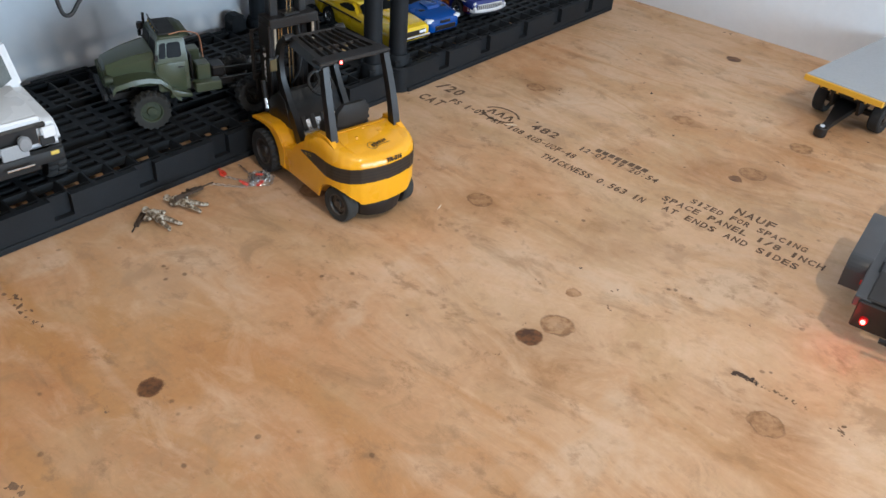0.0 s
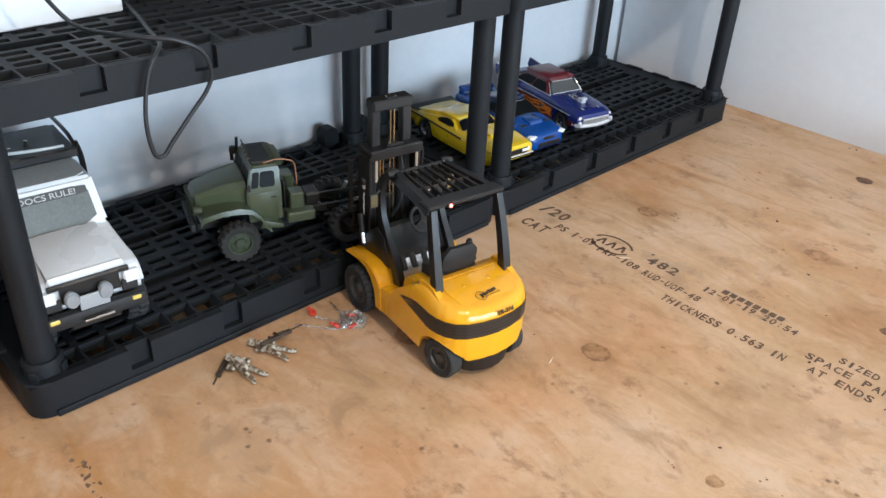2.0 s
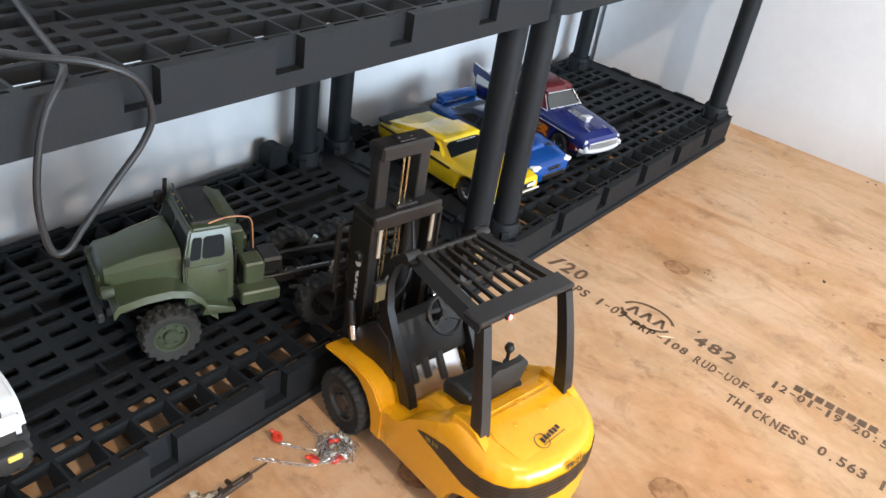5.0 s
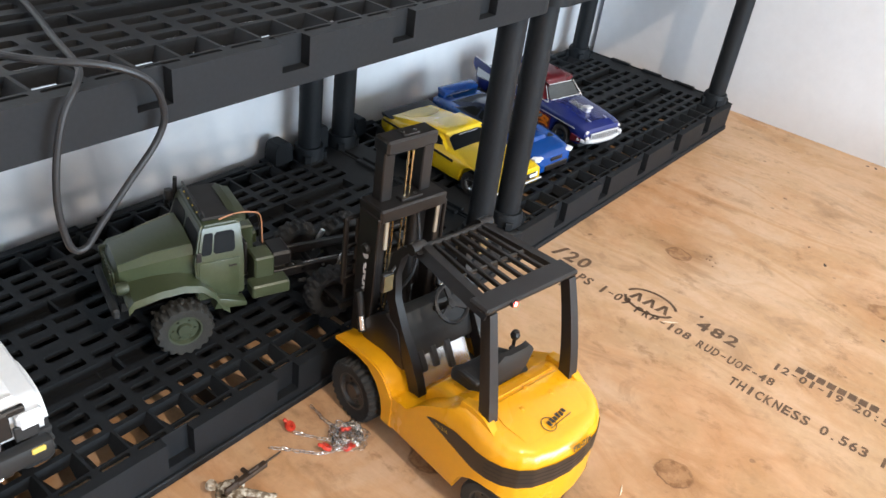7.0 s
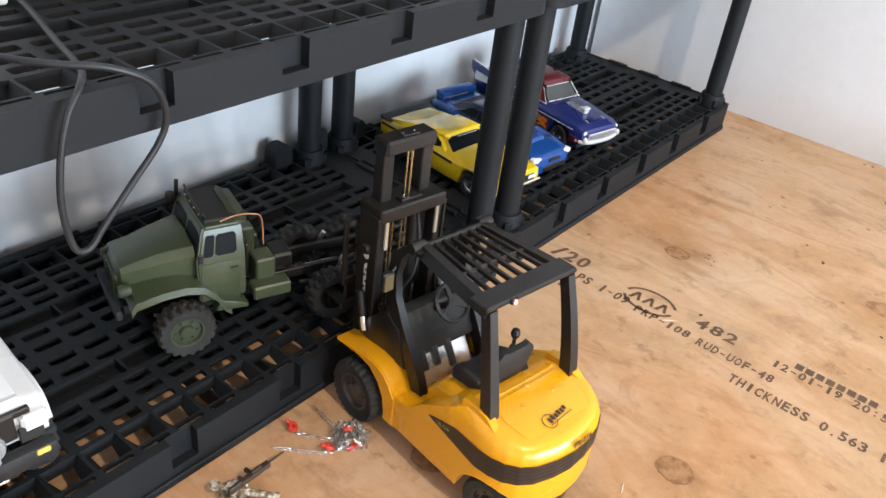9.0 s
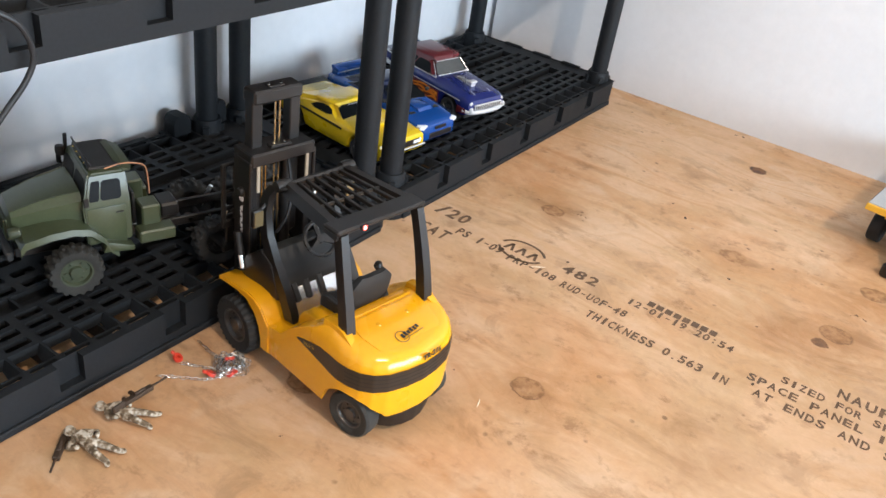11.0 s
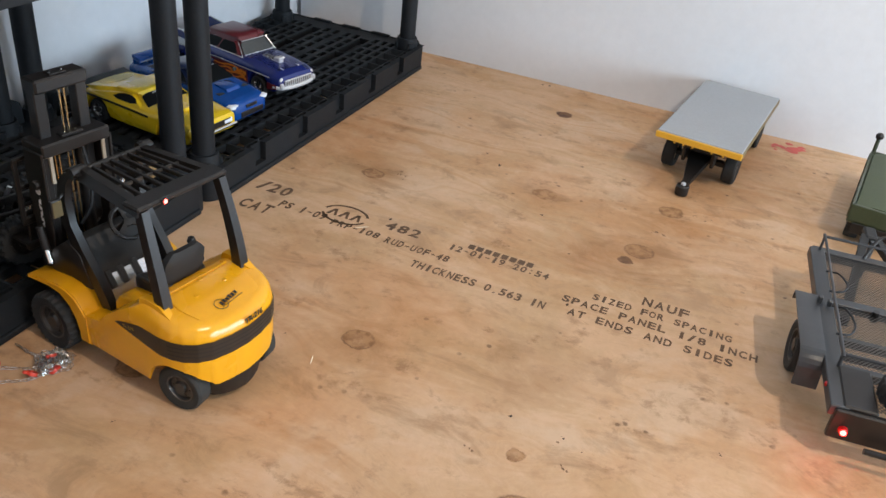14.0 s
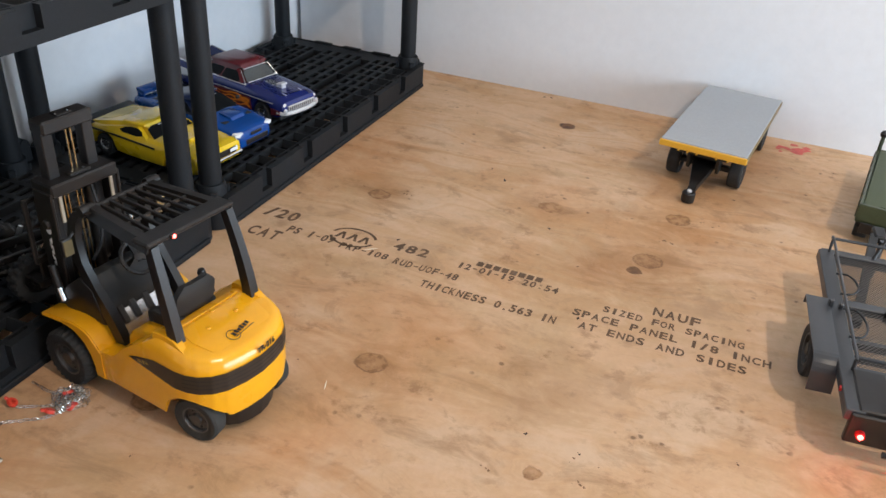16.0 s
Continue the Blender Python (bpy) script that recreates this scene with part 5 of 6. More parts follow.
    ws = part("windscreen", panel([q["fr"], q["fl"], q["tl"], q["tr"]], 0.09, 0.91, 0.08, 0.86, 0.0008, cut=0.17), SCREEN, cab, "windscreen with its reflection coloured in pale grey")
    part("sun_strip", panel([q["fr"], q["fl"], q["tl"], q["tr"]], 0.10, 0.90, 0.68, 0.85, 0.0012), STRIPGREY, ws)
    mid_up = Vector((0, -0.032, 0.054)).normalized()
    base = Vector((0, -0.108, zb)) + Vector((0, -0.032, 0.054)) * 0.705
    nrm = Vector((1, 0, 0)).cross(mid_up)
    nrm = nrm if nrm.y > 0 else -nrm
    ob = part("windscreen_lettering", letters("DOCS RULE!", 0.080, 0.0072, bold=0.01), FADEDW, ws)
    ob.matrix_basis = Matrix.Translation(base + nrm * 0.0018 + Vector((0.042, 0, 0))) @ Matrix((Vector((-1, 0, 0)), mid_up, nrm)).transposed().to_4x4()
    part("roof_panel", panel([q["tr"], q["tl"], q["ul"], q["ur"]], 0.05, 0.95, 0.05, 0.95, 0.0012, 0.002), TAN, cab, "faded cream roof panel")
    for s in (-1, 1):
        sq = [q["rl"], q["fl"], q["tl"], q["ul"]] if s < 0 else [q["fr"], q["rr"], q["ur"], q["tr"]]
        part("side_window", panel([sq[1], sq[0], sq[3], sq[2]], 0.14, 0.86, 0.14, 0.84, 0.0006), GLASS, cab)
        part("fender_flare", tube([(s * 0.0735, -0.010, 0.068), (s * 0.0745, -0.025, 0.082), (s * 0.0745, -0.052, 0.087), (s * 0.0745, -0.079, 0.082), (s * 0.0735, -0.095, 0.062)], 0.0035, 8, 6), WHITE, body)
        part("marker_lamp", box(0.013, 0.004, 0.005, (s * 0.056, 0.0125, 0.0585), 0.001), AMBER, body)
        part("driving_lamp", lathe([(0, 0.013), (0.0085, 0.0118), (0.0105, 0.008), (0.009, 0.000), (0, -0.002)], 22, "y", (s * 0.0225 + 0.006, 0.004, 0.0795)), LAMPGREY, t, "round grey driving lamp")
        part("fender_cap", box(0.024, 0.012, 0.016, (s * 0.057, 0.000, 0.083), 0.003), WHITE, body)
        part("headlamp", box(0.022, 0.004, 0.014, (s * 0.052, 0.0035, 0.0745), 0.001), BLACKM, body)
    part("grille", boxes((0.080, 0.006, 0.024, (0, 0.000, 0.084), 0.001), (0.110, 0.006, 0.006, (0, -0.001, 0.094), 0.001)), BLACK, body)
    part("bumper", box(0.142, 0.014, 0.018, (0, 0.006, 0.054), 0.004, 2), BLACKM, t)
    part("bumper_plate", box(0.040, 0.004, 0.018, (0, 0.011, 0.072), 0.001), DECKGREY, t)
    part("winch_bar", rod((-0.020, 0.022, 0.054), (0.020, 0.022, 0.054), 0.0016), CHROME, t)
    # load on the roof rack, bed cover
    rack = part("roof_rack", boxes((0.142, 0.012, 0.012, (0, -0.205, 0.170), 0.002), (0.142, 0.100, 0.006, (0, -0.262, 0.170), 0.002)), BLACK, t)
    part("bed_cover", box(0.136, 0.095, 0.060, (0, -0.285, 0.138), 0.004), BLACKM, t)
    for s in (-1, 1):
        part("rack_rail", tube([(s * 0.069, -0.205, 0.176), (s * 0.069, -0.240, 0.184), (s * 0.069, -0.310, 0.184)], 0.003, 7, 5), BLACK, rack)
        part("rack_stay", tube([(s * 0.070, -0.205, 0.180), (s * 0.0765, -0.214, 0.160), (s * 0.080, -0.222, 0.130), (s * 0.0790, -0.224, 0.098)], 0.0045, 8, 6), BLACK, rack)
    for x, y in ((-0.012, -0.255), (0.016, -0.238), (0.054, -0.285)):
        part("rack_bolt", lathe([(0, 0.173), (0.004, 0.173), (0.003, 0.178), (0, 0.179)], 8, "z", (x, y, 0)), CHROME, rack)
    part("tow_strap", tube([(-0.055, -0.213, 0.176), (-0.010, -0.216, 0.177), (0.028, -0.228, 0.177), (0.036, -0.258, 0.177), (0.030, -0.285, 0.177)], 0.0022, 8, 8), TAN, rack, "cream rope")
    return t


white_truck(pose(-1.640, 0.033, DECK, 0, 0, 175) @ Matrix.Diagonal((0.955, 1, 1.18, 1)))


# ---- toy cars ----
def toy_car(name, m, label, L, W, keys, house, paint, roof_paint, glass=GLASS, wheel_r=0.017, axle=(0.19, 0.80), rim=CHROME, dome=0.007, screen=(0.10, 0.90, 0.12, 0.90)):
    """Front is +y with the nose at 0. keys: (share of length, share of width, z bottom, z side, z middle).
    house: y shares and heights of the cabin."""
    t = thing(name, m, label, "toy car", "toy cars on the shelf")
    R = wheel_r
    ys = sorted({k[0] for k in keys} | {i / 70 for i in range(71)})
    rings = []
    for f in ys:
        for a, b in zip(keys, keys[1:]):
            if a[0] <= f <= b[0]:
                q = (f - a[0]) / (b[0] - a[0])
                v = [p + (r - p) * q for p, r in zip(a, b)]
        y, hw, z0, z1, zc = -f * L, W / 2 * v[1], v[2], v[3], v[4]
        for ax in axle:
            d = (R * 1.22) ** 2 - (y + ax * L) ** 2
            if d > 0:
                z0 = max(z0, R + math.sqrt(d))
        z1 = max(z1, z0 + 0.004)
        zc = max(zc, z1)
        zm = z0 + (z1 - z0) * 0.55
        hh = z1 - z0
        half = [(hw * 0.93, z0), (hw * 0.985, z0 + 0.22 * hh), (hw, zm), (hw * 0.99, z0 + 0.78 * hh), (hw * 0.96, z0 + 0.92 * hh), (hw * 0.90, z1), (hw * 0.78, z1 + (zc - z1) * 0.45 + 0.0006), (hw * 0.5, z1 + (zc - z1) * 0.85), (hw * 0.22, zc - 0.0002), (0, zc)]
        rings.append([(-x, y, z) for x, z in half] + [(x, y, z) for x, z in reversed(half[:-1])])
    body = part("body", loft(rings), paint, t, sharp=40)
    part("underbody", box(W * 0.80, L * 0.9, 0.012, (0, -L / 2, 0.016), 0.002), BLACKM, t)
    for ax in axle:
        for s in (-1, 1):
            wheel(t, s * (W / 2 - 0.0095), -ax * L, R, R, 0.0175, s, rim=rim, holes=5)
    yb0, yt0, yt1, yb1, zb0, zt, zb1, wb, wt = house
    hb, hr = W / 2 * wb, W / 2 * wt
    ze = zt - dome
    q = {"fl": (-hb, -yb0 * L, zb0), "fr": (hb, -yb0 * L, zb0), "tl": (-hr, -yt0 * L, ze), "tr": (hr, -yt0 * L, ze),
         "ul": (-hr, -yt1 * L, ze - 0.001), "ur": (hr, -yt1 * L, ze - 0.001), "rl": (-hb, -yb1 * L, zb1), "rr": (hb, -yb1 * L, zb1)}
    top = [q["ul"], q["ur"], q["tr"], q["tl"]]
    mid = -(yt0 + yt1) / 2 * L
    crown = [[(x * g, mid + (y - mid) * (g * 0.5 + 0.5), z + dome * h) for x, y, z in top] for g, h in ((0.97, 0.38), (0.89, 0.70), (0.72, 0.90), (0.4, 1.0))]
    bm = loft([[q["rl"], q["rr"], q["fr"], q["fl"]], top] + crown)
    long_edges = [e for e in bm.edges if abs(e.verts[0].co.z - e.verts[1].co.z) > 0.006]
    bmesh.ops.bevel(bm, geom=long_edges, offset=0.009, segments=4, affect="EDGES", clamp_overlap=True)
    cabin = part("cabin", bm, roof_paint, t, sharp=55)
    part("windscreen", panel([q["fr"], q["fl"], q["tl"], q["tr"]], *screen, 0.0006), glass, cabin)
    if paint is not CARY:
        part("rear_window", panel([q["rl"], q["rr"], q["ur"], q["ul"]], 0.12, 0.88, 0.15, 0.88, 0.0006), GLASS, cabin)
    return t, body, cabin, q


# yellow muscle coupe with a black tail stripe
L, W = 0.277, 0.120
yk = ((0.0, 0.90, 0.020, 0.040, 0.041), (0.012, 0.96, 0.018, 0.046, 0.047), (0.05, 0.98, 0.014, 0.049, 0.050), (0.34, 1.0, 0.013, 0.053, 0.056), (0.62, 1.0, 0.013, 0.055, 0.058), (0.93, 0.98, 0.018, 0.052, 0.053), (0.99, 0.95, 0.026, 0.050, 0.051), (1.0, 0.90, 0.030, 0.046, 0.046))
t, body, cabin, q = toy_car("toy_coupe", pose(-0.765, 0.068, DECK, 0, 0, 174), "yellow toy muscle car with black stripes on shelf", L, W, yk,
                            (0.36, 0.47, 0.66, 0.97, 0.052, 0.077, 0.0535, 0.94, 0.76), CARY, CARY, wheel_r=0.0205, screen=(0.07, 0.93, 0.03, 0.95))
for s in (-1, 1):
    a, b, c, d = (q["fl"], q["rl"], q["ul"], q["tl"]) if s < 0 else (q["rr"], q["fr"], q["tr"], q["ur"])
    part("side_window", panel([a, b, c, d] if s < 0 else [a, b, c, d], *((0.13, 0.56) if s < 0 else (0.44, 0.87)), 0.14, 0.84, 0.0007, cut=0.25), GLASS, cabin)
    part("side_stripe", loft([[(s * W / 2 * 0.985, -L * f, z - 0.0018), (s * W / 2 * 1.008, -L * f, z - 0.0016), (s * W / 2 * 1.008, -L * f, z + 0.0016), (s * W / 2 * 0.98, -L * f, z + 0.0018)] for f, z in ((0.34, 0.044), (0.5, 0.0455), (0.7, 0.047), (0.97, 0.047))]), DECALK, body)
    part("front_lamp", box(0.022, 0.003, 0.009, (s * 0.036, 0.0005, 0.0355), 0.002), LIGHTW, body)
part("worn_patch", panel([q["rl"], q["rr"], q["ur"], q["ul"]], 0.12, 0.80, 0.10, 0.62, 0.0005, 0.0005, cut=0.3), WORN, cabin, "worn greyish patch in the paint")
part("tail_spoiler", prism([(-L * 0.90, 0.0535), (-L * 0.99, 0.0515), (-L * 1.005, 0.0575), (-L * 0.985, 0.0575)], -W / 2 * 0.95, W / 2 * 0.95, 0.001), BLACKM, body)
part("grille", box(0.086, 0.003, 0.011, (0, 0.0004, 0.0345), 0.001), DECALK, body)
part("front_bumper", boxes((0.116, 0.005, 0.006, (0, 0.002, 0.0255), 0.002)), CHROME, body)
part("bonnet_scoop", box(0.030, 0.030, 0.006, (0, -L * 0.24, 0.055), 0.002), CARY, body)
bars = bmesh.new()
for k in range(7):
    join(bars, box(0.0042, 0.0003, 0.0028, (-0.024 + 0.0065 * k, 0, 0)))
ob = part("windscreen_lettering", bars, DECALW, cabin)
ob.matrix_basis = pose(0, -L * 0.450, 0.0690, -35, 0, 0)

# blue rally saloon with a high wing
L, W = 0.265, 0.110
bk = ((0.0, 0.58, 0.016, 0.028, 0.029), (0.015, 0.76, 0.012, 0.037, 0.039), (0.045, 0.89, 0.010, 0.041, 0.044), (0.08, 0.95, 0.010, 0.044, 0.047), (0.30, 1.0, 0.011, 0.052, 0.058), (0.60, 1.0, 0.011, 0.057, 0.060), (0.92, 0.98, 0.014, 0.060, 0.062), (0.99, 0.92, 0.020, 0.057, 0.058), (1.0, 0.86, 0.024, 0.050, 0.050))
t, body, cabin, q = toy_car("toy_rally_car", pose(-0.640, 0.074, DECK, 0, 0, 174), "blue toy rally car with rear wing on shelf", L, W, bk,
                            (0.29, 0.47, 0.66, 0.86, 0.054, 0.086, 0.060, 0.92, 0.70), CARB, NAVY, wheel_r=0.018, dome=0.009, screen=(0.05, 0.95, 0.05, 0.96))
for s in (-1, 1):
    a, b, c, d = (q["fl"], q["rl"], q["ul"], q["tl"]) if s < 0 else (q["rr"], q["fr"], q["tr"], q["ur"])
    for u0, u1 in ((0.22, 0.48), (0.52, 0.80)):
        part("side_window", panel([a, b, c, d], u0 if s < 0 else 1 - u1, u1 if s < 0 else 1 - u0, 0.16, 0.86, 0.0007), GLASS, cabin)
    part("headlamp", loft([[(s * (0.040 + dx * g), y, 0.0365 + dz * g + 0.10 * abs(dx)) for dx, dz in ((-0.013, 0.001), (-0.006, 0.0045), (0.006, 0.0050), (0.012, 0.002), (0.010, -0.003), (-0.004, -0.0045))] for y, g in ((-0.016, 1.0), (-0.007, 1.0), (-0.0045, 0.7))]), LIGHTW, body)
    part("fog_lamp", lathe([(0, 0.004), (0.0028, 0.003), (0.0028, -0.004), (0, -0.004)], 14, "y", (s * 0.033, -0.005, 0.020)), LIGHTW, body)
    part("wing_post", box(0.005, 0.018, 0.010, (s * 0.042, -L * 0.94, 0.062), 0.001), CARB, body)
    part("door_mirror", box(0.010, 0.006, 0.007, (s * 0.060, -L * 0.36, 0.063), 0.002), BLACK, body)
part("rear_wing", prism([(-L * 0.90, 0.0655), (-L * 0.975, 0.0665), (-L * 0.985, 0.0760), (-L * 0.955, 0.0760), (-L * 0.90, 0.0715)], -W / 2 * 0.80, W / 2 * 0.80, 0.0018), CARB, body)
part("bonnet_scoop", prism([(-L * 0.155, 0.049), (-L * 0.28, 0.0565), (-L * 0.28, 0.0595), (-L * 0.175, 0.0565)], -0.018, 0.018, 0.0015), CARB, body)
part("lower_grille", boxes((0.062, 0.003, 0.011, (0, 0.0005, 0.0215), 0.002), (0.030, 0.003, 0.006, (0, -0.001, 0.034), 0.001)), DECALK, body)
for s in (-1, 1):
    part("bonnet_vent", box(0.014, 0.020, 0.0015, (s * 0.032, -L * 0.20, 0.0508), 0.0004, m=None), BLACKM, body)
bars = bmesh.new()
for k in range(6):
    join(bars, box(0.0055, 0.0003, 0.0035, (-0.020 + 0.008 * k, 0, 0)))
ob = part("windscreen_lettering", bars, DECALW, cabin)
ob.matrix_basis = pose(0, -L * 0.430, 0.0780, -55, 0, 0)

# fifties hardtop: violet blue, maroon roof and flanks, flames, chrome, tail fins
L, W = 0.310, 0.110
ck = ((0.0, 0.80, 0.028, 0.043, 0.044), (0.012, 0.91, 0.025, 0.049, 0.051), (0.06, 0.97, 0.018, 0.053, 0.057), (0.30, 1.0, 0.016, 0.060, 0.066), (0.60, 1.0, 0.016, 0.064, 0.068), (0.75, 1.0, 0.017, 0.066, 0.066), (0.96, 0.97, 0.022, 0.064, 0.060), (1.0, 0.90, 0.030, 0.056, 0.054))
t, body, cabin, q = toy_car("toy_hardtop_car", pose(-0.484, 0.072, DECK, 0, 0, 168.5), "violet fifties toy hardtop with maroon roof and flames", L, W, ck,
                            (0.345, 0.415, 0.70, 0.88, 0.063, 0.103, 0.066, 0.84, 0.68), CARP, MAROON, REFLGLASS, wheel_r=0.020, dome=0.015, screen=(0.06, 0.94, 0.08, 0.95))
for s in (-1, 1):
    a, b, c, d = (q["fl"], q["rl"], q["ul"], q["tl"]) if s < 0 else (q["rr"], q["fr"], q["tr"], q["ur"])
    for u0, u1 in ((0.10, 0.44), (0.47, 0.86)):
        part("side_window", panel([a, b, c, d], u0 if s < 0 else 1 - u1, u1 if s < 0 else 1 - u0, 0.06, 0.90, 0.0007), GLASS, cabin)
    x = s * W / 2
    part("flank", loft([[(x * 0.975, -L * f, z0), (x * 1.006, -L * f, z0), (x * 1.010, -L * f, z1), (x * 0.975, -L * f, z1)] for f, z0, z1 in ((0.28, 0.017, 0.044), (0.5, 0.017, 0.046), (0.72, 0.018, 0.046))]), MAROON, body)
    part("front_flank", loft([[(x * 0.95, -L * f, z0), (x * w, -L * f, z0), (x * w, -L * f, z1), (x * 0.95, -L * f, z1)] for f, z0, z1, w in ((0.025, 0.026, 0.034, 0.985), (0.10, 0.022, 0.036, 1.004))]), MAROON, body)
    part("chrome_spear", loft([[(x * 0.99, -L * f, z - 0.0008), (x * 1.014, -L * f, z - 0.0008), (x * 1.014, -L * f, z + 0.0008), (x * 0.99, -L * f, z + 0.0008)] for f, z in ((0.08, 0.047), (0.5, 0.049), (0.72, 0.048), (0.97, 0.046))]), BRIGHT, body)
    part("rear_flank", loft([[(x * 0.97, -L * f, z0), (x * 1.008, -L * f, z0), (x * 1.004, -L * f, z1), (x * 0.97, -L * f, z1)] for f, z0, z1 in ((0.74, 0.049, 0.052), (0.86, 0.046, 0.060), (0.97, 0.044, 0.062))]), WHITE, body, "white rear flank panel")
    fl = bmesh.new()
    for f0, f1, zc, h in ((0.29, 0.50, 0.036, 0.006), (0.30, 0.58, 0.030, 0.006), (0.29, 0.46, 0.024, 0.005), (0.36, 0.66, 0.041, 0.004), (0.40, 0.64, 0.034, 0.0035)):
        join(fl, loft([[(x * 1.006, -L * (f0 + (f1 - f0) * k / 6), zc + 0.003 * math.sin(k * 1.3) - h * (1 - (k / 6) ** 1.5) / 2), (x * 1.016, -L * (f0 + (f1 - f0) * k / 6), zc + 0.003 * math.sin(k * 1.3) - h * (1 - (k / 6) ** 1.5) / 2),
                         (x * 1.016, -L * (f0 + (f1 - f0) * k / 6), zc + 0.003 * math.sin(k * 1.3) + h * (1 - (k / 6) ** 1.5) / 2 + 0.0002), (x * 1.006, -L * (f0 + (f1 - f0) * k / 6), zc + 0.003 * math.sin(k * 1.3) + h * (1 - (k / 6) ** 1.5) / 2 + 0.0002)] for k in range(7)]))
    part("flame_decal", fl, FLAME, body)
    part("tail_fin", loft([[(x * 0.84, -L * f, z0), (x * 0.99, -L * f, z0), (x * 0.985, -L * f, z1), (x * 0.93, -L * f, z1)] for f, z0, z1 in ((0.68, 0.060, 0.066), (0.85, 0.058, 0.073), (0.99, 0.054, 0.079), (1.02, 0.064, 0.079))]), CARP, body)
    part("fin_trim", tube([(x * 0.96, -L * 0.72, 0.0685), (x * 0.96, -L * 0.86, 0.0745), (x * 0.955, -L * 1.01, 0.0805)], 0.0013, 6, 4), BRIGHT, body)
    part("headlamp", lathe([(0, 0.003), (0.0035, 0.0026), (0.0046, 0.001), (0.0046, -0.010), (0, -0.012)], 18, "y", (s * 0.043, -0.004, 0.0445)), BRIGHT, body)
    part("hood_bullet", rod((s * 0.022, -0.018, 0.0575), (s * 0.022, -0.027, 0.0590), 0.0013, 8, 0.0008), BRIGHT, body)
    part("roof_pillar_trim", bar(Vector(q["fl" if s < 0 else "fr"]) + Vector((0, 0, 0.001)), Vector(q["tl" if s < 0 else "tr"]) + Vector((0, 0, 0.0005)), 0.0013, 0.0013, 0.0004), BRIGHT, cabin)
    part("belt_trim", tube([Vector(q["fl" if s < 0 else "fr"]) + Vector((s * 0.001, 0, 0.001)), Vector(q["rl" if s < 0 else "rr"]) + Vector((s * 0.001, 0, 0.001)), Vector(q["ul" if s < 0 else "ur"]) + Vector((s * 0.001, -0.004, -0.012))], 0.0010, 6, 3), BRIGHT, cabin)
part("windscreen_trim", boxes((W * 0.58, 0.0018, 0.0018, (0, q["tl"][1] + 0.002, q["tl"][2] + 0.0005), 0.001), (W * 0.76, 0.0018, 0.0018, (0, q["fl"][1] + 0.002, 0.0675), 0.001)), BRIGHT, cabin)
part("grille", box(0.076, 0.004, 0.011, (0, 0.000, 0.0365), 0.002), DECALK, body)
bm = tube([(-0.052, -0.016, 0.030), (-0.046, -0.003, 0.0285), (-0.024, 0.004, 0.028), (0, 0.0055, 0.028), (0.024, 0.004, 0.028), (0.046, -0.003, 0.0285), (0.052, -0.016, 0.030)], 0.0042, 10, 5)
join(bm, boxes((0.076, 0.004, 0.0025, (0, 0.002, 0.0425), 0.001)))
for k in range(13):
    join(bm, box(0.0020, 0.003, 0.010, (-0.036 + 0.006 * k, 0.002, 0.0365)))
for s in (-1, 1):
    join(bm, box(0.010, 0.008, 0.012, (s * 0.045, 0.001, 0.0330), 0.003))
part("front_bumper", bm, BRIGHT, body)
part("blower_scoop", boxes((0.013, 0.018, 0.010, (0, -L * 0.17, 0.064), 0.002), (0.018, 0.013, 0.005, (0, -L * 0.155, 0.0695), 0.002)), BRIGHT, body, "chrome blower scoop through bonnet")
part("bonnet_plate", prism([(-L * 0.19, 0.0615), (-L * 0.29, 0.0655), (-L * 0.29, 0.0672), (-L * 0.19, 0.0632)], -0.009, 0.009), SILVER, body)


# ---- flatbed cart ----
def flat_cart(m):
    """Front is +y; the origin is on the floor under the middle of the deck."""
    t = thing("toy_flatbed_cart", m, "grey toy flatbed cart with yellow edge and black tow bar", "toy cart")
    deck = part("deck_frame", box(0.170, 0.380, 0.012, (0, -0.001, 0.092), 0.0015), SIDEDARK, t, "dull dark deck frame")
    part("front_edge", box(0.170, 0.005, 0.013, (0, 0.1915, 0.0922), 0.0015), AMBERP, deck, "yellow front edge")
    part("deck_plate", box(0.166, 0.380, 0.003, (0, 0, 0.0988), 0.001), DECKGREY, deck, "scuffed grey deck plate")
    part("sub_frame", boxes((0.10, 0.34, 0.014, (0, 0, 0.079), 0.001), (0.140, 0.010, 0.014, (0, 0.150, 0.079), 0.001)), BLACK, t)
    for y in (0.105, -0.125):
        for s in (-1, 1):
            wheel(t, s * 0.062, y, 0.033, 0.033, 0.026, s, blocks=0, rim=CHROME if s > 0 else BLACK)
        part("axle_block", boxes((0.115, 0.012, 0.012, (0, y, 0.033), 0.002), (0.056, 0.040, 0.040, (0, y, 0.056), 0.003)), BLACK, t)
    for x in (-0.05, -0.028, 0.01, 0.028, 0.046):
        part("deck_clip", box(0.004, 0.006, 0.006, (x, 0.188, 0.084), 0.001), AMBERP, t)
    bar_ = part("tow_bar", loft([[(sx * w, y, z + sz * 0.006) for sx, sz in ((-1, -1), (1, -1), (1, 1), (-1, 1))] for y, w, z in ((0.110, 0.022, 0.045), (0.150, 0.020, 0.042), (0.205, 0.0075, 0.020), (0.224, 0.0075, 0.012))]), BLACK, t)
    eye = part("tow_eye", lathe([(0.004, 0.002), (0.012, 0.002), (0.013, 0.006), (0.013, 0.020), (0.011, 0.0225), (0.004, 0.0225)], 20, "z", (0, 0.232, 0)), BLACK, bar_)
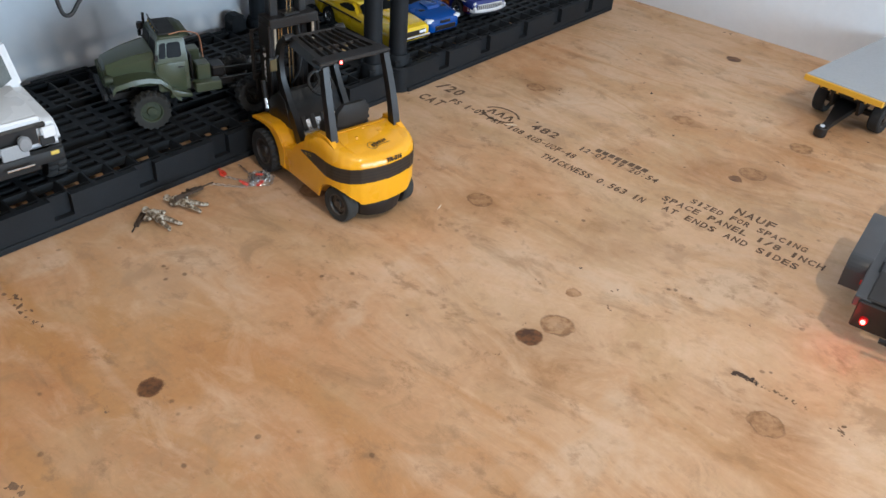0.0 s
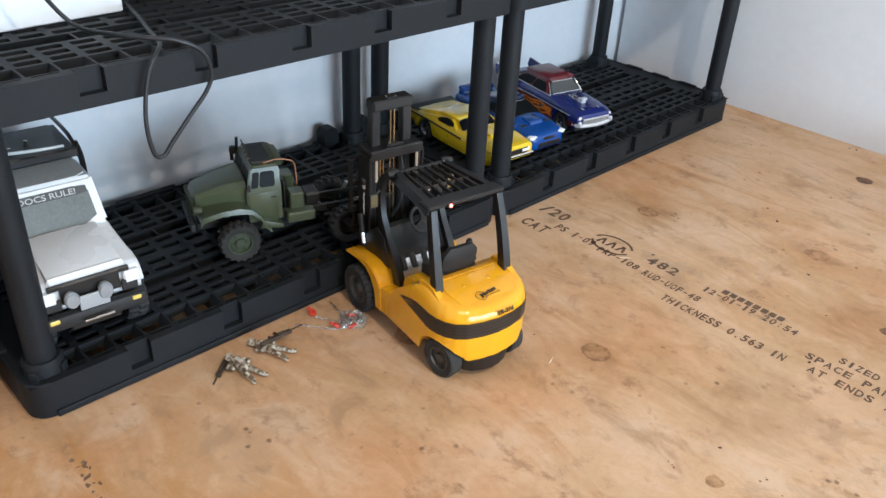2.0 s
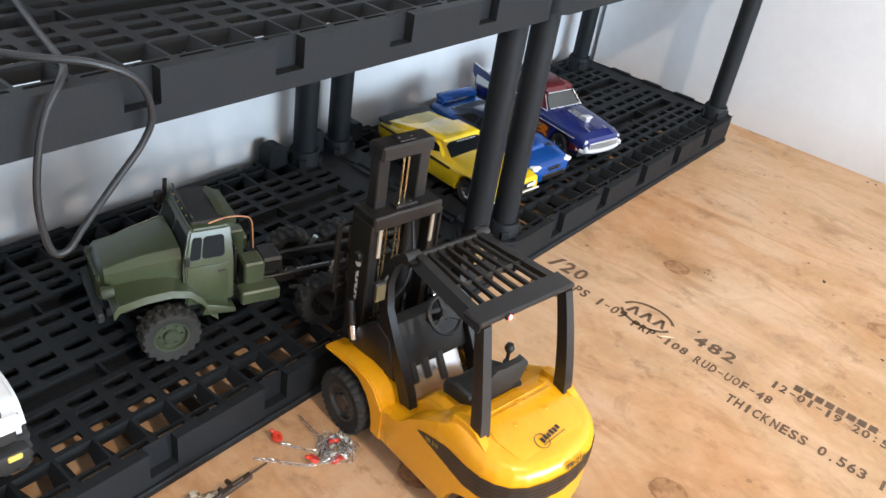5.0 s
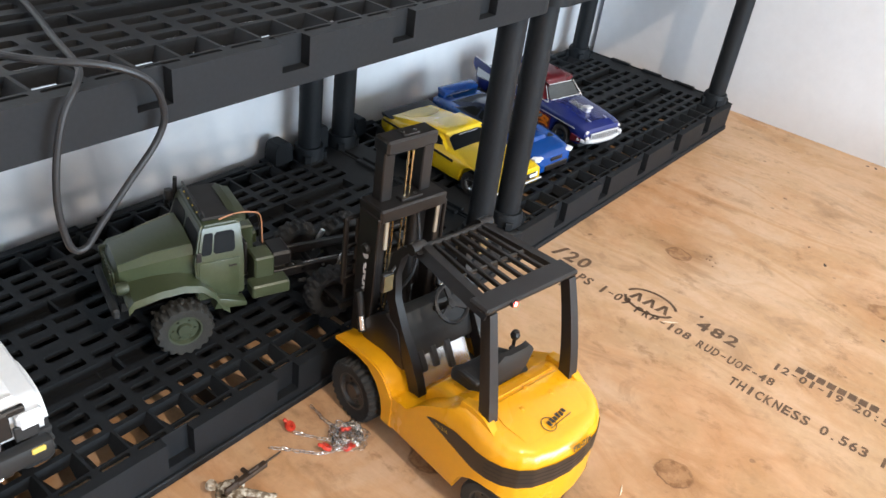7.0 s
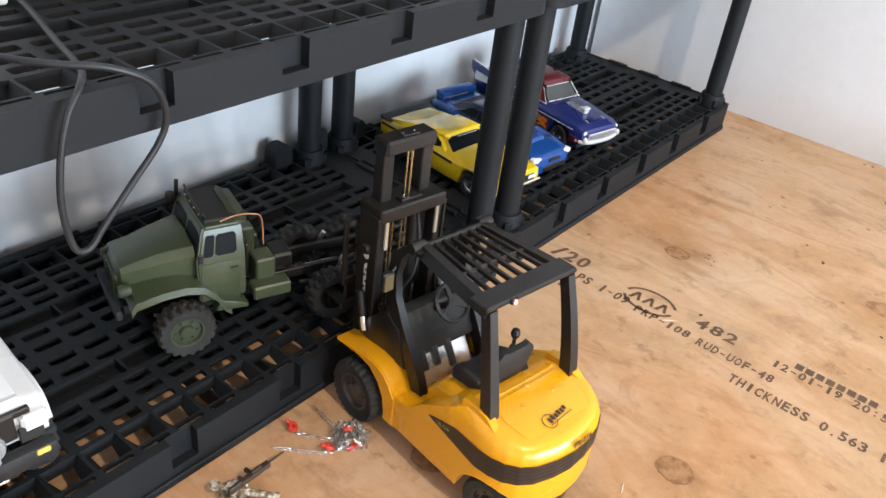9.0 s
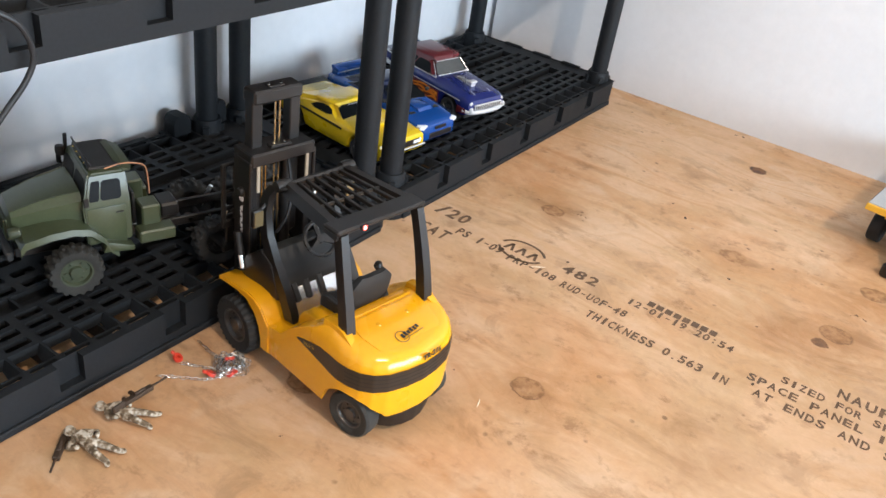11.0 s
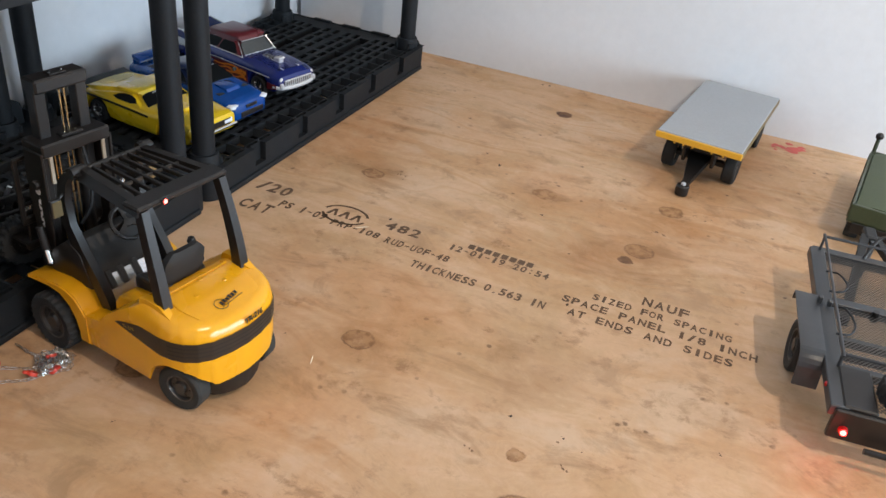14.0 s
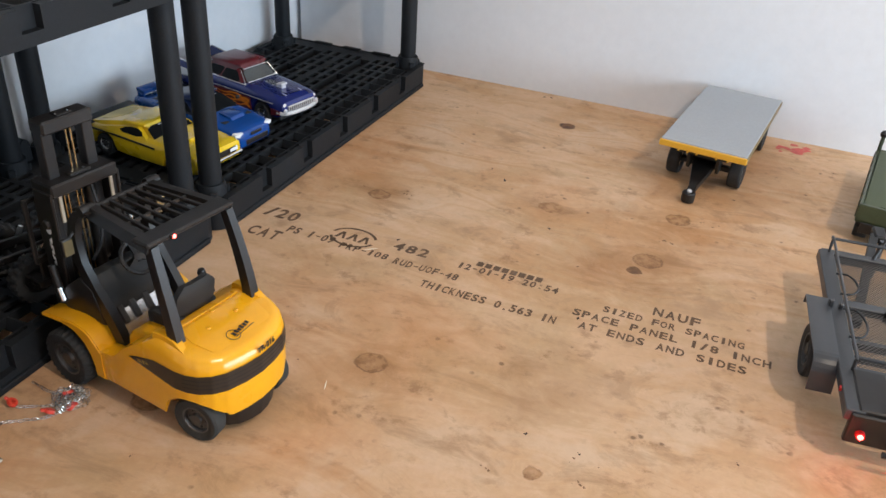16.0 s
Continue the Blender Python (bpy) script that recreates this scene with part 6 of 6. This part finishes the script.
    part("tow_pin", lathe([(0, 0.021), (0.0050, 0.021), (0.0050, 0.0255), (0.003, 0.0270), (0, 0.0272)], 14, "z", (0, 0.232, 0)), BRIGHT, eye)
    for s in (-1, 1):
        part("front_bracket", prism([(0.115, 0.072), (0.165, 0.072), (0.150, 0.036), (0.125, 0.036)], s * 0.026, s * 0.032), BLACK, t)
    return t


SIDEDARK = material("dull_ochre_edge", (0.16, 0.105, 0.035), 0.5, vary=0.2)
MESHM = material("mesh_steel", (0.10, 0.095, 0.09), 0.4, 0.5, vary=0.3, scale=90)
AMBERP = material("golden_yellow_paint", (0.72, 0.38, 0.030), 0.4, vary=0.08, scale=20)
flat_cart(pose(-0.112, -0.735, 0, 0, 0, 83.4))


# ---- utility trailer ----
def utility_trailer(m):
    """Front is +y; the origin is on the floor under the middle of the bed."""
    t = thing("toy_utility_trailer", m, "slate grey toy utility trailer with mesh floor and rails", "toy trailer")
    hw, hl, hr = 0.105, 0.245, 0.166
    zb, back = 0.071, -0.078
    fr = part("bed_frame", boxes((2 * hw, 0.016, 0.016, (0, hl - 0.006, zb), 0.001)), TRGREY, t)
    for s in (-1, 1):
        part("side_beam", box(0.022, hl + hr - 0.010, 0.016, (s * (hw - 0.006), (hl - hr) / 2, zb + 0.001), 0.0012), TRGREY, fr)
    for y, w, z in ((0.088, 0.018, 0.002), (0.0, 0.010, -0.002), (-0.070, 0.012, 0.0)):
        part("bed_crossbar", box(2 * hw - 0.034, w, 0.012, (0, y, zb + z), 0.001), TRGREY, fr)
    for s in (-1, 1):
        part("tongue_bar", bar((s * 0.070, 0.060, zb - 0.008), (s * 0.008, hl + 0.110, zb - 0.008), 0.013, 0.012, 0.001), BLACKM, fr)
        part("bed_bolt", rod((s * 0.030, 0.076, zb - 0.004), (s * 0.030, 0.076, zb + 0.012), 0.005, 10), BLACK, fr)
    # expanded mesh floor: fine crossing wires
    wires = bmesh.new()
    w, pitch = 0.0009, 0.0070
    for sgn in (-1, 1):
        for i in range(-40, 96):
            x0, y0 = -hw + 0.016, -hr + i * pitch
            wide = 2 * hw - 0.032
            y1 = y0 + sgn * wide * 1.25
            lo, hi = max(min(y0, y1), -hr + 0.02), min(max(y0, y1), hl - 0.012)
            if hi - lo < 0.003:
                continue
            fa, fb = (lo - y0) / (y1 - y0), (hi - y0) / (y1 - y0)
            join(wires, bar((x0 + wide * fa, lo, zb + 0.004 + sgn * 0.0004), (x0 + wide * fb, hi, zb + 0.004 + sgn * 0.0004), w, w))
    tagged(part("mesh_floor", wires, MESHM, fr, "fine expanded metal mesh"), kind="stuff")
    for s in (-1, 1):
        wheel(t, s * 0.1230, 0.010, 0.0385, 0.0385, 0.026, s, rim=BLACK, blocks=0)
        # fender: flat top, short bent lip in front, rounded drop behind
        prof = [(0.088, 0.066), (0.086, 0.0790), (-0.052, 0.0790)]
        prof += [(-0.052 - 0.022 * math.sin(radians(a)), 0.057 + 0.022 * math.cos(radians(a))) for a in (15, 30, 45, 60, 75, 90)] + [(-0.078, 0.036)]
        prof += [(-0.0800, 0.036)] + [(-0.052 - 0.024 * math.sin(radians(a)), 0.057 + 0.024 * math.cos(radians(a))) for a in (90, 75, 60, 45, 30, 15)] + [(-0.052, 0.0810), (0.0875, 0.0810), (0.0900, 0.0665)]
        part("fender", prism(prof, s * 0.1080, s * 0.1400, 0.0005), TRGREY, t)
        part("fender_bracket", box(0.006, 0.009, 0.012, (s * 0.108, 0.070, zb + 0.014), 0.001), TRGREY, t)
        part("rail_post", rod((s * (hw - 0.010), hl - 0.010, zb), (s * (hw - 0.010), hl - 0.010, zb + 0.030), 0.0022, 8), TRGREY, t)
        part("top_rail", tube([(s * (hw - 0.010), back, zb + 0.006), (s * (hw - 0.010), back, zb + 0.024), (s * (hw - 0.010), back + 0.008, zb + 0.030), (s * (hw - 0.010), 0.06, zb + 0.031), (s * (hw - 0.010), hl - 0.016, zb + 0.034), (s * (hw - 0.010), hl - 0.010, zb + 0.030)], 0.0022, 8, 5), TRGREY, t)
        part("rail_clamp", box(0.006, 0.008, 0.010, (s * (hw - 0.010), 0.066, zb + 0.014), 0.0015), TRGREY, t)
        lamp = part("tail_lamp", lathe([(0, -hr - 0.004), (0.0050, -hr - 0.005), (0.0060, -hr - 0.002), (0.0060, -hr + 0.006), (0, -hr + 0.006)], 18, "y", (s * (hw - 0.018), 0, 0.050)), LEDD, t, "red tail lamp")
        part("lamp_lens", lathe([(0, -hr - 0.0085), (0.0022, -hr - 0.0080), (0.0034, -hr - 0.0062), (0.0034, -hr - 0.004), (0, -hr - 0.004)], 16, "y", (s * (hw - 0.018), 0, 0.050)), LEDR, lamp, "lit red lamp")
        part("side_marker", box(0.003, 0.006, 0.006, (s * (hw + 0.006), -hr + 0.050, zb + 0.004), 0.001), LEDD, t)
    for y, z in ((hl - 0.012, zb + 0.034), (back, zb + 0.029)):
        part("cross_rail", tube([(-hw + 0.012, y, z), (0, y, z), (hw - 0.012, y, z)], 0.0024, 8, 2), TRGREY, t)
    # closed tail box behind the basket
    part("tail_box", boxes((2 * hw - 0.004, 0.010, 0.044, (0, -hr + 0.006, zb - 0.016), 0.002), (0.040, hr + back - 0.004, 0.010, (-hw + 0.030, (back - hr) / 2 + 0.004, zb + 0.006), 0.002), (0.040, hr + back - 0.004, 0.010, (hw - 0.030, (back - hr) / 2 + 0.004, zb + 0.006), 0.002)), BLACK, t)
    part("rear_step", rod((-0.06, -hr - 0.012, zb - 0.034), (hw, -hr - 0.012, zb - 0.034), 0.004, 10), BLACK, t)
    part("axle", rod((-0.12, 0.010, 0.0385), (0.12, 0.010, 0.0385), 0.005), BLACK, t)
    for a, b in ((0.158, 0.100), (0.060, -0.010)):
        part("cable_loop", tube([(-hw + 0.012, a, zb + 0.014), (-hw + 0.030, a - 0.004, zb + 0.016), (-hw + 0.040, (a + b) / 2, zb + 0.014), (-hw + 0.030, b + 0.004, zb + 0.015), (-hw + 0.012, b, zb + 0.014)], 0.0016, 7, 6), WIRE, t)
    part("spare_wheel", tyre_mesh(0.034, 0.024, 18, 0.0009), RUBBER, t).matrix_basis = pose(-0.020, -0.120, zb + 0.020, 0, 90, 0)
    part("coupling", boxes((0.020, 0.040, 0.014, (0, hl + 0.115, zb - 0.006), 0.003)), BLACKM, t)
    part("jockey_stand", rod((0, hl + 0.080, 0.002), (0, hl + 0.080, zb), 0.005), TRGREY, t)
    part("safety_loop", tube([(-0.030, hl - 0.010, zb + 0.010), (-0.012, hl + 0.012, zb + 0.040), (0.010, hl + 0.010, zb + 0.040), (0.024, hl - 0.010, zb + 0.010)], 0.0028, 8, 6), BLACK, t)
    return t


utility_trailer(pose(-0.800, -1.066, 0, 0, 0, -84.5))


# ---- olive cargo trailer behind it ----
def olive_trailer(m):
    t = thing("toy_army_trailer", m, "olive green toy army cargo trailer on plywood", "toy trailer")
    bodyp = part("cargo_box", boxes((0.150, 0.30, 0.006, (0, 0, 0.047), 0.001), (0.150, 0.006, 0.034, (0, -0.147, 0.062), 0.001), (0.150, 0.006, 0.034, (0, 0.147, 0.062), 0.001)), OLIVE, t)
    for s in (-1, 1):
        side = part("side_board", box(0.005, 0.30, 0.034, (s * 0.0735, 0, 0.062), 0.001), OLIVE, bodyp)
        for k in range(6):
            part("side_rib", box(0.003, 0.006, 0.034, (s * 0.0765, -0.13 + 0.052 * k, 0.062), 0.0008), OLIVE, side)
        for y in (-0.105, 0.08):
            wheel(t, s * 0.060, y, 0.030, 0.030, 0.024, s, rim=OLIVED, blocks=16, tall=0.0012)
        part("corner_post", rod((s * 0.072, 0.146, 0.05), (s * 0.072, 0.146, 0.110), 0.004), OLIVED, t)
        part("post_knob", lathe([(0, 0.106), (0.007, 0.108), (0.008, 0.114), (0.005, 0.119), (0, 0.120)], 14, "z", (s * 0.072, 0.146, 0)), BLACK, t)
    part("cargo_cover", loft([[(-0.071, y, 0.074), (-0.069, y, 0.079 + h), (-0.040, y, 0.084 + h), (0.040, y, 0.084 + h), (0.069, y, 0.079 + h), (0.071, y, 0.074)] for y, h in ((-0.143, -0.004), (-0.120, 0.0), (0.0, 0.003), (0.120, 0.002), (0.143, -0.002))]), COVER, t, "stretched green canvas cover")
    part("sub_frame", box(0.08, 0.29, 0.014, (0, 0, 0.037), 0.001), BLACK, t)
    part("tail_board", box(0.13, 0.004, 0.020, (0, -0.152, 0.036), 0.001), BLACK, t)
    return t


olive_trailer(pose(-0.222, -1.094, 0, 0, 0, -97.5))


# ---- loose things on the plywood ----
def chain_pile(m):
    t = thing("toy_lifting_chain", m, "small silver chain with red plastic hooks on plywood", "chain")
    me = None

    def run(pts, seed):
        nonlocal me
        rnd = random.Random(seed)
        path = smooth_path(pts, 14)
        d = 0.0
        k = 0
        for a, b in zip(path, path[1:]):
            d += (b - a).length
            if d < 0.0042:
                continue
            d = 0.0
            turn = (b - a).to_track_quat("X", "Z").to_matrix().to_4x4() @ Matrix.Rotation(radians(90 * (k % 2) + rnd.uniform(-25, 25)), 4, "X")
            mm = Matrix.Translation(a + Vector((rnd.uniform(-1, 1), rnd.uniform(-1, 1), 0)) * 0.0008) @ turn
            k += 1
            if me is None:
                link = bmesh.new()
                ring = [Vector((0.0026 * math.cos(q) + (0.0010 if math.cos(q) > 0 else -0.0010), 0.0017 * math.sin(q), 0)) for q in [2 * math.pi * i / 12 for i in range(12)]]
                for i in range(12):
                    join(link, rod(ring[i], ring[(i + 1) % 12], 0.00042, 5))
                ob = part("chain_link", link, STEEL, t)
                me = ob.data
                ob.matrix_basis = mm
            else:
                shared("chain_link", me, t, mm)
    z = 0.003
    run([(-0.064, 0.044, z), (-0.050, 0.028, z), (-0.036, 0.008, z), (-0.022, -0.006, z), (-0.004, -0.014, z)], 1)
    run([(-0.030, 0.044, z), (-0.024, 0.034, z), (-0.016, 0.020, z), (-0.006, 0.004, z)], 2)
    run([(0.015, 0.062, z), (0.012, 0.045, z), (0.010, 0.028, z), (0.012, 0.012, z)], 3)
    rnd = random.Random(5)
    pts = []
    for i in range(44):
        a, r = i * 1.9, 0.002 + 0.022 * math.sqrt(rnd.random())
        pts.append((0.010 + r * math.cos(a), -0.006 + r * math.sin(a), 0.003 + 0.007 * rnd.random()))
    run(pts, 4)
    for x, y, a in ((-0.027, 0.050, 20), (-0.019, -0.001, 70), (-0.001, -0.017, 200), (0.016, 0.004, 120)):
        hook = lathe([(0.0028, -0.0022), (0.0062, -0.0022), (0.0068, 0.0), (0.0062, 0.0022), (0.0028, 0.0022), (0.0028, -0.0022)], 18, "z")
        join(hook, box(0.004, 0.007, 0.004, (0, 0.008, 0), 0.001))
        ob = part("hook", hook, REDP, t, "red plastic hook")
        ob.matrix_basis = pose(x, y, 0.0062, 35, 12, a)
    return t


chain_pile(pose(-1.307, -0.079, 0, 0, 0, 0))


def figure_mesh(reach):
    """A small jointed doll as plain rounded limbs, lying on its back, head towards +x."""
    bm = bmesh.new()
    z = 0.009

    def limb(*pts):
        for (a, r0), (b, r1) in zip(pts, pts[1:]):
            join(bm, rod(a, b, r0, 9, r1))
        for p, r in pts:
            join(bm, lathe([(0, -r), (r * 0.7, -r * 0.7), (r, 0), (r * 0.7, r * 0.7), (0, r)], 9, "z", p))
    limb(((-0.002, 0, z), 0.0075), ((0.010, 0.001, z + 0.001), 0.0082), ((0.021, 0.002, z + 0.002), 0.0085))
    limb(((0.031, 0.003, z + 0.003), 0.0052), ((0.035, 0.003, z + 0.004), 0.0058))
    limb(((-0.002, 0.005, z), 0.0056), ((-0.020, 0.010, z + 0.004), 0.0046), ((-0.036, 0.008, z - 0.002), 0.0036), ((-0.041, 0.011, z - 0.002), 0.0034))
    limb(((-0.002, -0.005, z), 0.0056), ((-0.019, -0.009, z), 0.0046), ((-0.034, -0.014, z - 0.003), 0.0036), ((-0.039, -0.017, z - 0.003), 0.0034))
    limb(((0.021, 0.010, z + 0.001), 0.0042), ((0.016, 0.010 + reach, z), 0.0036), ((0.004, 0.012 + 0.5 * reach, z + 0.005), 0.0030))
    limb(((0.021, -0.008, z + 0.001), 0.0042), ((0.010, -0.018, z), 0.0036), ((0.000, -0.010, z + 0.006), 0.0030))
    join(bm, box(0.016, 0.014, 0.006, (0.013, 0.001, z + 0.008), 0.002))
    for y in (-0.005, 0.0, 0.005):
        join(bm, box(0.006, 0.004, 0.005, (0.006, y, z + 0.009), 0.001))
    join(bm, lathe([(0, 0.006), (0.005, 0.005), (0.0072, 0.001), (0.0076, -0.002), (0, -0.002)], 12, "z", (0.0345, 0.003, z + 0.004)))
    return bm


def rifle_mesh(long_):
    return boxes((long_ * 0.55, 0.0075, 0.006, (0, 0, 0), 0.001), (long_ * 0.34, 0.0022, 0.0022, (long_ * 0.40, 0, 0.001), 0.0005), (long_ * 0.24, 0.005, 0.009, (-long_ * 0.36, 0, -0.001), 0.0015),
                 (0.005, 0.012, 0.004, (-0.002, 0.007, -0.001), 0.001), (0.004, 0.009, 0.004, (-0.014, 0.005, -0.001), 0.001), (0.014, 0.004, 0.003, (0.002, 0, 0.0045), 0.001))


for reach, mm in ((0.010, pose(-1.490, -0.078, 0, 0, 0, 96)), (0.004, pose(-1.437, -0.066, 0, 0, 0, 113))):
    solid("toy_figure", figure_mesh(reach), CAMO, "small camouflage-coloured toy figure lying on plywood", "toy figure", "toy figures", m=mm @ Matrix.Scale(0.86, 4))
for long_, mm in ((0.064, pose(-1.513, -0.057, 0.0045, 0, 0, 221)), (0.074, pose(-1.416, -0.061, 0.0185, 0, 2, 3))):
    solid("toy_rifle", rifle_mesh(long_), GUNBROWN, "tiny dark brown toy rifle beside a toy figure", "toy rifle", "toy rifles", m=mm)
solid("wood_splinter", loft([[(-0.012, 0, 0.0003), (-0.012, 0.0005, 0.0003), (-0.012, 0.0002, 0.0008)], [(0, -0.0012, 0.0003), (0, 0.0014, 0.0003), (0, 0.0002, 0.0018)], [(0.012, 0, 0.0003), (0.012, 0.0004, 0.0003), (0.012, 0.0002, 0.0008)]]), BARE, "pale wood splinter on plywood", "splinter", m=pose(-0.793, -0.247, 0, 0, 0, -50))
solid("wood_splinter", loft([[(-0.009, 0, 0.0003), (-0.009, 0.0005, 0.0003), (-0.009, 0.0002, 0.0008)], [(0, -0.001, 0.0003), (0, 0.001, 0.0003), (0, 0.0002, 0.0015)], [(0.009, 0, 0.0003), (0.009, 0.0004, 0.0003), (0.009, 0.0002, 0.0008)]]), BARE, "pale wood splinter on plywood", "splinter", m=pose(-1.129, -0.352, 0, 0, 0, 20))
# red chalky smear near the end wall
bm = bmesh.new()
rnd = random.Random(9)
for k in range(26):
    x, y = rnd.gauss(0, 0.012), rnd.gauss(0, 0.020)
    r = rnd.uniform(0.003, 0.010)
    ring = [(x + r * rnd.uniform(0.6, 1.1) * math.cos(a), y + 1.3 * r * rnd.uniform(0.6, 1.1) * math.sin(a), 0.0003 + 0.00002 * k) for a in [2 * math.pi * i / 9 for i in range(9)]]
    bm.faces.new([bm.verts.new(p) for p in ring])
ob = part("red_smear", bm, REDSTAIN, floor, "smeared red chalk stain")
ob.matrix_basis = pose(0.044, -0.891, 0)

# brown flecks and scuffs ground into the open boards
def fleck_patch(seed, a, b, count, size, spread, label, mat=None):
    """Irregular flecks strewn from a to b, thinning out towards b."""
    bm = bmesh.new()
    rnd = random.Random(seed)
    for k in range(count):
        q = rnd.random() ** 1.3
        x, y = a[0] + (b[0] - a[0]) * q + rnd.gauss(0, spread), a[1] + (b[1] - a[1]) * q + rnd.gauss(0, spread)
        r = rnd.uniform(0.25, 1.0) ** 1.5 * size * (1.1 - 0.5 * q)
        turn, long_ = rnd.uniform(0, math.pi), rnd.uniform(1.0, 2.2)
        pts = []
        for i in range(10):
            c = 2 * math.pi * i / 10
            e, f = r * long_ * rnd.uniform(0.5, 1.15) * math.cos(c), r * rnd.uniform(0.5, 1.15) * math.sin(c)
            pts.append((x + e * math.cos(turn) - f * math.sin(turn), y + e * math.sin(turn) + f * math.cos(turn), 0.0003 + 0.00001 * k))
        bm.faces.new([bm.verts.new(p) for p in pts])
    part("scuff_marks", bm, mat or SCUFF, floor, label)


fleck_patch(21, (-1.142, -0.899), (-1.142, -0.932), 34, 0.0042, 0.0026, "dark brown scuff line", DARKDOT)
fleck_patch(22, (-1.142, -0.932), (-1.138, -0.998), 26, 0.0026, 0.0022, "brown scuff line")
fleck_patch(36, (-1.142, -1.032), (-1.159, -1.073), 12, 0.0028, 0.0040, "brown scuff line")
fleck_patch(23, (-1.736, -0.094), (-1.742, -0.190), 24, 0.0046, 0.0060, "small brown flecks")
fleck_patch(24, (-1.892, -0.408), (-1.880, -0.432), 12, 0.0040, 0.0050, "small brown flecks")
fleck_patch(25, (-1.766, -0.388), (-1.750, -0.371), 5, 0.0026, 0.0020, "small brown flecks")
for seed, x, y, n_, sz in ((26, -1.353, -0.647, 3, 0.0022), (27, -1.276, -0.630, 4, 0.0020), (28, -1.160, -0.700, 4, 0.0022), (29, -1.119, -0.687, 3, 0.0022), (30, -1.178, -0.583, 3, 0.0024),
                           (31, -0.585, -0.215, 6, 0.0024), (32, -0.590, -0.135, 5, 0.0022), (33, -0.352, -0.722, 3, 0.0024), (34, -0.420, -0.755, 6, 0.0024), (35, -0.530, -0.690, 10, 0.0030)):
    fleck_patch(seed, (x, y), (x + 0.012, y - 0.014), n_, sz, 0.007, "small brown flecks")
for k, (x, y, sz) in enumerate(((0.070, -0.296, 0.0040), (0.074, -0.312, 0.0035), (-0.428, -0.361, 0.0042), (-0.392, -0.321, 0.0024), (-0.154, -0.395, 0.0030), (-0.743, -0.274, 0.0032), (-1.098, -0.292, 0.0024), (-1.147, -0.294, 0.0030),
                                (-1.227, -0.221, 0.0024), (-1.339, -0.213, 0.0030), (-1.098, -0.619, 0.0026), (-1.102, -0.689, 0.0034), (-1.033, -0.872, 0.0030), (-1.212, -0.181, 0.0024), (-0.825, -0.615, 0.0028), (-0.576, -0.497, 0.0030))):
    fleck_patch(50 + k, (x, y), (x, y), 3, sz, 0.0012, "dark brown fleck", DARKDOT)

# ---- on and over the upper tier ----
solid("hanging_cable", tube([(-1.690, 0.150, 0.720), (-1.640, 0.120, 0.585), (-1.597, 0.098, 0.502), (-1.574, 0.082, 0.474), (-1.555, 0.030, 0.475), (-1.534, 0.005, 0.474), (-1.500, -0.012, 0.469), (-1.471, -0.017, 0.452),
                             (-1.459, -0.014, 0.422), (-1.467, -0.012, 0.399), (-1.491, -0.012, 0.374), (-1.519, -0.012, 0.345), (-1.534, -0.012, 0.329), (-1.546, -0.012, 0.334), (-1.551, -0.012, 0.370), (-1.547, -0.012, 0.408),
                             (-1.537, -0.011, 0.440), (-1.521, -0.004, 0.457), (-1.504, 0.024, 0.458), (-1.488, 0.085, 0.457), (-1.468, 0.160, 0.457), (-1.450, 0.240, 0.457)], 0.0028, 10, 10),
      WIRE, "thick black cable looped over the shelf edge", "cable")
solid("white_carton", box(0.215, 0.16, 0.22, (0, 0, 0.11), 0.002), BOXW, "plain white carton standing on the upper shelf", "box", m=pose(-1.576, 0.281, 0.4485, 0, 0, 4.0))
solid("dark_case", box(0.30, 0.12, 0.16, (0, 0, 0.08), 0.006), BLACKM, "dark plastic case on the upper shelf", "case", m=pose(-1.30, 0.315, 0.4485, 0, 0, 2))
usb = thing("charging_cable", pose(-1.065, 0.050, 0.4485), "white charging cable with plug lying on the upper shelf", "cable")
part("cord", tube([(0.012, 0.002, 0.004), (0.035, 0.004, 0.005), (0.060, 0.030, 0.003), (0.075, 0.075, 0.003), (0.060, 0.12, 0.003)], 0.0018, 8, 8), WIREW, usb)
part("plug", boxes((0.022, 0.011, 0.006, (0, 0, 0.004), 0.001), (0.010, 0.008, 0.003, (-0.014, 0, 0.004), 0.0004)), WIREW, usb)
lampt = thing("ceiling_lamp", pose(-1.65, -1.98, 2.385), "round white ceiling lamp", "lamp")
part("lamp_body", lathe([(0, 0.0), (0.14, 0.0), (0.15, -0.02), (0.14, -0.05), (0.10, -0.06), (0.10, -0.03), (0, -0.03)], 32, "z"), WHITE, lampt)
